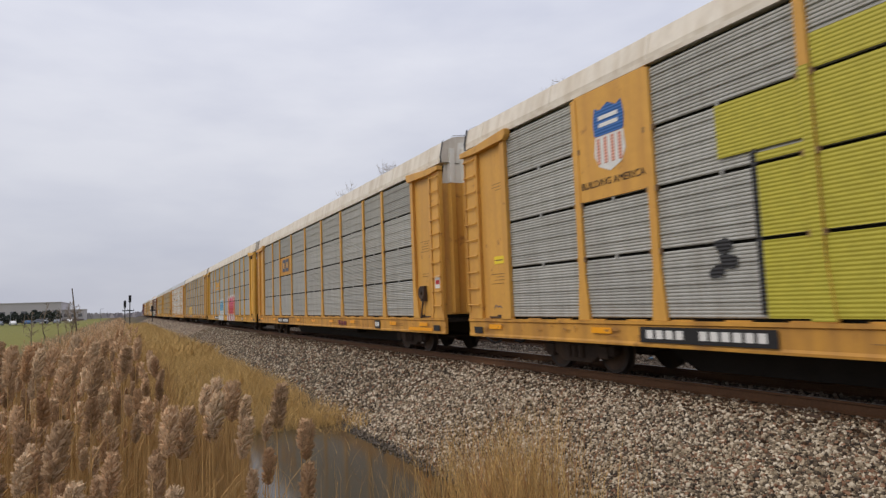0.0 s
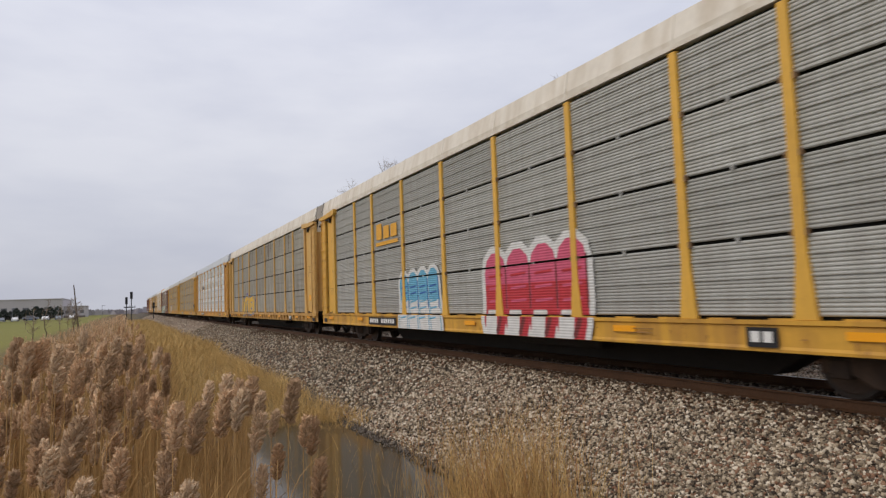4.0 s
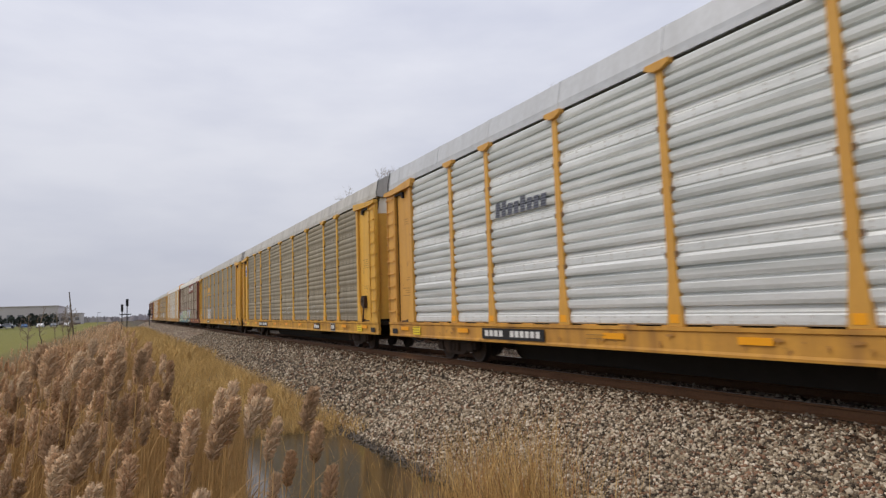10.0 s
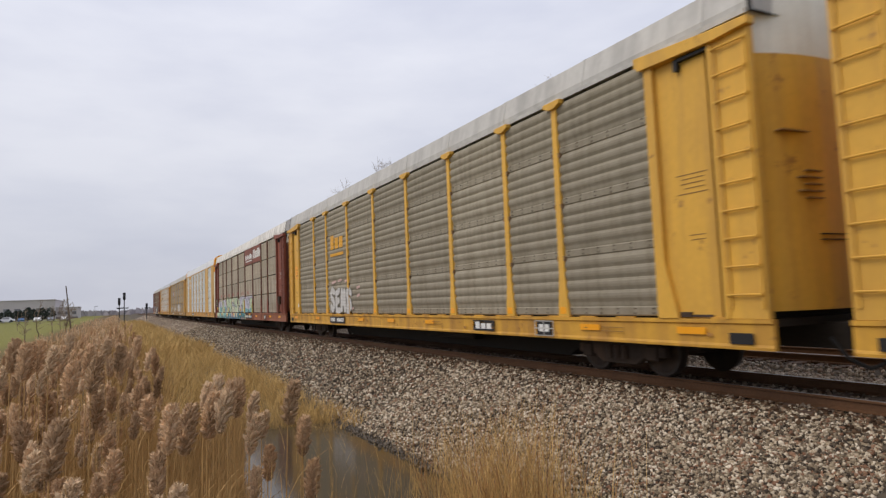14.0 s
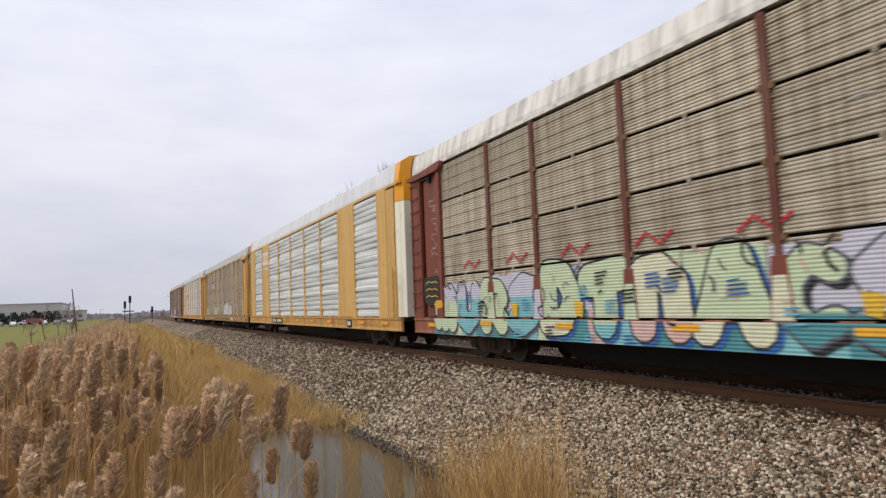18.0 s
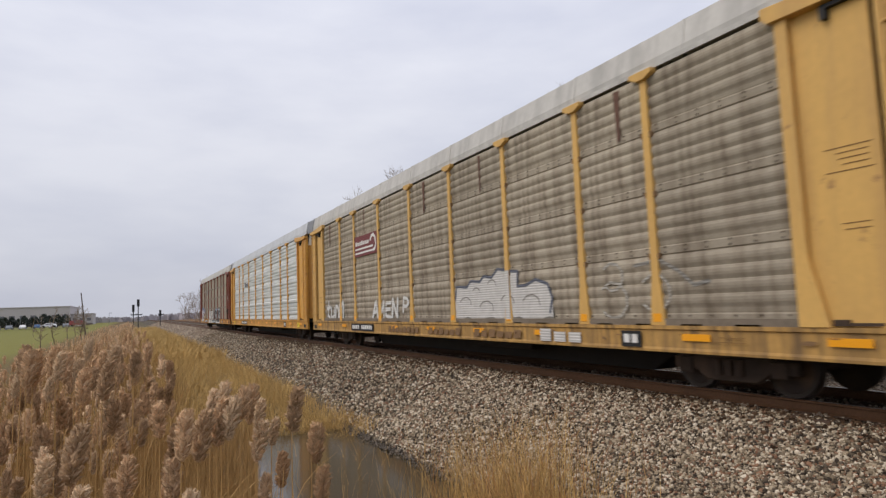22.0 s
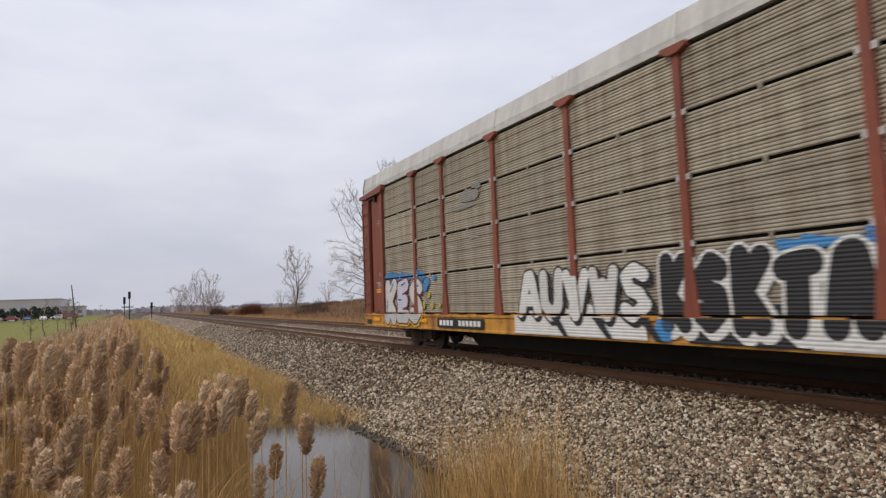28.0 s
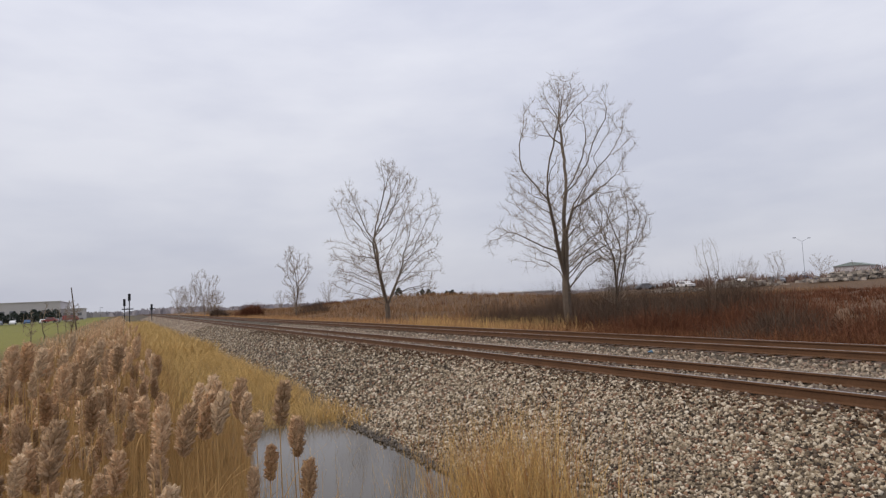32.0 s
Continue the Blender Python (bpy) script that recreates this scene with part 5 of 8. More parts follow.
# car 2: orange name blocks, blue and pink graffiti
g = Geo()
shapes_row(g, 4.75, 6.8, 3.72, 4.28, 3, PX)
g.quad([(PX, 4.75, 3.5), (PX, 6.8, 3.5), (PX, 6.8, 3.63), (PX, 4.75, 3.63)])
decal(c2, "name_mark", g, PAINT["amber"], "orange-yellow blocks with a bar under them")
spray = Spray()
for i in range(4):
    y, top = 4.35 - 0.72 * i, 2.36 + 0.03 * i
    pts = [(y, top - 0.3), (y - 0.05, 1.6), (y - 0.08 * i, 0.72)]
    spray.line(pts, 0.95, PAINT["white"], 0.0)
    spray.line(pts, 0.70, PAINT["sky"], 0.002)
    spray.line(pts, 0.62, PAINT["white"], 0.004, z1=1.55)
    for z in (1.95, 1.75, 1.5, 1.3, 1.0):
        spray.line([(y + 0.2, z), (y - 0.2, z + 0.04)], 0.05, PAINT["blue" if z > 1.6 else "sky"], 0.006)
    spray.line([(y - 0.33, top - 0.25), (y - 0.38, 0.9)], 0.05, PAINT["blue"], 0.008, z0=1.3)
spray.done(c2, "pale blue and white sprayed columns with a white edge")
spray = Spray()
for i in range(4):
    y, top = -1.3 - 0.98 * i, 2.50 + 0.03 * i
    pts = [(y, top - 0.35), (y - 0.02, 1.5), (y + 0.02, 0.95)]
    spray.line(pts, 1.32, PAINT["white"], 0.0)
    spray.line(pts, 0.98, PAINT["pink"], 0.002)
    spray.line(pts, 0.96, PAINT["red"], 0.004, z1=1.85)
    spray.line([(y + 0.15, 1.2), (y + 0.2, 0.72)], 0.5, PAINT["white"], 0.006, z1=1.25)
    spray.line([(y - 0.25, 1.05), (y - 0.1, 0.75)], 0.14, PAINT["maroon"], 0.008)
    spray.line([(y - 0.47, top - 0.25), (y - 0.47, 1.3)], 0.05, PAINT["maroon"], 0.008)
    for z in (2.05, 1.75, 1.45):
        spray.line([(y + 0.28, z), (y - 0.3, z + 0.03)], 0.06, PAINT["pink" if z < 2 else "red"], 0.009)
spray.done(c2, "pink and red sprayed columns with a white edge")
# car 3: yellow and blue lettering with violet mist, rust runs
graffiti(c3, 2.3, 6.9, 0.9, 2.3, [PAINT["gold"]], PAINT["violet"], "WTUEN", 31, "gold sprayed letters with a violet edge on pale blue", PAINT["sky"], weight=0.36, slant=0.12)
g = Geo()
for y, z, w, h in ((5.2, 2.42, 0.45, 0.10), (7.2, 1.95, 0.15, 0.12), (2.1, 1.95, 0.35, 0.10)):
    blob(g, y, z, w, h, PX + 0.006, 0, rnd, 12, 2, 0.25)
decal(c3, "spray_mist", g, PAINT["violet"], "violet spray mist")
# car 4: dark name blocks
g = Geo()
shapes_row(g, 4.75, 6.85, 3.62, 3.98, 8, -0.05, slant=0.1, seed=3)
decal(c4, "name_mark", g, PAINT["slate"], "small dark blocks in a row")
# car 5: round emblem on the door, chalk scrawls
g = Geo()
ring = [(12.52 + 0.27 * math.cos(t), 4.55 + 0.42 * math.sin(t)) for t in [i * math.pi / 10 for i in range(20)]]
g.quad([(-0.026, y, z) for y, z in ring], 0)
g.quad([(-0.029, 12.52 + (y - 12.52) * 0.8, 4.55 + (z - 4.55) * 0.8) for y, z in ring], 1)
for t in (0.6, 2.2, 3.9, 5.4):
    g.quad([(-0.032, 12.52 + 0.12 * math.cos(t) - 0.05, 4.55 + 0.2 * math.sin(t) - 0.05), (-0.032, 12.52 + 0.12 * math.cos(t) + 0.05, 4.55 + 0.2 * math.sin(t) - 0.05), (-0.032, 12.52 + 0.12 * math.cos(t) + 0.05, 4.55 + 0.2 * math.sin(t) + 0.07), (-0.032, 12.52 + 0.12 * math.cos(t) - 0.05, 4.55 + 0.2 * math.sin(t) + 0.07)], 0)
decal(c5, "round_emblem", g, [WHITE, PAINT["blue"]], "round blue and white emblem")
tag_scrawl(c5, -0.9, 1.2, 1.5, 1.8, PAINT["chalk"], "UC", 51, "faint white chalk scrawl", 0.035)
tag_scrawl(c5, -6.3, -4.9, 1.5, 1.75, PAINT["chalk"], "CU", 52, "faint white chalk scrawl", 0.035)
tag_scrawl(c5, 3.0, 8.4, 1.45, 2.1, PAINT["smoke"], "VNFOBSKA", 53, "faded dark scrawl", 0.035)
tag_scrawl(c5, -10.9, -9.4, 1.5, 2.0, PAINT["smoke"], "EKS", 54, "faded dark scrawl", 0.03)
graffiti(c6, 3.95, 6.75, 1.14, 2.25, [PAINT["chalkwhite"]], PAINT["smoke"], "SEMS", 61, "white sprayed letters with grey shading", fine=False, sill=False, weight=0.36, rim=0.03)
g = Geo()
shapes_row(g, 4.85, 6.6, 3.8, 4.38, 3, -0.05)
g.quad([(-0.05, 4.85, 3.5), (-0.05, 6.6, 3.5), (-0.05, 6.6, 3.62), (-0.05, 4.85, 3.62)])
decal(c6, "name_mark", g, PAINT["amber"], "orange-yellow blocks with a bar under them")
g = Geo()
g.box(-0.03, -0.02, 11.98, 12.62, 2.85, 3.45)
for z, w in ((3.28, 0.4), (3.12, 0.3), (2.98, 0.5)):
    g.box(-0.033, -0.03, 12.05, 12.05 + w, z, z + 0.03, 1)
decal(c6, "placard", g, [SAFETY, INK], "amber placard with dark bars on the door")
g = Geo()
g.quad([(-0.116, 11.78 + 0.1 * math.cos(t), 1.5 + 0.1 * math.sin(t)) for t in [i * math.pi / 6 for i in range(12)]])
decal(c6, "round_sticker", g, WHITE, "round white sticker on the post foot")
spray = Spray(False, False)
for y, z, w in ((6.2, 2.4, 0.5), (5.4, 2.45, 0.4), (4.6, 2.4, 0.3), (3.2, 2.1, 0.3), (3.2, 1.8, 0.25), (3.9, 1.3, 0.2)):
    spray.line([(y + w / 2, z), (y - w / 2, z + 0.04)], 0.10, PAINT["rose"], 0.0)
spray.done(c6, "faint pink spray mist")
g = Geo().prism([(4.19, 1.12), (4.51, 1.12), (4.44, 1.9), (4.5, 2.05), (4.35, 2.15), (4.2, 2.05), (4.26, 1.9)], "x", -0.087, -0.079)
decal(c6, "sprayed_post_face", g, PAINT["chalkwhite"], "white paint over a post")
# car 7: long red name panel, mural along the lower screens and sill
for i, (a, b) in enumerate(((-7.12, -4.38), (-4.32, -1.48))):
    g = Geo().box(-0.05, 0.0, a, b, 4.42, 5.49)
    decal(c7, "name_panel", g, YELLOWS["red"], "red-brown name panel")
g = Geo()
shapes_row(g, -4.25, -1.75, 4.78, 5.12, 8, -0.056, slant=0.25, seed=7)
g.quad([(-0.056, -4.3, 4.62), (-0.056, -1.85, 4.62), (-0.056, -1.85, 4.69), (-0.056, -4.3, 4.69)])
shapes_row(g, -7.0, -4.5, 4.72, 5.30, 7, -0.056, slant=0.25, seed=8)
decal(c7, "name_mark", g, WHITE, "white slanted blocks in a row")
spray = Spray()
rnd = random.Random(70)
y = 12.25
while y > -4.0:
    # patchwork ground: rose and lilac above, teal and rose on the sill
    step = min(rnd.uniform(0.5, 1.1), y + 4.25)
    high = 2.0 + 0.022 * (12 - y) + rnd.uniform(-0.08, 0.08)
    spray.poly([(y, 1.25), (y - step, 1.25), (y - step + rnd.uniform(-0.1, 0.1), high + rnd.uniform(-0.08, 0.08)), (y, high)], PAINT["lilac" if y > 8.6 or y < 1.2 else rnd.choice(["rose", "mint", "lilac"])], 0.0)
    if y > -1.2:
        spray.poly([(y, 0.67), (y - step, 0.67), (y - step + rnd.uniform(-0.15, 0.15), 1.3), (y + rnd.uniform(-0.15, 0.15), 1.3)], PAINT[rnd.choice(["teal", "aqua", "mint", "rose", "teal"])], 0.0)
    y -= step
spray.word("mURS", 12.2, 7.1, 0.72, 2.14, [PAINT["lilac"], PAINT["lilac"], PAINT["mint"]], PAINT["black"], 0.46, 71, shade=PAINT["slate"], low=[PAINT["mint"], PAINT["aqua"]], split=1.62, rim=0.035)
spray.word("DTnA", 7.1, 1.6, 0.72, 2.34, [PAINT["mint"], PAINT["mint"], PAINT["cream"]], PAINT["black"], 0.46, 72, shade=PAINT["blue"], low=[PAINT["cream"], PAINT["aqua"], PAINT["rose"]], split=1.1, rim=0.045)
spray.word("CSK", 1.6, -1.5, 0.75, 2.2, [PAINT["mint"], PAINT["lilac"], PAINT["mint"]], PAINT["slate"], 0.38, 73, shade=PAINT["black"], low=[PAINT["teal"]], split=1.15, rim=0.045)
spray.word("BME", -1.5, -4.2, 1.12, 2.22, [PAINT["lilac"], PAINT["lilac"], PAINT["mint"]], PAINT["slate"], 0.36, 74, shade=PAINT["black"], low=[PAINT["aqua"]], split=1.4, rim=0.045)
for y, z in ((9.3, 1.0), (6.2, 0.98), (3.1, 1.0), (0.2, 1.0), (-3.6, 1.02)):
    spray.poly([(y + 0.28, z - 0.055), (y - 0.28, z - 0.055), (y - 0.28, z + 0.055), (y + 0.28, z + 0.055)], PAINT["amber"], 0.012)
for i in range(70):
    # thin black and pink curls between the letters
    y, z, r, t0 = rnd.uniform(-3.9, 12.0), rnd.uniform(1.2, 2.15), rnd.uniform(0.08, 0.22), rnd.uniform(0, 6)
    spray.line([(y + r * math.cos(t0 + 0.6 * j), z + 1.2 * r * math.sin(t0 + 0.6 * j)) for j in range(rnd.randint(3, 5))], rnd.uniform(0.02, 0.05), PAINT[("black", "black", "slate", "rose", "cream")[i % 5]], 0.015)
for i in range(16):
    y, z = rnd.uniform(-1.2, 11.5), rnd.uniform(0.8, 2.0)
    for j in range(4):
        spray.line([(y, z - 0.07 * j), (y - rnd.uniform(0.2, 0.35), z - 0.07 * j + 0.02)], 0.03, PAINT[("sky", "blue", "black")[i % 3]], 0.014)
for y in (0.4, 5.9, 8.2):
    spray.poly([(y, 1.5), (y - 0.3, 1.45), (y - 0.25, 1.15), (y - 0.05, 1.2)], PAINT["gold"], 0.013)
spray.done(c7, "mint, lilac and black mural letters over teal and rose")
for y, mat in ((9.1, "mint"), (7.15, "lilac"), (4.35, "mint"), (1.45, "cream")):
    g = Geo().prism([(y - 0.165, 1.12), (y + 0.165, 1.12), (y + 0.1, 1.75), (y - 0.1, 1.75)], "x", -0.081, -0.077)
    decal(c7, "sprayed_post_foot", g, PAINT[mat], "mural paint over the foot of a post")
g = Geo().prism([(-1.62, 1.1), (-1.28, 1.1), (-1.36, 2.0), (-1.54, 2.0)], "x", -0.112, -0.107).prism([(-1.50, 1.45), (-1.40, 1.45), (-1.40, 1.62), (-1.50, 1.62)], "x", -0.116, -0.112, 1)
decal(c7, "yellow_post_foot", g, [PAINT["gold"], PAINT["blue"]], "yellow-sprayed foot of a post with a blue spot")
g = Geo()
for i in range(7):
    y = 10.5 - i * 2.1
    stroke(g, [(y, 2.4), (y - 0.3, 2.62), (y - 0.6, 2.4), (y - 0.9, 2.6)], 0.06, PX, 0)
decal(c7, "spray_lines", g, PAINT["red"], "thin red spray lines above the mural")
g = Geo().prism([(-4.52, 1.1), (-4.18, 1.1), (-4.26, 1.75), (-4.44, 1.75)], "x", -0.112, -0.107)
decal(c7, "yellow_post_foot", g, PAINT["yellow"], "yellow-sprayed foot of a post")
g = Geo()
for y, z, n in ((12.2, 3.9, 4), (12.25, 3.2, 3), (12.3, 4.6, 3)):
    for i in range(n):
        t0 = rnd.uniform(0, 6)
        stroke(g, [(y + 0.2 * math.cos(t0 + j), z - 0.15 * i + 0.1 * math.sin(t0 + j)) for j in range(4)], 0.018, -0.028, 0)
decal(c7, "chalk_marks", g, PAINT["chalk"], "chalk scribbles on the red plate")
g = Geo()
blob(g, 12.3, 1.9, 0.55, 0.42, -0.112, 0, rnd, 14, 4, 0.06)
for z in (2.1, 1.9, 1.7):
    stroke(g, [(12.7, z), (12.5, z + 0.07), (12.3, z + 0.02), (12.1, z + 0.06), (11.95, z)], 0.03, -0.116, 1)
blob(g, 11.9, 1.5, 0.25, 0.12, -0.118, 2, rnd, 9, 3, 0.1)
decal(c7, "graffiti", g, [PAINT["black"], PAINT["gold"], PAINT["amber"]], "black sprayed patch with gold lines")
# car 8: white ribbon mark on the solid panel
logo_bracket(c8, 8.12, 4.72, 0.95, WHITE, -0.056)
g = Geo()
shapes_row(g, 7.45, 8.8, 4.02, 4.16, 9, -0.056, seed=9)
decal(c8, "small_name_mark", g, WHITE, "small white blocks in a row")
g = Geo().box(-0.03, -0.024, -12.5, -11.95, 2.35, 2.6)
decal(c8, "placard", g, LEMON, "lemon-yellow placard")
g = Geo().prism([(x * 1.01, 5.54 + (z - 5.54) * 1.02) for x, z in roof_ring(0.86)], "y", 13.3, 13.72).prism([(x * 1.01, 5.54 + (z - 5.54) * 1.02) for x, z in roof_ring(0.86)], "y", -13.72, -13.3)
part("yellow_roof_end", g, SAFETY, c8, "yellow-painted roof ends")["kind"] = "stuff"
LEDGE = material("grey_brown_ledge_steel", (0.20, 0.165, 0.125), 0.7, 0.2, vary=0.25, scale=1.5, fine=12, bump=0.1)
# dark sill patches with worn white blocks
for car in (c5, c6):
    g = Geo().box(-0.094, -0.09, -6.45, -5.45, 0.75, 1.0)
    shapes_row(g, -6.35, -5.55, 0.79, 0.96, 3, -0.098, 1)
    decal(car, "sill_mark", g, [BLACK, WHITE], "white blocks on a dark sill patch")
    g = Geo()
    for z in (0.70, 0.85, 1.0):
        g.box(-0.102, -0.098, -8.78, -8.12, z, z + 0.022)
    for y in (-8.78, -8.45, -8.14):
        g.box(-0.102, -0.098, y, y + 0.022, 0.70, 1.02)
    decal(car, "stencil_grid", g, PAINT["chalk"], "pale ruled grid round the stencil square")
# car 9: maroon name panel, white sprayed pieces, rust run
g = Geo().box(-0.055, 0.0, 4.42, 7.08, 3.62, 4.42)
decal(c9, "name_panel", g, PAINT["maroon"], "dark red name panel")
g = Geo()
shapes_row(g, 5.35, 6.95, 4.05, 4.22, 7, -0.06)
for z in (3.88, 3.72):
    g.quad([(-0.06, 4.9, z), (-0.06, 6.98, z), (-0.06, 6.98, z + 0.07), (-0.06, 4.9, z + 0.07)])
stroke(g, [(4.9, 3.75), (4.72, 3.78), (4.62, 3.95), (4.68, 4.2), (4.86, 4.32), (5.08, 4.28), (5.2, 4.12)], 0.12, -0.061)
decal(c9, "name_mark", g, WHITE, "white blocks, lines and a hooked curve")
spray = Spray(False, False)
rnd = random.Random(91)
tops = [(y, 1.2 + 0.76 * (z - 1.2)) for y, z in ((-1.6, 1.9), (-1.7, 2.35), (-2.3, 2.3), (-2.5, 2.5), (-3.0, 2.45), (-3.2, 2.62), (-3.6, 2.55), (-3.9, 2.8), (-4.5, 2.68), (-4.8, 2.65), (-4.75, 2.2), (-5.1, 2.2), (-5.5, 2.35), (-5.95, 2.2), (-6.1, 1.8), (-6.0, 1.4))]
lows = [(y, 1.2 + 0.06 * math.sin(5 * y)) for y, _ in tops]
for (a, za), (b, zb), (_, la), (_, lb) in zip(tops, tops[1:], lows, lows[1:]):
    spray.poly([(a, la), (b, lb), (b, zb), (a, za)], PAINT["chalkwhite"], 0.0)
spray.line(tops, 0.07, PAINT["slate"], 0.003)
spray.line([(y, z - 0.02) for y, z in lows], 0.05, PAINT["smoke"], 0.003)
for y, z, r in ((-2.2, 1.75, 0.3), (-3.3, 1.6, 0.35), (-4.3, 1.75, 0.3), (-5.3, 1.7, 0.34), (-3.6, 2.2, 0.2), (-2.8, 2.05, 0.18)):
    spray.line([(y + r * math.cos(t), z - 0.15 + 0.6 * r * math.sin(t)) for t in (0.3, 1.0, 1.8, 2.6, 3.3)], 0.03, PAINT["smoke"], 0.004)
spray.done(c9, "big white sprayed letters with a dark wavy edge")
g = Geo().prism([(-4.45, 1.2), (-4.25, 1.2), (-4.26, 2.35), (-4.44, 2.35)], "x", -0.087, -0.079)
decal(c9, "sprayed_post_face", g, PAINT["chalkwhite"], "white paint over a post")
spray = Spray(False, False)
for y, z, r in ((-8.0, 1.55, 0.34), (-8.0, 1.98, 0.26), (-9.05, 1.65, 0.32)):
    spray.line([(y + 1.1 * r * math.cos(t * 0.7), z + r * math.sin(t * 0.7)) for t in range(1, 9)], 0.05, PAINT["faded"], 0.0)
spray.line([(-8.6, 2.15), (-9.2, 2.2), (-9.6, 2.0), (-9.9, 1.75), (-10.2, 1.8)], 0.06, PAINT["smoke"], 0.0)
spray.done(c9, "faded grey sprayed rings")
tag_scrawl(c9, 8.7, 11.35, 1.22, 1.82, PAINT["smoke"], "tunm", 93, "dark edge of a sprayed scrawl", 0.21, 0.0)
tag_scrawl(c9, 8.7, 11.35, 1.22, 1.82, PAINT["white"], "tunm", 93, "white sprayed scrawl", 0.14)
tag_scrawl(c9, 2.6, 5.2, 1.25, 1.8, PAINT["white"], "AMEN", 94, "white sprayed scrawl", 0.13)
tag_scrawl(c9, 1.7, 2.3, 1.4, 1.85, PAINT["white"], "P", 95, "white sprayed scrawl", 0.11)
g = Geo()
shapes_row(g, -7.1, -5.6, 0.74, 1.0, 3, -0.098)
decal(c9, "sill_mark", g, PAINT["chalkwhite"], "worn white blocks on the stained sill")
part("sill_ledge", Geo().box(-0.07, -0.02, -12.0, 12.0, 1.095, 1.215), LEDGE, c9, "grey-brown steel ledge above the sill", at=pose(-SIDE, 0, 0))
g = Geo()
for a, b, n in ((0.9, 3.5, 8), (-1.9, 0.2, 6), (-4.9, -2.6, 6)):
    shapes_row(g, a, b, 0.76, 0.95, n, -0.0955, slant=0.2, seed=n)
decal(c9, "sill_stencil", g, BRACKET, "worn brown stencil blocks along the sill")
RUSTRUN = material("rust_run", (0.13, 0.07, 0.05), 0.9, vary=0.3, scale=6, fine=30)
for y, w in ((0.3, 0.10), (10.6, 0.12), (-3.2, 0.06), (-8.4, 0.08), (5.9, 0.05)):
    g = Geo()
    g.quad([(-0.047, y - w, 5.4), (-0.047, y + w, 5.4), (-0.047, y + 0.4 * w, 4.4), (-0.047, y - 0.5 * w, 4.5)])
    decal(c9, "rust_run", g, RUSTRUN, "brown rust run below the eave")
for y, w, z in ((-2.6, 0.07, 4.2), (-3.3, 0.04, 4.7), (-5.9, 0.05, 4.5), (-0.4, 0.04, 4.8), (2.9, 0.05, 4.6), (-8.1, 0.06, 4.3)):
    g = Geo()
    g.quad([(-0.036, y - w, 5.42), (-0.036, y + w, 5.42), (-0.036, y + 0.3 * w, z), (-0.036, y - 0.4 * w, z + 0.1)])
    decal(c3, "rust_run", g, RUSTRUN, "brown rust run down a screen")
# pale arcs scraped into the screens by the swinging bars of the doors
for car, arcs in ((c0, ((10.9, 4.75, 0.55), (10.6, 3.9, 0.4))), (c1, ((10.8, 4.8, 0.5), (-3.0, 4.2, 0.35))), (c3, ((10.7, 4.85, 0.5),)), (c11, ((10.2, 4.95, 0.45), (5.4, 3.1, 0.5))), (c7, ((10.9, 4.7, 0.5), (0.2, 3.9, 0.4)))):
    spray = Spray(False, False)
    for y, z, r in arcs:
        spray.line([(y + r * math.cos(t) * 1.2, z + r * math.sin(t) - r) for t in (1.9, 1.65, 1.4, 1.15, 0.9)], 0.022, PAINT["chalk"], -0.012)
    decal(car, "scrape_mark", spray.g, spray.mats, "pale scraped arc on the screen")["kind"] = "stuff"
# car 10: small dark blocks
g = Geo()
shapes_row(g, 5.0, 6.3, 3.62, 3.95, 2, -0.05)
shapes_row(g, 4.6, 4.95, 3.62, 3.9, 1, -0.05)
decal(c10, "name_mark", g, PAINT["slate"], "small dark blocks")
# car 11: three sprayed pieces along the sill
spray = Spray()
rnd = random.Random(110)
for i in range(110):
    y, z = rnd.uniform(8.6, 11.7), 2.28 + rnd.normalvariate(0, 0.08)
    spray.line([(y, z), (y - rnd.uniform(0.03, 0.16), z + rnd.uniform(-0.06, 0.06))], rnd.uniform(0.05, 0.13), PAINT["azure"], 0.0)
for y, z, r, mat in ((8.3, 2.05, 0.2, "azure"), (7.8, 2.15, 0.12, "azure"), (8.45, 1.9, 0.2, "azure"), (8.2, 1.65, 0.12, "yellow"), (8.0, 1.35, 0.13, "yellow"), (7.5, 1.35, 0.1, "yellow"), (8.6, 1.35, 0.16, "yellow"), (11.75, 1.6, 0.12, "azure"), (11.8, 1.35, 0.09, "azure"), (11.4, 0.9, 0.12, "gold"), (8.9, 0.8, 0.1, "gold")):
    spray.line([(y + 0.3 * r, z), (y - 0.3 * r, z + 0.02)], 1.3 * r, PAINT[mat], 0.001)
spray.word("KES", 11.65, 8.6, 0.74, 2.3, [PAINT["chalkwhite"], PAINT["lilac"]], PAINT["maroon"], 0.42, 111, halo=PAINT["gold"], low=[PAINT["chrome"]], split=1.15, rim=0.05, shine=PAINT["blue"], halo_top=1.2)
spray.done(c11, "white sprayed letters edged in red over blue and yellow")
spray = Spray()
for y in (3.6, 2.6, 1.6, 0.6):
    spray.poly([(y, 0.70), (y - 1.1, 0.70), (y - 1.05, 1.2), (y - 0.5, 1.35), (y, 1.15)], PAINT["white"], 0.0)
spray.word("AUVWS", 3.45, -0.6, 0.98, 2.14, [PAINT["white"], PAINT["chalkwhite"]], PAINT["black"], 0.34, 112, shade=PAINT["black"], rim=0.04)
for a in (2.2, 0.9, -0.3):
    spray.poly([(a, 1.08), (a - 0.25, 1.08), (a - 0.55, 0.7), (a - 0.4, 0.7)], PAINT["black"], 0.012)
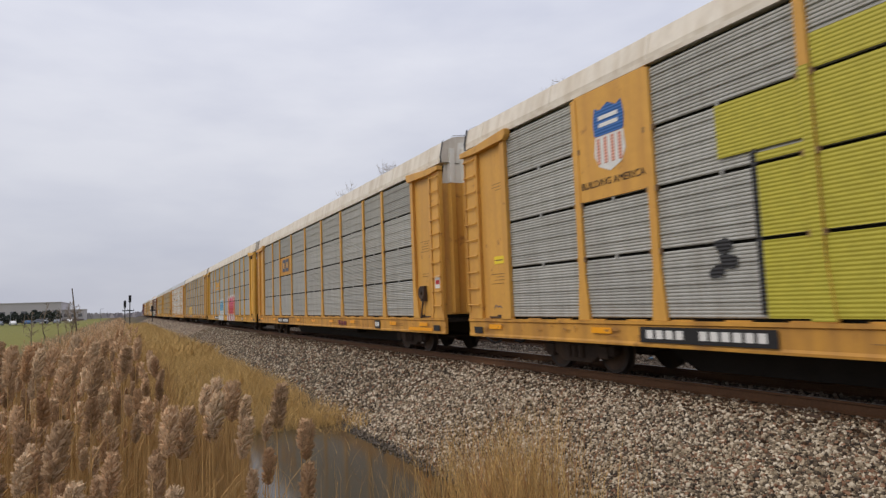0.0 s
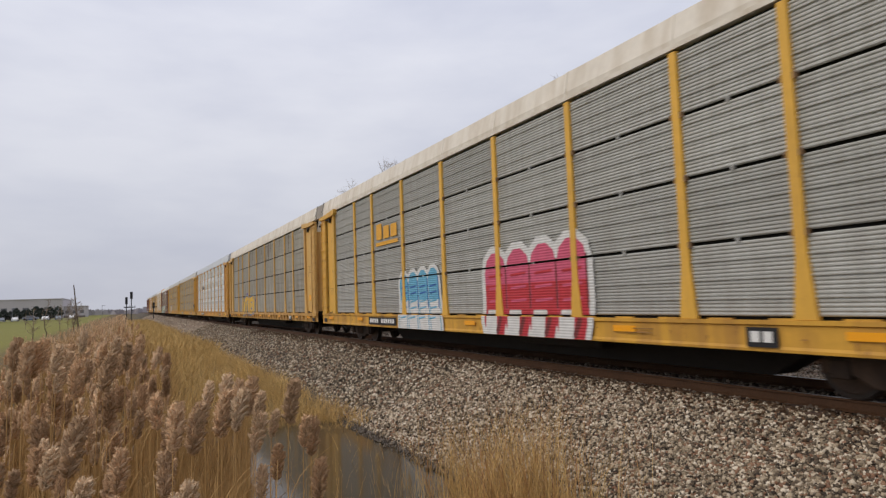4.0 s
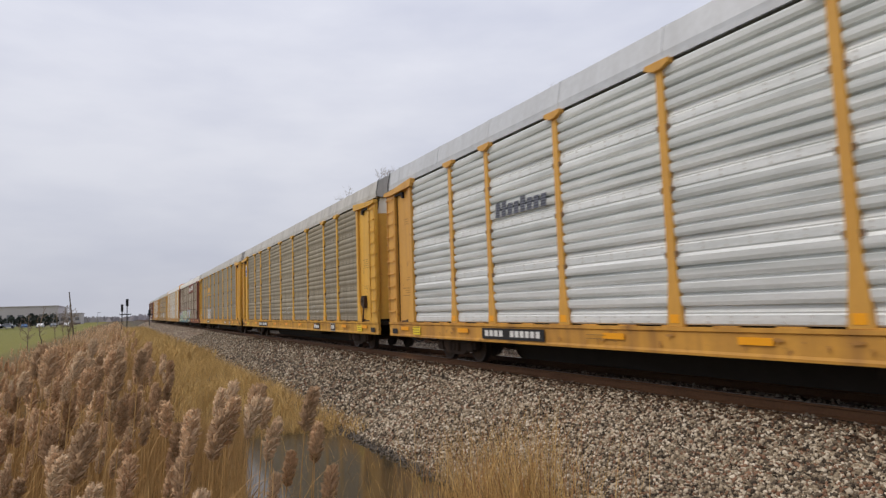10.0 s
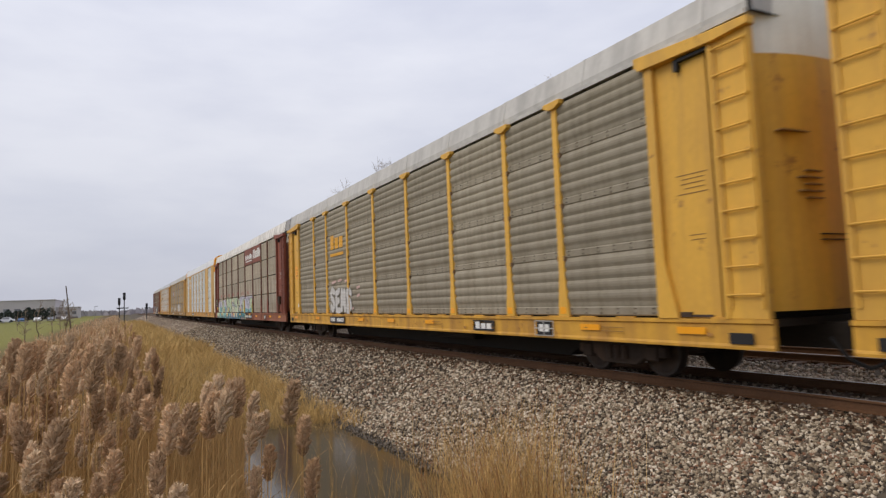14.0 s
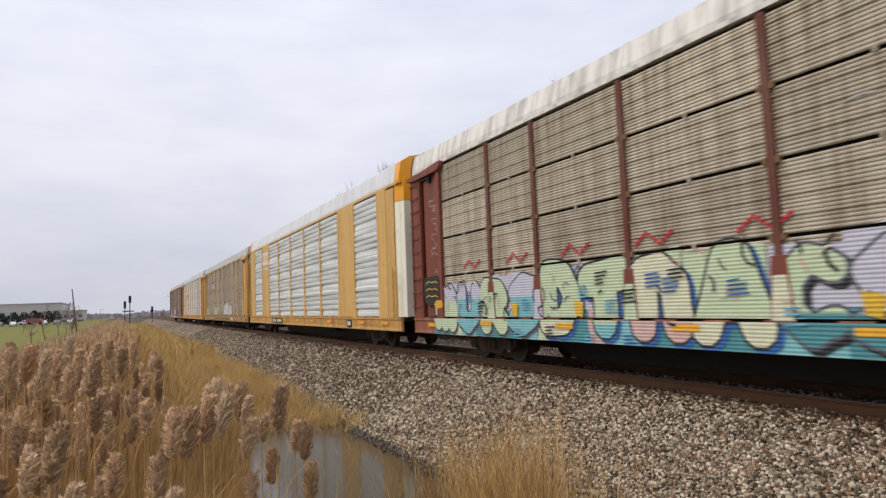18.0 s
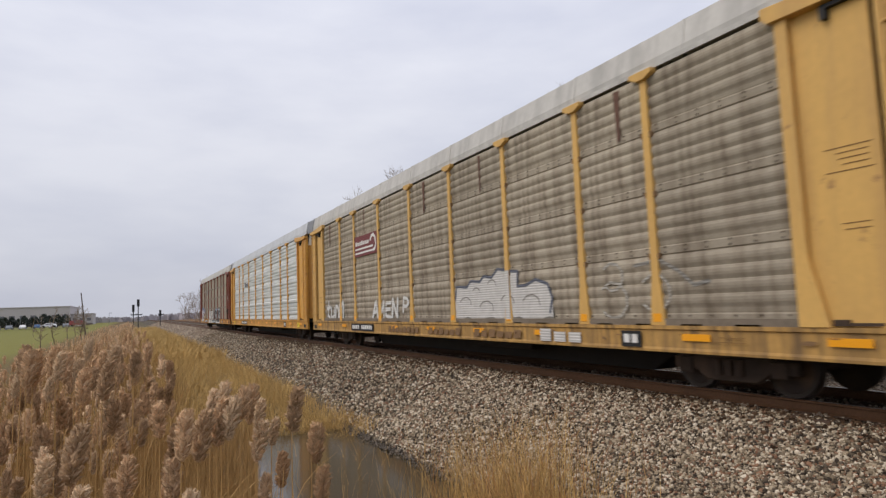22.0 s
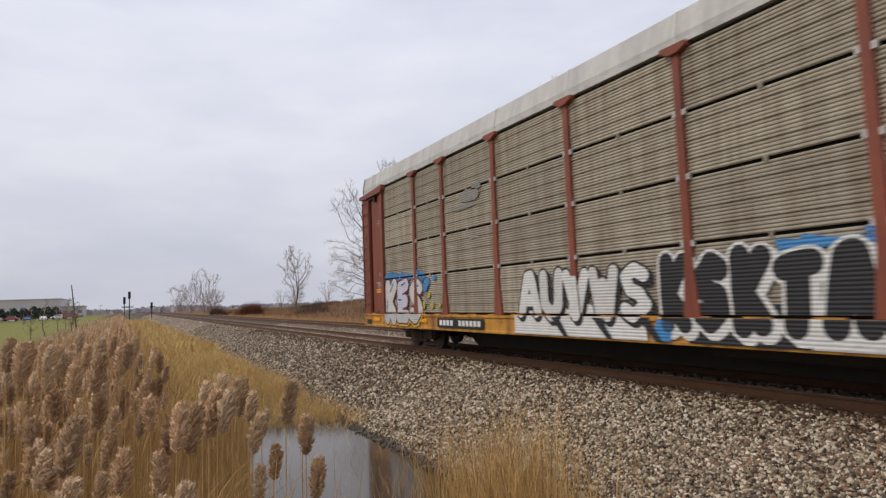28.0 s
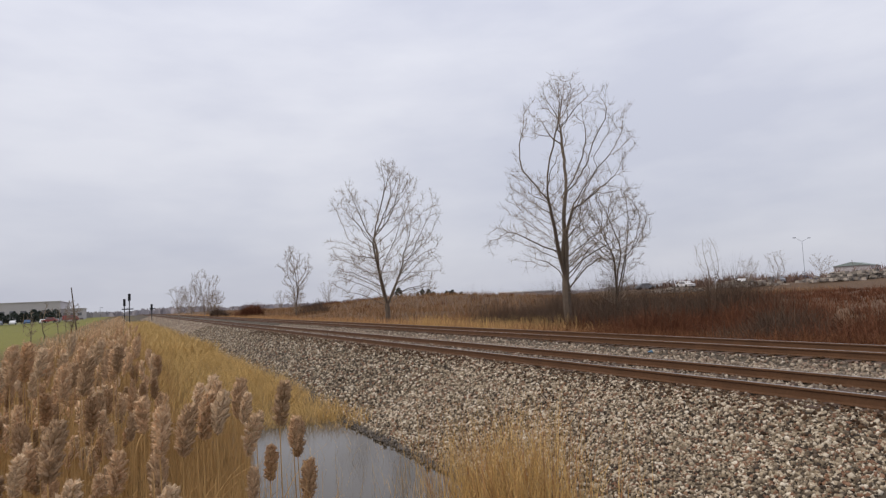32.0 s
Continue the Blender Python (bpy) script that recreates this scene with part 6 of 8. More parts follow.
spray.poly([(-0.6, 0.72), (-1.0, 0.7), (-1.1, 1.0), (-0.75, 1.08)], PAINT["azure"], 0.002)
spray.done(c11, "white sprayed letters with black shading")
spray = Spray()
for y in (-1.4, -2.4, -3.4, -4.4, -5.4):
    spray.poly([(y, 0.70), (y - 1.0, 0.70), (y - 1.1, 1.3), (y + 0.1, 1.3)], PAINT["white" if y < -3 else "black"], 0.0)
for i in range(14):
    y = rnd.uniform(-6.2, -3.0)
    spray.line([(y, 2.1 + rnd.uniform(-0.1, 0.12)), (y - 0.3, 2.1)], 0.12, PAINT["azure"], 0.0)
spray.word("KSKTARKE", -0.75, -6.4, 0.78, 2.16, [PAINT["black"]], PAINT["white"], 0.48, 113, shade=PAINT["white"], rim=0.05)
spray.done(c11, "black sprayed letters with a white edge")
g = Geo().prism([(1.28, 1.1), (1.62, 1.1), (1.54, 1.9), (1.36, 1.9)], "x", -0.087, -0.079)
decal(c11, "sprayed_post_foot", g, PAINT["white"], "white paint over the foot of a post")
g = Geo()
for y, z, w, h in ((5.6, 4.2, 0.5, 0.16), (5.9, 3.95, 0.7, 0.07), (5.2, 4.4, 0.25, 0.1)):
    blob(g, y, z, w, h, PX, 0, rnd, 12, 3, 0.15)
decal(c11, "buffed_mark", g, PAINT["smoke"], "worn dark patch")
g = Geo()
plate_bars(g, -12.7, -12.15, 2.85, 3.25, -0.03, [(0.1, 0.9, 3)], 1, 0)
g.box(-0.029, -0.022, -12.74, -12.11, 2.81, 3.29)
decal(c11, "white_stencil", g, [WHITE, YELLOWS["red"]], "white boxed stencil")
g = Geo().box(-0.03, -0.022, -12.75, -12.1, 2.55, 2.60)
decal(c11, "yellow_strip", g, LEMON, "yellow strip on the red plate")
g = Geo()
small_print(g, 12.0, 2.2, 0.5, 3, -0.026, pitch=0.06)
decal(c11, "stencilled_note", g, PAINT["chalk"], "small pale stencilled note on the red plate")
g = Geo().box(-0.03, -0.022, 11.98, 12.5, 1.92, 1.97).box(-0.03, -0.022, 11.98, 12.5, 1.84, 1.89)
decal(c11, "amber_strip", g, SAFETY, "two thin amber strips on the red plate")


# ---- plants ----
PLUME = material("reed_plume_fluff", (0.55, 0.375, 0.23), 0.95, vary=0.22, scale=14, fine=90, bump=0.5, island=0.22, piece=0.22, spec=0.1)
PLUME_PALE = material("pale_dry_reed_plume", (0.65, 0.475, 0.31), 0.95, vary=0.22, scale=14, fine=90, bump=0.5, island=0.22, piece=0.15, spec=0.1)
PLUME_DARK = material("damp_reed_plume", (0.46, 0.295, 0.17), 0.95, vary=0.22, scale=14, fine=90, bump=0.5, island=0.22, piece=0.2, spec=0.1)
STRAW = material("dry_reed_straw", (0.42, 0.26, 0.105), 0.8, vary=0.15, scale=5, fine=20, bump=0.0, island=0.3, piece=0.12, spec=0.2)
DRYGRASS = material("dry_golden_grass", (0.58, 0.385, 0.155), 0.85, vary=0.15, scale=2, fine=15, bump=0.0, island=0.35, spec=0.15)
OLIVEGRASS = material("olive_yellow_grass", (0.54, 0.365, 0.145), 0.85, vary=0.2, scale=0.6, fine=6, bump=0.0, island=0.3, spec=0.15)
BARK = material("grey_brown_bark", (0.125, 0.095, 0.07), 0.9, vary=0.2, scale=4, fine=25, bump=0.4)
TWIG = material("tan_bare_twig", (0.23, 0.175, 0.125), 0.9, vary=0.15, scale=3, fine=12, bump=0.0)
# Distance haze is put into this paler, greyer twig colour.
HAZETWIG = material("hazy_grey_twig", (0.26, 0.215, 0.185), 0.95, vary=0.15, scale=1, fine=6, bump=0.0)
BRUSH = material("russet_brush_twig", (0.135, 0.058, 0.032), 0.95, vary=0.25, scale=0.5, fine=5, bump=0.0, island=0.4, spec=0.1)
# Brush colour paled so that the far scrub looks hazed by distance.
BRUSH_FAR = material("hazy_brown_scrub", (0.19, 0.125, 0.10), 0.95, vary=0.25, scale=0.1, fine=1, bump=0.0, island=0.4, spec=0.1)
BRUSH_GREY = material("grey_brown_brush_twig", (0.105, 0.072, 0.052), 0.95, vary=0.25, scale=0.5, fine=5, bump=0.0, island=0.4, spec=0.1)
BANKGRASS = material("brown_tan_bank_grass", (0.25, 0.145, 0.075), 0.9, vary=0.25, scale=0.15, fine=2, bump=0.0, island=0.4, spec=0.1)
FOXGRASS = material("fox_tan_dry_grass", (0.42, 0.245, 0.112), 0.85, vary=0.15, scale=2, fine=15, bump=0.0, island=0.35, spec=0.15)
RUSSETGRASS = material("russet_grass_stalk", (0.36, 0.19, 0.085), 0.9, vary=0.2, scale=2, fine=15, bump=0.0, island=0.35, spec=0.1)
BRUSHGRASS = material("rust_brown_grass", (0.20, 0.095, 0.045), 0.9, vary=0.2, scale=2, fine=15, bump=0.0, island=0.4, spec=0.1)
EVERGREEN = material("dark_evergreen", (0.04, 0.05, 0.042), 0.9, vary=0.3, scale=0.8, fine=6, bump=0.0, island=0.4)


def mesh_from(name, v, quads, mats, slots=None, smooth=False):
    """A mesh of quads from arrays of vertices (n, 3) and indices (m, 4)."""
    me = bpy.data.meshes.new(name)
    v, quads = np.asarray(v, np.float32), np.asarray(quads, np.int32)
    me.vertices.add(len(v))
    me.vertices.foreach_set("co", v.ravel())
    me.loops.add(quads.size)
    me.loops.foreach_set("vertex_index", quads.ravel())
    me.polygons.add(len(quads))
    me.polygons.foreach_set("loop_start", np.arange(0, quads.size, 4, dtype=np.int32))
    for m in mats if isinstance(mats, (list, tuple)) else [mats]:
        me.materials.append(m)
    if slots is not None:
        me.polygons.foreach_set("material_index", np.asarray(slots, np.int32))
    if smooth:
        me.polygons.foreach_set("use_smooth", np.ones(len(quads), bool))
    me.update(calc_edges=True)
    return me


def plume_arrays(rng, branches, length, hairs, rings=5, sides=5, thick=1.0):
    """A feathery seed head: soft lumpy branchlets that rise round an axis and blow to one side, fringed with hairs. Base at the origin, tip up."""
    vs, qs, k = [], [], 0
    wind = rng.uniform(0.05, 0.36)

    def axis(t):
        return np.array((0.20 * wind * 2 * t ** 2 * length, 0, t * length * 0.86))

    ring = np.arange(sides) * 2 * np.pi / sides
    for b in range(branches):
        t = 0.03 + 0.93 * (b + rng.uniform(0, 0.9)) / branches
        a = 2.4 * b + rng.uniform(-0.5, 0.5)
        out = np.array((math.cos(a), math.sin(a), 0))
        d = out * rng.uniform(0.55, 1.05) * (1.05 - 0.45 * t) + (0.45 * wind, 0, 0.85)
        d /= np.linalg.norm(d)
        ln = length * (0.09 + 0.19 * math.sin(math.pi * min(1, 0.16 + 0.70 * (1 - t)))) * rng.uniform(0.7, 1.2)
        fat = ln * rng.uniform(0.14, 0.21)
        u = np.cross(d, (0.3, 0.9, 0.2))
        u /= np.linalg.norm(u)
        w = np.cross(d, u)
        root = axis(t)
        sag = np.array((0.22 * wind, 0, -0.16)) * ln
        rows = []
        for i in range(rings):
            f = i / (rings - 1)
            r = fat * math.sin(math.pi * (0.12 + 0.84 * f)) ** 0.8
            c = root + d * ln * f + sag * f * f
            rows.append(c + r * (1 + rng.normal(0, 0.25, sides))[:, None] * (np.cos(ring)[:, None] * u + np.sin(ring)[:, None] * w))
        vs.append(np.concatenate(rows))
        qs.append(np.array([(k + i * sides + j, k + i * sides + (j + 1) % sides, k + (i + 1) * sides + (j + 1) % sides, k + (i + 1) * sides + j) for i in range(rings - 1) for j in range(sides)]))
        k += rings * sides
        if hairs:
            f = rng.uniform(0.05, 1.0, hairs)
            g = rng.uniform(0, 2 * np.pi, hairs)
            r = fat * np.sin(np.pi * (0.12 + 0.84 * f)) ** 0.8
            side = np.cos(g)[:, None] * u + np.sin(g)[:, None] * w
            p = root + d * (ln * f)[:, None] + sag * (f * f)[:, None] + side * (0.75 * r)[:, None]
            h = side * rng.uniform(0.5, 1.0, hairs)[:, None] + d * rng.uniform(0.0, 0.6, hairs)[:, None] + rng.normal(0, 0.75, (hairs, 3)) + (0.3 * wind, 0, 0)
            h /= np.linalg.norm(h, axis=1, keepdims=True)
            e = np.cross(h, rng.normal(size=(hairs, 3)))
            e /= np.linalg.norm(e, axis=1, keepdims=True)
            hl = length * rng.uniform(0.025, 0.06, hairs)[:, None]
            hw = length * thick * rng.uniform(0.003, 0.006, hairs)[:, None]
            vs.append(np.stack([p, p + h * hl * 0.5 + e * hw, p + h * hl, p + h * hl * 0.5 - e * hw], 1).reshape(-1, 3))
            qs.append(k + np.arange(hairs * 4).reshape(-1, 4))
            k += hairs * 4
    return np.concatenate(vs), np.concatenate(qs)


def blade_arrays(rng, base, height, width, lean, bend, segs=3):
    """Curved tapering blades: base (n, 3), height, width, lean direction (n,) and bend (n,)."""
    n = len(base)
    dx, dy = np.cos(lean), np.sin(lean)
    rows = []
    face = rng.uniform(0, np.pi, n)
    sx, sy = np.cos(face), np.sin(face)
    for i in range(segs + 1):
        t = i / segs
        w = width * (1 - 0.85 * t) / 2
        c = base + np.stack([dx * bend * t * t * height, dy * bend * t * t * height, height * t * (1 - 0.35 * np.minimum(bend, 1.2) * t)], 1)
        s = np.stack([sx * w, sy * w, 0 * w], 1)
        rows += [c - s, c + s]
    v = np.stack(rows, 1)
    k = np.arange(n)[:, None] * (2 * (segs + 1))
    q = np.concatenate([np.stack([k[:, 0] + 2 * i, k[:, 0] + 2 * i + 1, k[:, 0] + 2 * i + 3, k[:, 0] + 2 * i + 2], 1) for i in range(segs)])
    return v.reshape(-1, 3), q


def heights(x, y):
    return np.array([ground_z(a, b) for a, b in zip(x, y)])


reed_rng = np.random.default_rng(5)
PLUME_MESHES = []
for i in range(7):
    v, q = plume_arrays(reed_rng, 120 + 8 * (i % 3), 0.27 * (0.80 + 0.06 * i), 36, 4, 4, 1.0)
    PLUME_MESHES.append(mesh_from("plume", v, q, PLUME_DARK if i in (2, 5) else (PLUME_PALE if i in (0, 3) else PLUME), smooth=True))
LEAF_MESHES = []
for i in range(4):
    n = 5
    z = reed_rng.uniform(0.4, 1.5, n)
    base = np.stack([0 * z, 0 * z, z], 1)
    v, q = blade_arrays(reed_rng, base, reed_rng.uniform(0.3, 0.5, n), np.full(n, 0.010), reed_rng.uniform(-0.9, 0.9, n), reed_rng.uniform(0.6, 1.1, n), 4)
    LEAF_MESHES.append(mesh_from("foliage", v, q, STRAW))
STEM_MESH = Geo().tube((0, 0, 0), (0, 0, 1.0), 0.0055, 0.003, sides=5).mesh("stem", STRAW)

reeds = []


def make_reed(x, y, top, scale, variant, nod):
    """A single tall reed: stem, leaf blades and a plumed head; it pivots at its root."""
    z = ground_z(x, y) - 0.03
    tall = max(0.6, top - z - 0.22 * scale)
    reed = empty("reed", "tall dry tan reed with a fluffy seed plume" if variant not in (2, 5) else "tall reed with a dark drooping seed plume", "reed", "reeds in the ditch")
    stem = part("stem", STEM_MESH, None, reed)
    stem.scale = (1, 1, tall)
    part("foliage", LEAF_MESHES[variant % 4], None, reed, at=pose(0, 0, tall - 2.0, 0, 0, nod * 40))
    head = part("plume", PLUME_MESHES[variant], None, reed, at=pose(0, 0, tall - 0.02, 0, 2 + 5 * abs(nod), nod * 120))
    head.scale = (scale, scale, scale)
    reed.location = (x, y, z)
    reeds.append((reed, x, y, z))


rr = random.Random(11)
spots = []
tries = 0
while len(spots) < 165 and tries < 9000:
    tries += 1
    y = 2.9 + 9.5 * rr.random() ** 1.25
    x = rr.uniform(-3.0, 0.35 + 0.05 * y)
    if x < -0.16 * y - 0.5 or x / y > (0.08 if y < 5 else 0.05):
        continue
    if all((x - a) ** 2 + (y - b) ** 2 > 0.04 for a, b in spots):
        spots.append((x, y))
for x, y in spots:
    d = math.hypot(x, y)
    top = rr.uniform(0.25, 0.98) - (0.10 if y < 4 else 0) + (0.01 if x > -0.6 else -0.02) * min(8, y - 3)
    make_reed(x, y, top, rr.uniform(0.85, 1.2), rr.randrange(7), rr.uniform(-1, 1))
# the few that stand apart over the water
for side, fall, y, v in ((0.105, 0.100, 4.3, 0), (0.121, 0.101, 4.5, 3), (0.141, 0.103, 4.2, 1), (0.169, 0.121, 4.4, 0), (0.155, 0.112, 4.7, 4), (0.130, 0.125, 4.0, 3), (0.220, 0.128, 4.1, 6), (0.246, 0.168, 4.3, 1), (0.254, 0.185, 4.5, 5), (0.262, 0.251, 4.2, 5), (0.202, 0.210, 4.4, 2), (0.190, 0.150, 4.6, 0), (0.169, 0.163, 4.2, 3), (0.112, 0.135, 4.1, 6), (0.060, 0.142, 3.9, 4), (0.082, 0.152, 4.0, 6), (0.178, 0.235, 4.0, 1), (-0.110, 0.167, 3.3, 0), (-0.080, 0.156, 3.5, 6), (-0.071, 0.223, 3.1, 3), (-0.002, 0.054, 6.2, 4), (-0.053, 0.062, 6.0, 1), (-0.099, 0.066, 5.6, 0), (-0.073, 0.053, 6.8, 3), (-0.135, 0.035, 6.0, 4), (-0.125, 0.042, 5.6, 4), (-0.102, 0.038, 6.8, 4), (-0.091, 0.036, 5.4, 0), (-0.061, 0.027, 8.2, 3)):
    make_reed(side * y, y, 1.55 - fall * y, rr.uniform(0.9, 1.1), v, rr.uniform(-0.5, 0.5))
# the tallest, along the outer edge of the bed
for side, fall, y, v in ((-0.046, 0.041, 6.1, 1), (-0.114, 0.044, 5.8, 5), (-0.079, 0.051, 6.8, 6), (-0.029, 0.038, 7.0, 3), (-0.018, 0.031, 7.3, 1), (-0.001, 0.041, 6.0, 1), (0.016, 0.038, 8.1, 4), (-0.138, 0.060, 6.5, 0), (-0.105, 0.072, 7.4, 0), (-0.066, 0.070, 5.7, 4), (-0.039, 0.068, 5.3, 6)):
    make_reed(side * y, y, 1.55 - fall * y, rr.uniform(0.95, 1.15), v, rr.uniform(-0.5, 0.5))


def reed_bed(name, count, y0, y1, power, tufts, seed, label):
    """Reeds too many to count: stems and plumes in one mesh."""
    rng = np.random.default_rng(seed)
    y = y0 + (y1 - y0) * rng.uniform(0, 1, count) ** power
    x = rng.uniform(-3.8, 0.35, count) - np.clip(0.004 * (y - 12), 0, 0.5) + 0.25 * np.sin(y * 0.7)
    z = heights(x, y)
    top = rng.uniform(0.05, 0.92, count) + np.clip(0.008 * (y - 10), -0.1, 0.2) * (x > -0.9) - 0.34 * np.clip((-0.6 - x) / 1.4, 0, 1) * np.clip((y - 7) / 7, 0, 1)
    vs, qs, ms, k = [], [], [], 0
    heads = [plume_arrays(rng, tufts[0], 0.31, tufts[1], 4, 4, tufts[2]) for _ in range(6)]
    for i in range(count):
        v, q = heads[i % 6]
        s = rng.uniform(0.75, 1.25)
        a = rng.uniform(-1.2, 1.2)
        c, sn = math.cos(a), math.sin(a)
        v = v * s
        v = np.stack([v[:, 0] * c - v[:, 1] * sn, v[:, 0] * sn + v[:, 1] * c, v[:, 2]], 1) + (x[i], y[i], top[i] - 0.30 * s)
        vs.append(v)
        qs.append(q + k)
        ms.append(np.full(len(q), rng.choice([0, 1, 3], p=[0.5, 0.34, 0.16])))
        k += len(v)
    stem_v, stem_q = blade_arrays(rng, np.stack([x, y, z], 1), top - z - 0.2, np.full(count, 0.014), rng.uniform(-0.5, 0.5, count), np.full(count, 0.02), 1)
    vs.append(stem_v)
    qs.append(stem_q + k)
    ms.append(np.full(len(stem_q), 2))
    me = mesh_from(name, np.concatenate(vs), np.concatenate(qs), [PLUME, PLUME_DARK, STRAW, PLUME_PALE], np.concatenate(ms), True)
    return tagged(new(name, me), label, "reeds", kind="stuff")


reed_bed("reed_bed", 400, 8.5, 30, 1.3, (34, 8, 1.8), 21, "dense bed of dry brown plumed reeds")
reed_bed("distant_reed_bed", 1300, 28, 130, 1.4, (7, 4, 3.5), 22, "reeds running on along the ditch")


def grass(name, count, place, h0, h1, w, mat, seed, label, bend=(0.1, 0.6), segs=3, wind=0.0, spread=3.14, skew=1.0):
    rng = np.random.default_rng(seed)
    x, y = place(rng, count)
    base = np.stack([x, y, heights(x, y) - 0.02], 1)
    v, q = blade_arrays(rng, base, h0 + (h1 - h0) * rng.uniform(0, 1, len(x)) ** skew, rng.uniform(0.6, 1.3, len(x)) * w, wind + rng.uniform(-spread, spread, len(x)), rng.uniform(*bend, len(x)), segs)
    return tagged(new(name, mesh_from(name, v, q, mat)), label, "grass", kind="stuff")


def patch(x0, x1, y0, y1, power=1.0, wave=0.0):
    def place(rng, n):
        y = y0 + (y1 - y0) * rng.uniform(0, 1, n) ** power
        return rng.uniform(x0, x1, n) + wave * np.sin(y * 0.9) * rng.uniform(0, 1, n), y
    return place


def clump(cx, cy, rx, ry):
    def place(rng, n):
        return cx + rx * rng.normal(0, 0.5, n), cy + ry * rng.normal(0, 0.5, n)
    return place


grass("reed_undergrowth", 9000, patch(-3.2, 0.9, 2.6, 14, 1.2), 0.7, 1.5, 0.012, STRAW, 31, "tangle of dry straw stems under the reeds", (0.02, 0.22), wind=0.3)
grass("reed_undergrowth", 7000, patch(-4.0, 1.4, 12, 60, 1.4), 0.7, 1.6, 0.022, STRAW, 32, "tangle of dry straw stems further along", (0.1, 0.6), 2)
def left_shore(rng, n):
    y = 4.5 + 11.0 * rng.uniform(0, 1, n)
    return 0.3 + (0.165 * y - 0.25) * rng.uniform(0, 1, n) ** 0.8, y


grass("reed_undergrowth", 5200, left_shore, 0.6, 1.35, 0.012, STRAW, 30, "dry straw standing in the shallow water", (0.02, 0.3), wind=0.3)
grass("water_stems", 160, clump(3.4, 10.5, 2.2, 3.6), 0.3, 0.9, 0.008, DRYGRASS, 47, "single dry stems standing in the pond", (0.02, 0.5), 3)
grass("ditch_grass", 18000, patch(0.6, 4.7, 15.5, 45, 1.5, 0.3), 0.35, 0.85, 0.013, OLIVEGRASS, 33, "yellow-olive grass in the ditch", (0.2, 0.8), 2)
grass("ditch_grass", 11000, patch(0.4, 5.2, 40, 170, 1.5, 0.3), 0.5, 1.0, 0.05, OLIVEGRASS, 34, "yellow-olive grass further along the ditch", (0.2, 0.8), 2)
grass("toe_grass", 3500, patch(4.1, 5.2, 14.5, 40, 1.4, 0.2), 0.2, 0.6, 0.013, DRYGRASS, 35, "dry grass along the foot of the ballast", (0.3, 1.0), 2)
grass("tall_grass_clump", 2800, clump(4.5, 7.4, 0.9, 1.5), 0.3, 1.85, 0.009, DRYGRASS, 36, "clump of tall golden grass at the ballast foot", (0.05, 0.5), 3, skew=1.7)
grass("russet_seed_heads", 130, clump(4.55, 7.2, 1.0, 1.4), 1.1, 1.85, 0.014, RUSSETGRASS, 45, "russet grass stalks with seed heads", (0.05, 0.35), 3)
grass("tall_grass_clump", 1200, clump(3.6, 6.3, 1.2, 1.0), 0.35, 0.8, 0.007, DRYGRASS, 37, "thin golden grass at the pond edge", (0.1, 0.5), 3)
grass("far_side_grass", 14000, patch(17.2, 24, 25, 230, 1.5, 0.5), 0.4, 0.95, 0.05, FOXGRASS, 38, "pale dry grass beyond the far track", (0.1, 0.6), 2)


def brush(name, count, place, h0, h1, spread, mat, seed, label, twigs=26, w=0.03):
    """Leafless thicket: fans of thin twigs."""
    rng = np.random.default_rng(seed)
    x, y = place(rng, count)
    x, y = np.repeat(x, twigs) + rng.normal(0, 0.3, count * twigs), np.repeat(y, twigs) + rng.normal(0, 0.3, count * twigs)
    h = np.repeat(rng.uniform(h0, h1, count), twigs) * rng.uniform(0.45, 1.0, count * twigs)
    # rounded clumps with lower ground between them
    h *= np.repeat([0.95 + 0.75 * noise.noise((a * 0.28, b * 0.28, 4.0)) for a, b in zip(x[::twigs], y[::twigs])], twigs)
    base = np.stack([x, y, np.repeat(heights(x[::twigs], y[::twigs]), twigs) - 0.05], 1)
    v, q = blade_arrays(rng, base, h, rng.uniform(0.5, 1.4, len(x)) * w, rng.uniform(-3.14, 3.14, len(x)), rng.uniform(0.05, spread, len(x)), 2)
    return tagged(new(name, mesh_from(name, v, q, mat)), label, "brush", kind="stuff")


brush("brush_thicket", 750, patch(18.6, 27, -8, 29.5, 1.0), 0.7, 1.6, 1.3, BRUSH, 41, "leafless russet brush beyond the tracks", 60, 0.02)
brush("brush_thicket", 520, patch(22.5, 33, 22, 41, 1.0), 1.4, 3.4, 0.9, BRUSH_GREY, 42, "taller grey-brown brush round the trees", 44, 0.016)
brush("brush_thicket", 700, patch(118, 185, 30, 130, 1.0), 1.4, 3.4, 0.8, BRUSH_FAR, 46, "brown scrub paled for haze behind the scrapyard", 16, 0.28)
brush("brush_thicket", 110, patch(36, 70, 90, 260, 1.3), 0.5, 1.3, 0.8, BRUSH, 43, "brush on the rough ground further off", 16, 0.10)
brush("brush_thicket", 1700, patch(26, 80, -10, 52, 1.0), 0.3, 0.95, 1.3, BRUSH, 44, "brush on the rise behind", 26, 0.05)


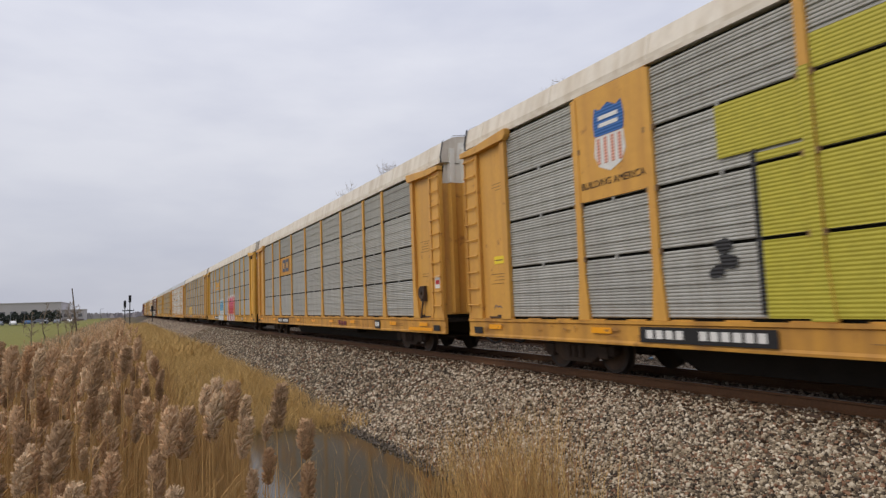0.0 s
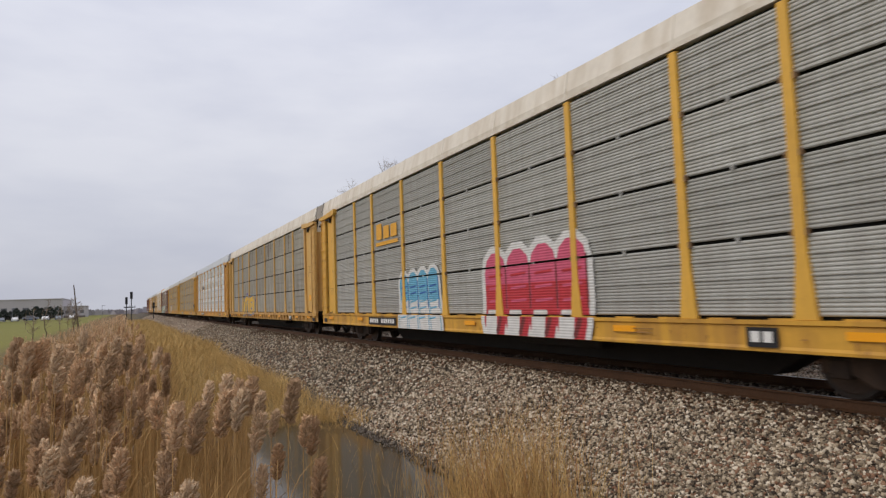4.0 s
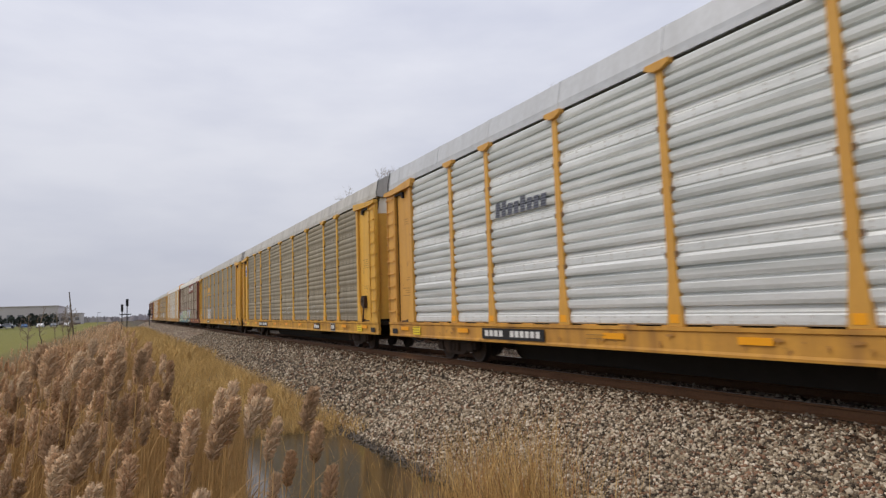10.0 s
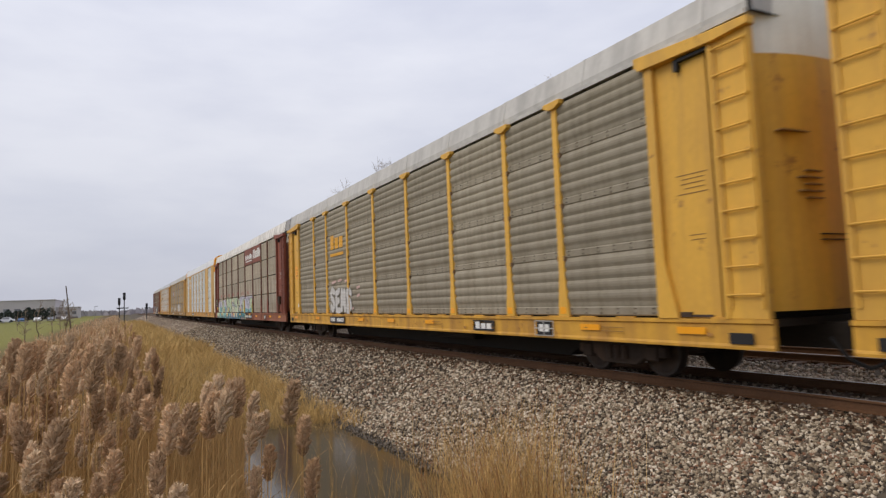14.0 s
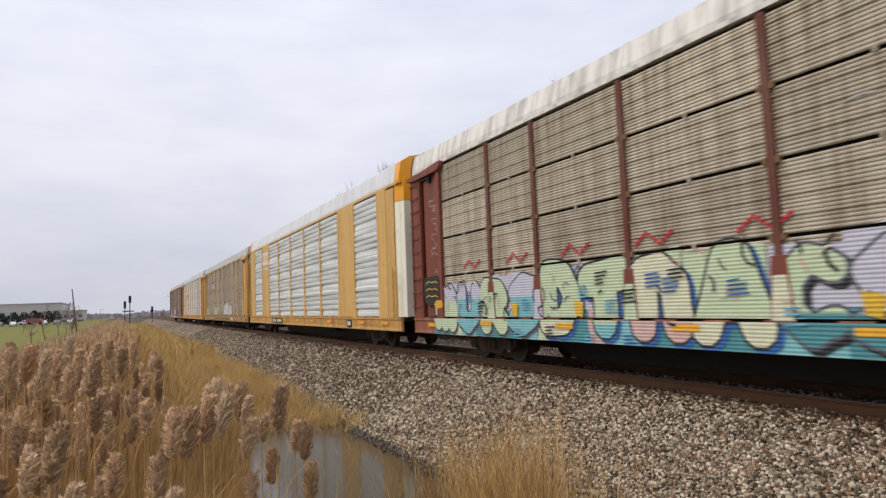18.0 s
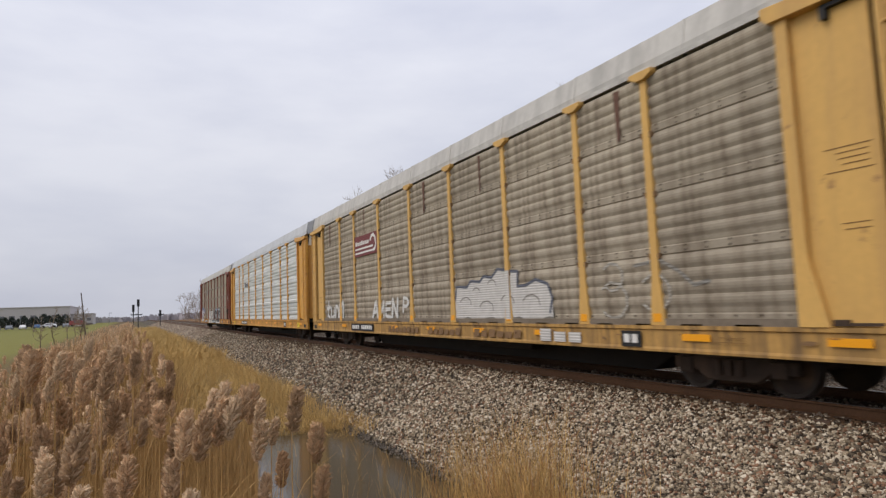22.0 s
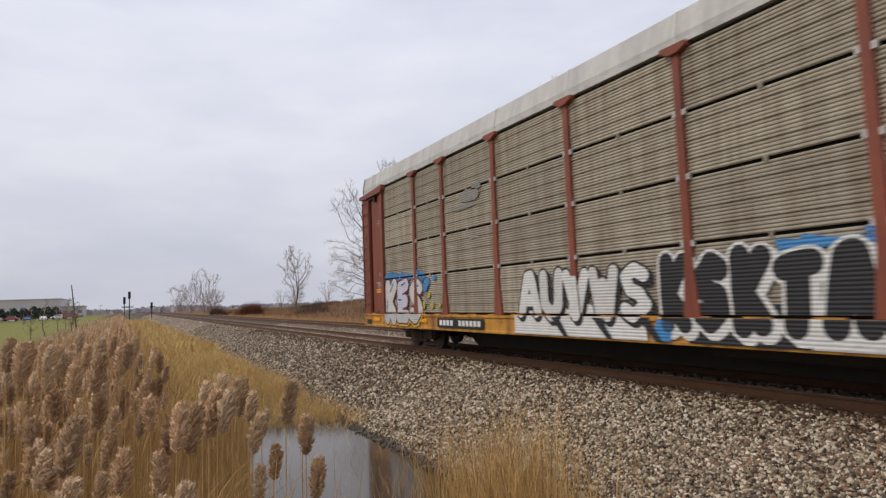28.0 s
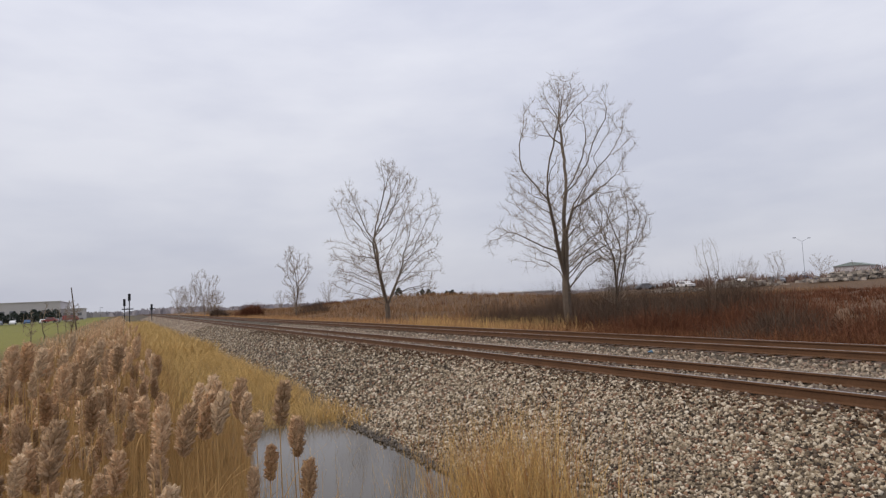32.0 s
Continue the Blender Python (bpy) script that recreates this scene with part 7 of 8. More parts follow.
grass("bank_grass", 26000, patch(23, 75, 44, 230, 1.2, 0.5), 0.5, 1.1, 0.07, BANKGRASS, 39, "brown-tan rough grass on the bank beyond the tracks", (0.1, 0.7), 2)
grass("russet_bank_grass", 9000, patch(17.9, 21, 2, 28, 1.0, 0.5), 0.3, 0.9, 0.012, BRUSHGRASS, 48, "low russet grass in front of the brush", (0.1, 0.6), 2)
grass("pale_bank_reeds", 1600, patch(18.8, 22, 27, 46, 1.0, 0.5), 0.7, 1.35, 0.02, DRYGRASS, 40, "pale dry reeds at the edge of the brush", (0.02, 0.25), 2)
for i, (cx, cy, rx, ry, h, n) in enumerate(((23.0, 22.5, 2.0, 1.8, 1.9, 70), (22.5, 16.0, 2.6, 1.6, 2.0, 90), (25.5, 12.5, 2.0, 1.5, 1.9, 60), (22.0, 9.5, 1.8, 1.3, 1.8, 60), (26.5, 19.0, 2.4, 1.8, 2.0, 70), (19.3, 152, 1.4, 2.0, 3.4, 60), (24.5, 142, 2.0, 2.4, 3.8, 80), (41, 152, 2.6, 3, 3.2, 50), (50, 168, 3, 4, 2.2, 30), (32, 118, 3.4, 3, 2.2, 40))):
    brush("brush_thicket", n, clump(cx, cy, rx, ry), h * 0.5, h, 0.9, BRUSH_GREY if i % 2 else BRUSH, 60 + i, "rounded dark clump of leafless brush", 40, 0.03 if cy < 40 else 0.09)


def bare_tree(x, y, tall, label, seed, wide=4.0, drift=0.0, clear=0.3, leaders=3, lean=16, points=900, thin=0.011, trunk=0.018, twigs=2, profile=((0, 0.75), (0.2, 0.95), (0.55, 1.0), (0.8, 0.75), (1, 0.25))):
    """A leafless tree: branches grow towards points spread through the crown, thickening towards the trunk."""
    rng = np.random.default_rng(seed)
    step = tall * 0.023
    base = clear * tall
    u = rng.uniform(0, 1, points)
    r = np.interp(u, [p[0] for p in profile], [p[1] for p in profile]) * wide * rng.uniform(0, 1, points) ** 0.55
    a = rng.uniform(0, 2 * np.pi, points)
    target = np.stack([r * np.cos(a) + drift * u, r * np.sin(a), base + u * (tall - base)], 1)
    keep = np.array([noise.noise((p[0] / wide * 1.7 + seed, p[1] / wide * 1.7, p[2] / wide * 1.7)) > -0.03 for p in target])
    target = target[keep]
    pos, parent, head = [np.array((0.0, 0.0, -0.2))], [-1], []

    def stem(start, d, length, wob):
        k = start
        for _ in range(max(1, int(length / step))):
            d = d + rng.normal(0, wob, 3) + (0, 0, 0.03)
            d = d / np.linalg.norm(d)
            pos.append(pos[k] + d * step)
            parent.append(k)
            k = len(pos) - 1
        return k

    top = stem(0, np.array((0.02, 0.0, 1.0)), base + 0.2, 0.04)
    turn = rng.uniform(0, 6.28)
    for i in range(leaders):
        b = turn + 6.283 * i / leaders + rng.uniform(-0.4, 0.4)
        s = math.sin(radians(lean * rng.uniform(0.6, 1.2)))
        stem(max(1, top - int(rng.integers(0, 3))), np.array((s * math.cos(b), s * math.sin(b), 1.0)), (tall - base) * rng.uniform(0.3, 0.52), 0.06)
    P = np.array(pos)
    first = max(1, int(top * 0.6))
    def cost(nodes):
        gap = target[:, None] - nodes[None]
        flat = np.hypot(gap[..., 0], gap[..., 1])
        return np.linalg.norm(gap, axis=2) + 0.6 * np.maximum(0, 0.45 * flat - gap[..., 2])

    dist = cost(P[first:])
    near, best = dist.argmin(1) + first, dist.min(1)
    grown = defaultdict(int)
    for _ in range(90):
        if not len(target) or len(pos) > 7000:
            break
        fresh = []
        pull = {}
        way = (target - np.array(pos)[near])
        way /= np.maximum(np.linalg.norm(way, axis=1, keepdims=True), 1e-6)
        for k, w in zip(near, way):
            pull[k] = pull.get(k, 0) + w
        full = np.array([grown[k] >= 3 for k in near])
        target, near, best = target[~full], near[~full], best[~full]
        for k, w in pull.items():
            if grown[k] >= 3:
                continue
            grown[k] += 1
            d = w / max(np.linalg.norm(w), 1e-6) + rng.normal(0, 0.10, 3) + (0, 0, 0.22)
            pos.append(pos[k] + d / np.linalg.norm(d) * step)
            parent.append(k)
            fresh.append(len(pos) - 1)
        if not len(target) or not fresh:
            break
        dn = cost(np.array([pos[k] for k in fresh]))
        better = dn.min(1) < best
        near = np.where(better, np.array(fresh)[dn.argmin(1)], near)
        best = np.minimum(best, dn.min(1))
        alive = np.linalg.norm(target - np.array(pos)[near], axis=1) > step * 1.3
        target, near, best = target[alive], near[alive], best[alive]
    load = np.zeros(len(pos))
    kids = np.zeros(len(pos), int)
    for k in range(len(pos) - 1, 0, -1):
        load[k] = max(load[k], 1.0)
        load[parent[k]] += load[k]
        kids[parent[k]] += 1
    radius = thin * load ** 0.5
    radius = thin + (radius - thin) * (tall * trunk - thin) / max(radius[1] - thin, 1e-6)
    radius = [float(r) for r in radius]
    wood, fine = Geo(), Geo()
    for k in range(1, len(pos)):
        big = radius[k] > 2.6 * thin
        (wood if big else fine).tube(pos[parent[k]], pos[k], min(radius[parent[k]], radius[k] * 1.35), radius[k], sides=7 if radius[k] > 5 * thin else (5 if big else 3))
        if not big:
            for _ in range(twigs + (kids[k] == 0)):
                d = pos[k] - pos[parent[k]]
                d = d / np.linalg.norm(d) + rng.normal(0, 0.6, 3) + (0, 0, 0.08)
                d = d / np.linalg.norm(d)
                ln = step * rng.uniform(0.7, 1.9)
                m = pos[k] + d * ln * 0.5
                d2 = d + rng.normal(0, 0.25, 3) + (0, 0, 0.4)
                fine.tube(pos[k], m, thin * 0.75, thin * 0.6, sides=3)
                fine.tube(m, m + d2 / np.linalg.norm(d2) * ln * 0.5, thin * 0.6, thin * 0.4, sides=3)
    tree = empty("tree", label, "tree")
    part("trunk", wood, BARK, tree)
    part("crown", fine, TWIG, tree)
    tree.location = (x, y, ground_z(x, y))
    return tree


VASE = ((0, 0.35), (0.3, 0.6), (0.7, 1.0), (0.9, 0.8), (1, 0.4))
bare_tree(23.9, 30.6, 15.7, "tall leafless cottonwood with spreading limbs beyond the tracks", 3, wide=5.3, drift=1.5, clear=0.24, leaders=3, lean=11, points=2400, thin=0.0078, trunk=0.0165, twigs=5, profile=((0, 0.8), (0.12, 1.0), (0.3, 0.8), (0.6, 0.72), (0.85, 0.68), (1, 0.3)))
bare_tree(26.6, 29.5, 8.4, "smaller leafless tree in the brush", 8, wide=2.7, clear=0.12, leaders=4, lean=18, points=900, thin=0.0075, trunk=0.013, twigs=5, profile=VASE)
bare_tree(26.1, 65.4, 17.4, "round-crowned leafless tree on the grassy bank", 14, wide=7.2, clear=0.12, leaders=6, lean=30, points=1800, thin=0.0115, trunk=0.016, twigs=5)
bare_tree(25.0, 102.5, 11.6, "slim fan-shaped leafless tree further along the line", 5, wide=3.1, clear=0.1, leaders=6, lean=14, points=1000, thin=0.015, trunk=0.012, twigs=3, profile=VASE)
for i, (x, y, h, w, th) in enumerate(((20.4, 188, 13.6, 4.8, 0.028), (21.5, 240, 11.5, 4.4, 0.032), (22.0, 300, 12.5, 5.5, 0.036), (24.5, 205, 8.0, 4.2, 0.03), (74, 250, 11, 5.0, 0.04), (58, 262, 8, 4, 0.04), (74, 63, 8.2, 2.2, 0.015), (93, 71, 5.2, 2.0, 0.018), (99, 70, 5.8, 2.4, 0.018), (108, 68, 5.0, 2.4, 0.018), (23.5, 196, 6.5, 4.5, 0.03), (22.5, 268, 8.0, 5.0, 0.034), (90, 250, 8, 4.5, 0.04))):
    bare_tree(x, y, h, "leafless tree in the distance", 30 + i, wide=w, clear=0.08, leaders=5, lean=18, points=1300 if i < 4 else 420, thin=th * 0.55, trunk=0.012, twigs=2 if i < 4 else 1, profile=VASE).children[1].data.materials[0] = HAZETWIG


# ---- distance: signals, pole, road, buildings, scrapyard ----
POLEWOOD = material("weathered_pole_wood", (0.10, 0.075, 0.055), 0.9, vary=0.2, scale=2, fine=20)
SIGNALBLACK = material("matt_black_signal_paint", (0.02, 0.021, 0.024), 0.7, vary=0.15)
ASPHALT = material("grey_asphalt", (0.16, 0.16, 0.165), 0.9, vary=0.12, scale=0.3, fine=4, bump=0.0)
CLAD = material("pale_metal_cladding", (0.46, 0.43, 0.435), 0.7, vary=0.06, scale=0.1, fine=2, bump=0.0)
GLASSDARK = material("dark_glazing", (0.16, 0.16, 0.175), 0.2, vary=0.1)
BRICKDARK = material("dark_wall_base", (0.17, 0.14, 0.14), 0.85, vary=0.15, scale=0.5, fine=5)
CAR_RED = material("red_vehicle_paint", (0.30, 0.07, 0.07), 0.35, vary=0.05, bump=0.0)
CAR_WHITE = material("white_vehicle_paint", (0.75, 0.75, 0.76), 0.35, vary=0.05, bump=0.0)
CAR_GREY = material("grey_vehicle_paint", (0.20, 0.22, 0.25), 0.35, vary=0.05, bump=0.0)
CAR_BLUE = material("blue_vehicle_paint", (0.06, 0.12, 0.24), 0.35, vary=0.05, bump=0.0)
SCRAP = material("mixed_scrap_metal", (0.27, 0.235, 0.20), 0.8, vary=0.3, scale=2, fine=6, island=0.7)
TYRE = material("black_tyre", (0.02, 0.02, 0.02), 0.9, vary=0.1, bump=0.0)


def signal_mast(x, y, top, arms, label):
    z = ground_z(x, y)
    mast = empty("railway_signal", label, "railway signal")
    part("mast", Geo().tube((0, 0, 0), (0, 0, top - z), 0.10, 0.09, sides=8), SIGNALBLACK, mast)
    for h, w in arms:
        head = part("signal_head", Geo().box(-w, w, -0.12, 0.12, -0.75, 0.75), SIGNALBLACK, mast, "black signal head with hoods", bevel=0.04, at=pose(0, -0.2, h - z))
        for k in (-0.45, 0.0, 0.45):
            part("hood", cached("hood", lambda: Geo().tube((0, -0.12, 0), (0, -0.38, 0), 0.14, 0.13, sides=8).mesh("hood", SIGNALBLACK)), None, head, at=pose(0, 0, k))
    part("platform", Geo().box(-0.62, 0.62, -0.35, 0.35, -0.1, 0.1).box(-0.62, -0.56, -0.35, 0.35, 0, 0.3).box(0.56, 0.62, -0.35, 0.35, 0, 0.3), SIGNALBLACK, mast, at=pose(0.15, 0, 2.2 - z))
    mast.location = (x, y, z)


signal_mast(1.25, 150, 5.4, [(4.7, 0.26)], "black railway signal mast with a tall head beside the line")
signal_mast(0.3, 150, 4.2, [(3.6, 0.24)], "shorter black railway signal mast beside the line")
signal_mast(6.6, 179, 3.2, [(2.6, 0.26)], "short black railway signal close to the track")
pole = empty("utility_pole", "leaning bare timber utility pole by the lawn", "pole")
part("pole_shaft", Geo().tube((0, 0, 0), (-0.75, 0, 7.2), 0.12, 0.08, sides=10), POLEWOOD, pole)
pole.location = (-7.0, 124, ground_z(-7.0, 124))

g = Geo()
g.quad([(-400, 236, -0.52), (-14, 236, -0.52), (-10, 246, -0.52), (-400, 246, -0.52)])
tagged(part("road", g, ASPHALT), "grey road beyond the lawn", "road", kind="structure")


def warehouse(x, y, w, d, h, label, bays, mat=CLAD):
    z = ground_z(x, y)
    b = empty("warehouse", label, "building")
    part("wall", Geo().box(0, w, 0, d, -0.5, h), mat, b, bevel=0.05)
    part("roof", Geo().box(-0.3, w + 0.3, -0.3, d + 0.3, h, h + 0.35), mat, b, "flat roof edge")
    pitch = w / bays
    win = Geo().box(-pitch * 0.28, pitch * 0.28, -0.08, 0.1, -0.7, 0.7).mesh("window", GLASSDARK)
    for i in range(bays):
        part("window", win, None, b, at=pose((i + 0.5) * pitch, 0, h * 0.52))
    part("plinth", Geo().box(-0.05, w + 0.05, -0.15, 0.0, -0.5, h * 0.16), BRICKDARK, b)
    b.location = (x, y, z)


warehouse(-150, 345, 124, 60, 8.9, "long pale flat-roofed warehouse with a row of windows", 30)
warehouse(-26, 352, 9, 30, 5.2, "lower pale annex of the warehouse", 3)


def evergreen(x, y, h, seed):
    rng = np.random.default_rng(seed)
    n = 260
    t = rng.uniform(0, 1, n) ** 0.7
    a = rng.uniform(0, 6.283, n)
    r = h * 0.38 * np.sin(np.pi * np.clip(0.15 + 0.8 * t, 0, 1)) * rng.uniform(0.5, 1.0, n)
    c = np.stack([r * np.cos(a), r * np.sin(a), h * (0.08 + 0.9 * t)], 1)
    d = rng.normal(size=(n, 3))
    d /= np.linalg.norm(d, axis=1, keepdims=True)
    e = np.cross(d, rng.normal(size=(n, 3)))
    e /= np.linalg.norm(e, axis=1, keepdims=True)
    s = h * 0.11 * rng.uniform(0.6, 1.2, n)[:, None]
    v = np.stack([c - d * s, c + e * s * 0.6, c + d * s, c - e * s * 0.6], 1).reshape(-1, 3)
    tree = empty("evergreen_tree", "dark rounded evergreen tree in the distance", "tree", "distant evergreens")
    part("trunk", Geo().tube((0, 0, -0.2), (0, 0, h * 0.6), 0.2, 0.08), BARK, tree)
    part("crown", mesh_from("crown", v, np.arange(n * 4).reshape(-1, 4), EVERGREEN), None, tree)
    tree.location = (x, y, ground_z(x, y))


for i in range(14):
    evergreen(60 + 1.5 * i + rr.uniform(-0.5, 0.5), 138 + rr.uniform(-5, 5), rr.uniform(1.0, 2.5), 240 + i)
for i in range(18):
    evergreen(-62 + 2.2 * i + rr.uniform(-0.8, 0.8), 300 + rr.uniform(-8, 8), rr.uniform(3.6, 5.8), 200 + i)


def sapling(x, y, h, seed):
    bare_tree(x, y, h, "young staked leafless tree on the lawn", seed, wide=h * 0.2, clear=0.3, leaders=2, lean=10, points=80, trunk=0.012, thin=0.014, twigs=1)


for i, (x, y, h) in enumerate(((-7.2, 66, 3.2), (-7.4, 80, 4.2), (-7.6, 98, 3.6), (-8.0, 117, 3.4), (-14.0, 120, 3.0))):
    sapling(x, y, h, 300 + i)
russet = bare_tree(-6.6, 106, 4.6, "small tree holding russet leaves by the pole", 320, wide=1.4, leaders=4, clear=0.2, lean=20, points=260, trunk=0.012, thin=0.018, twigs=3)
russet.children[1].data.materials[0] = BRUSH


def vehicle(paint, label, length, height, kind):
    car = empty(kind, label, kind)
    w = 0.9 if kind == "car" else 1.2
    if kind == "car":
        body = [(-length / 2, 0.35), (-length / 2, 0.85), (-length * 0.28, 0.95), (-length * 0.16, height), (length * 0.2, height), (length * 0.34, 0.98), (length / 2, 0.85), (length / 2, 0.35)]
    else:
        body = [(-length / 2, 0.5), (-length / 2, height), (length * 0.3, height), (length * 0.3, height * 0.85), (length * 0.42, height * 0.8), (length / 2, height * 0.45), (length / 2, 0.5)]
    part("body", Geo().prism(body, "y", -w, w), paint, car, bevel=0.05)
    part("window", Geo().box(-length * 0.2, length * 0.2, -w - 0.02, w + 0.02, height * 0.66, height * 0.88), GLASSDARK, car)
    for px in (-length * 0.32, length * 0.32):
        for py in (-w, w):
            part("wheel", cached(("tyre",), lambda: Geo().tube((0, -0.12, 0), (0, 0.12, 0), 0.34, sides=14).mesh("wheel", TYRE)), None, car, at=pose(px, py, 0.34))
    return car


road_cars = []
for paint, label, length, height, kind, x0, v, lane in ((CAR_RED, "red delivery van on the far road", 4.6, 1.9, "van", ((0, -79), (18, -25), (21, -17), (25, -15), (32, -15)), 0, 238.5), (CAR_WHITE, "white car on the far road", 4.5, 1.45, "car", -44, 0.9, 243), (CAR_GREY, "grey car on the far road", 4.5, 1.45, "car", -24, -0.8, 243), (CAR_RED, "red car on the far road", 4.5, 1.5, "car", -104, 2.6, 238.5)):
    road_cars.append((vehicle(paint, label, length, height, kind), x0, v, lane))


for i in range(11):
    parked = vehicle((CAR_WHITE, CAR_GREY, CAR_WHITE, CAR_BLUE)[i % 4], "parked car beyond the lawn", 4.4, 1.45, "car")
    parked.matrix_world = pose(-58 + 4.1 * i + rr.uniform(-0.6, 0.6), 262 + rr.uniform(-1, 1), ground_z(-30, 262), 0, 0, 90 + rr.uniform(-4, 4))
for i in range(4):
    post = empty("lamp_post", "thin grey lamp post by the road", "lamp post")
    part("pole", Geo().tube((0, 0, 0), (0, 0, 4.5), 0.07, 0.05), CAR_GREY, post)
    part("lantern", Geo().box(-0.1, 0.9, -0.12, 0.12, 4.4, 4.52), CAR_GREY, post)
    post.location = (-46 + 13 * i, 250, ground_z(-30, 250))


# scrapyard on the rise beyond the brush
def scrap_heap(cx, cy, w, h, n, seed):
    rng = np.random.default_rng(seed)
    g = Geo()
    for _ in range(n):
        x, y = cx + rng.normal(0, w * 0.4), cy + rng.normal(0, 2.0)
        z = ground_z(cx, cy) + min(1.0, abs(rng.normal(0, 0.5))) * h * max(0.15, 1 - abs(x - cx) / w)
        a, b, c = rng.uniform(0.08, 0.45), rng.uniform(0.1, 0.4), rng.uniform(0.05, 0.22)
        g.box(x - a, x + a, y - b, y + b, z - c, z + c)
    tagged(part("scrap_heap", g, SCRAP), "heap of mixed pale and rusty scrap", "scrap", kind="stuff")


scrap_heap(104, 60, 11, 1.3, 700, 5)
scrap_heap(94, 72, 6, 1.1, 380, 6)
scrap_heap(86, 80, 6, 0.9, 260, 8)
scrap_heap(113, 60, 9, 1.5, 900, 7)
for i, (x, y, p) in enumerate(((118, 92, CAR_WHITE), (124, 88, CAR_GREY), (110, 100, CAR_WHITE), (130, 86, CAR_BLUE), (136, 82, CAR_WHITE), (104, 106, CAR_GREY), (142, 84, CAR_WHITE))):
    wreck = vehicle(p, "parked vehicle in the scrapyard", 4.4, 1.45, "car")
    wreck.matrix_world = pose(x, y, ground_z(x, y), 0, 0, 30 + 25 * i)
lamp = empty("street_lamp", "tall twin-armed yard lamp", "street lamp")
part("pole", Geo().tube((0, 0, 0), (0, 0, 7.0), 0.04, 0.03), CAR_GREY, lamp)
for s in (-1, 1):
    part("arm", Geo().tube((0, 0, 6.9), (s * 1.9, 0, 7.5), 0.02), CAR_GREY, lamp)
    part("lantern", Geo().box(s * 1.9 - 0.25, s * 1.9 + 0.25, -0.12, 0.12, 7.44, 7.54), CAR_GREY, lamp)
lamp.location = (100, 66, ground_z(100, 66))
shed = empty("shed", "low pale industrial shed in the distance", "building")
part("wall", Geo().box(-9, 9, -5, 5, -0.5, 4.6), CLAD, shed)
part("roof", Geo().prism([(-5.3, 4.6), (5.3, 4.6), (0, 5.8)], "x", -9.4, 9.4), material("grey_green_shed_roof", (0.24, 0.29, 0.28), 0.6, vary=0.1), shed, "dull grey-green roof")
part("door", Geo().box(-2, 2, -5.1, -4.9, -0.3, 2.4), BRICKDARK, shed)
shed.matrix_world = pose(212, 122, ground_z(212, 122), 0, 0, 20)
shed2 = empty("shed", "long low pale shed behind the trees", "building")
part("wall", Geo().box(-14, 14, -5, 5, -0.5, 3.4), CLAD, shed2)
part("roof", Geo().box(-14.4, 14.4, -5.4, 5.4, 3.4, 3.8), CAR_WHITE, shed2)
part("door", Geo().box(-2, 2, -5.1, -4.9, -0.3, 2.4), BRICKDARK, shed2)
shed2.matrix_world = pose(140, 205, -1.2, 0, 0, 30)

# far skyline of leafless woods
rng = np.random.default_rng(9)
n = 5200
az = rng.uniform(-0.5, 1.35, n)
far = rng.uniform(420, 640, n)
base = np.stack([far * np.sin(az), far * np.cos(az), np.full(n, -0.6)], 1)
hgt = (2.6 + 2.2 * np.abs(np.sin(az * 9.0 + 1.0)) * np.abs(np.sin(az * 23.0)) + rng.uniform(0, 0.8, n)) * rng.uniform(0.75, 1.0, n)
v, q = blade_arrays(rng, base, hgt, rng.uniform(2.2, 5.0, n), rng.uniform(-3.1, 3.1, n), rng.uniform(0.05, 0.35, n), 2)
# The woods are coloured pale grey to stand in for haze.
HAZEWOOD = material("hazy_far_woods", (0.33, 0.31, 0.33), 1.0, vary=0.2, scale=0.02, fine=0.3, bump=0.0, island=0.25)
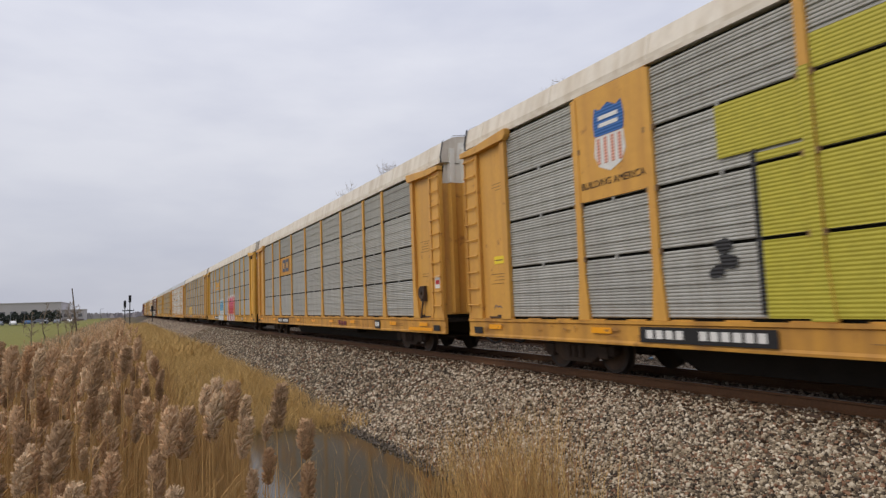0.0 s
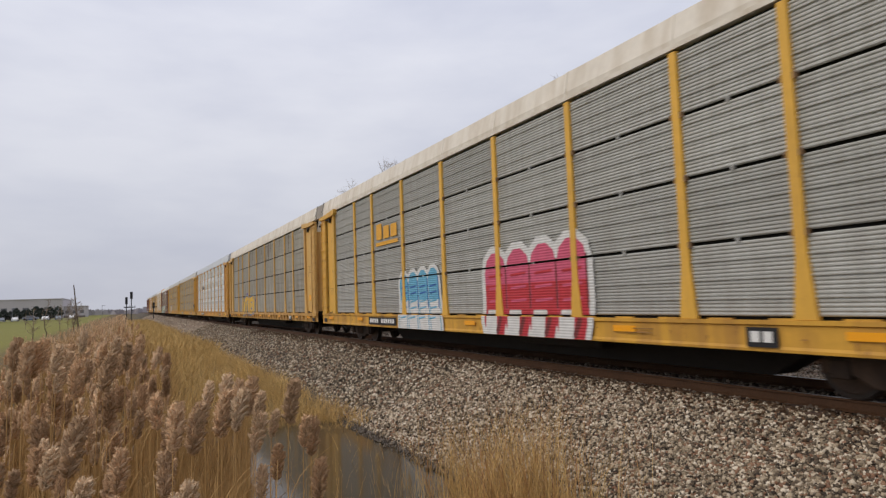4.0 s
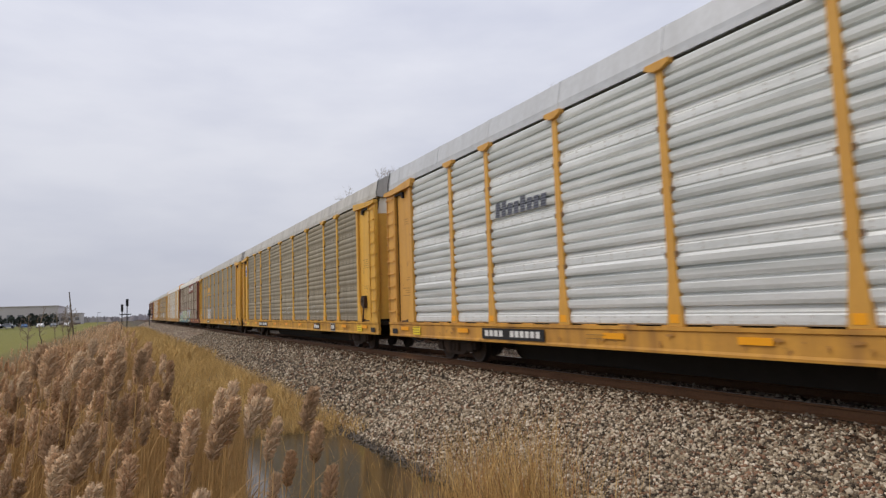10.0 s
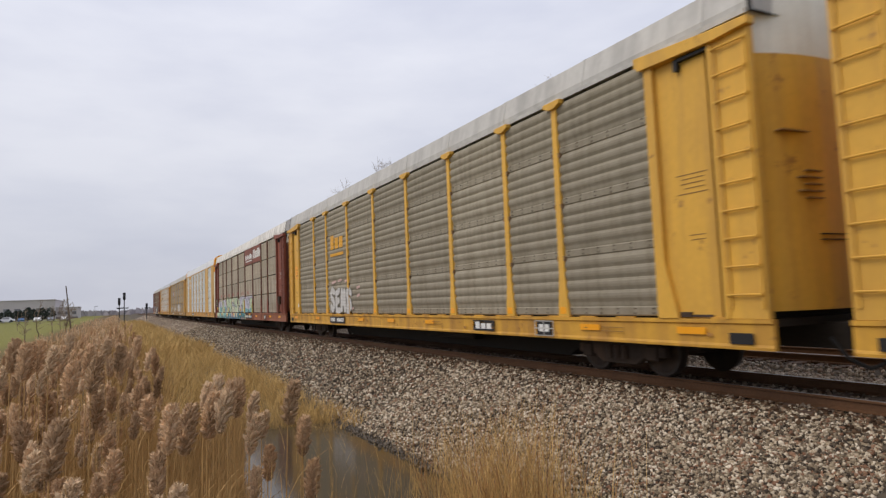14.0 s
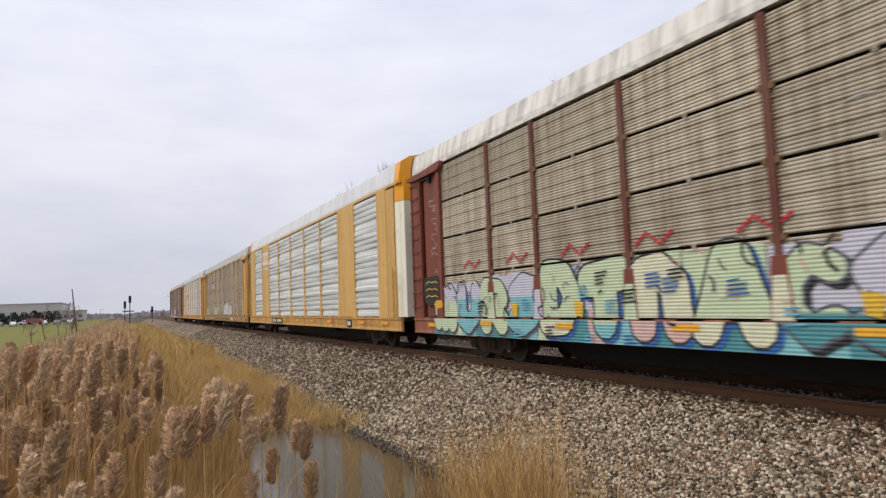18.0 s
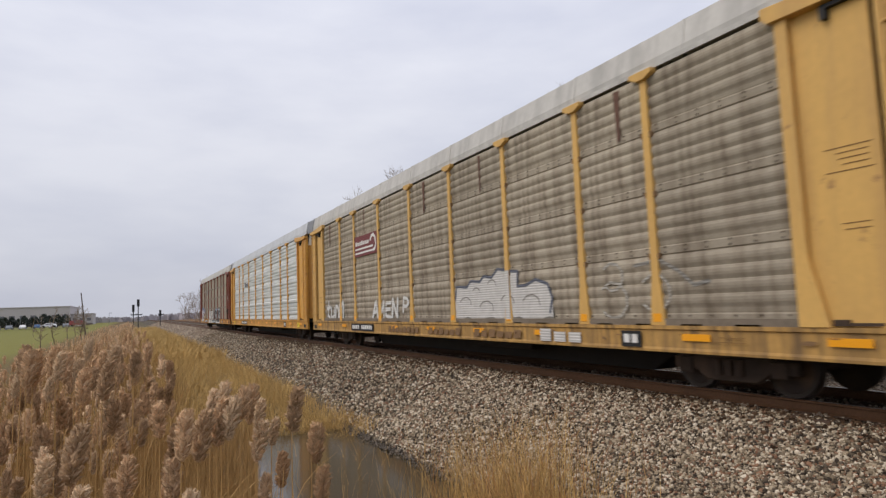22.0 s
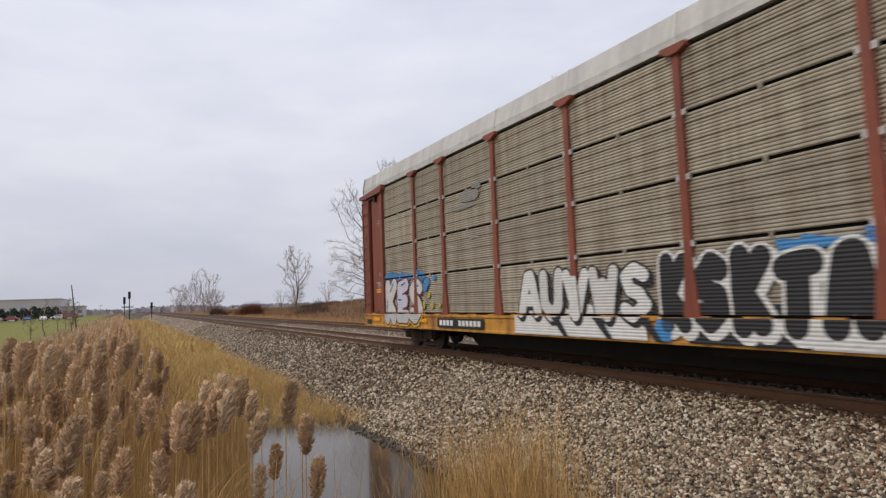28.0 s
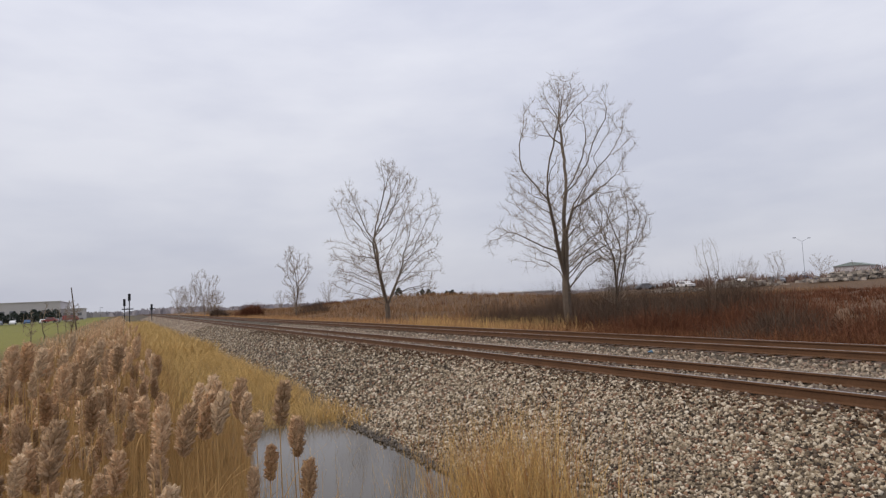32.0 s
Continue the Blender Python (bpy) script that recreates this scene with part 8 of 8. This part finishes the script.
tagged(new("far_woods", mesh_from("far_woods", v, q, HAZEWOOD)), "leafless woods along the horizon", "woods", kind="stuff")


# ---- what moves ----
def motions():
    times = [0.0] + [2.0 * i for i in range(1, 16)] + [32.0]
    sway = [(0, -0.8), (1, -0.7), (2, 1.5), (3, 1.9), (4.5, 1.0), (6, 0.9), (7, 3.0), (8, -1.0), (9, 2.5), (10, 5.2), (11, 4.5), (12, 3.8), (13, 1.5), (14.5, 0.6), (16, -0.7), (17, -1.6), (18, -0.4), (19, -1.1), (20, -2.2), (21, 0), (22, 0.5), (23, 0.6), (24, 0.8), (27, 0.6), (28, 0.6), (29, -0.2), (30.5, -0.8), (32, -1.6)]
    rnd = random.Random(77)
    for reed, x, y, z in reeds:
        ph, per, own = rnd.uniform(0, 6.28), rnd.uniform(1.9, 3.2), rnd.uniform(0.6, 1.2)
        rows = []
        for i in range(41):
            t = 0.8 * i
            a = own * lerp_table(sway, t) + 0.9 * math.sin(6.283 * t / per + ph)
            rows.append((t, pose(x, y, z, 0.5 * math.sin(t * 1.7 + ph), a, 0)))
        walk(reed, rows)
    for vehicle_ob, x0, v, lane in road_cars:
        way = x0 if isinstance(x0, tuple) else ((0, x0), (32, x0 + 32 * v))
        walk(vehicle_ob, [(t, pose(lerp_table(way, t), lane, -0.52, 0, 0, 0 if v >= 0 else 180)) for t in (0.0, 10.0, 18.0, 21.0, 25.0, 32.0)])
    # every wheel of the train rolls alike, so those at the same corner of their trucks share one set of keys
    for (s, a), alike in wheels.items():
        first = alike[0]
        walk(first, [(i / FPS, pose(s * 0.76, a, 0.43, math.degrees(travelled(i / FPS) / 0.43), 0, 0) @ pose(0, 0, 0, 0, 0, 0 if s < 0 else 180)) for i in range(32 * FPS + 1)])
        for other in alike[1:]:
            other.rotation_mode = "QUATERNION"
            keys = other.animation_data_create()
            keys.action = first.animation_data.action
            keys.action_slot = first.animation_data.action_slot
    for k, car in cars:
        walk(car, [(t, pose(TRACK_X, car_y(k, t), 0)) for t in times])


motions()
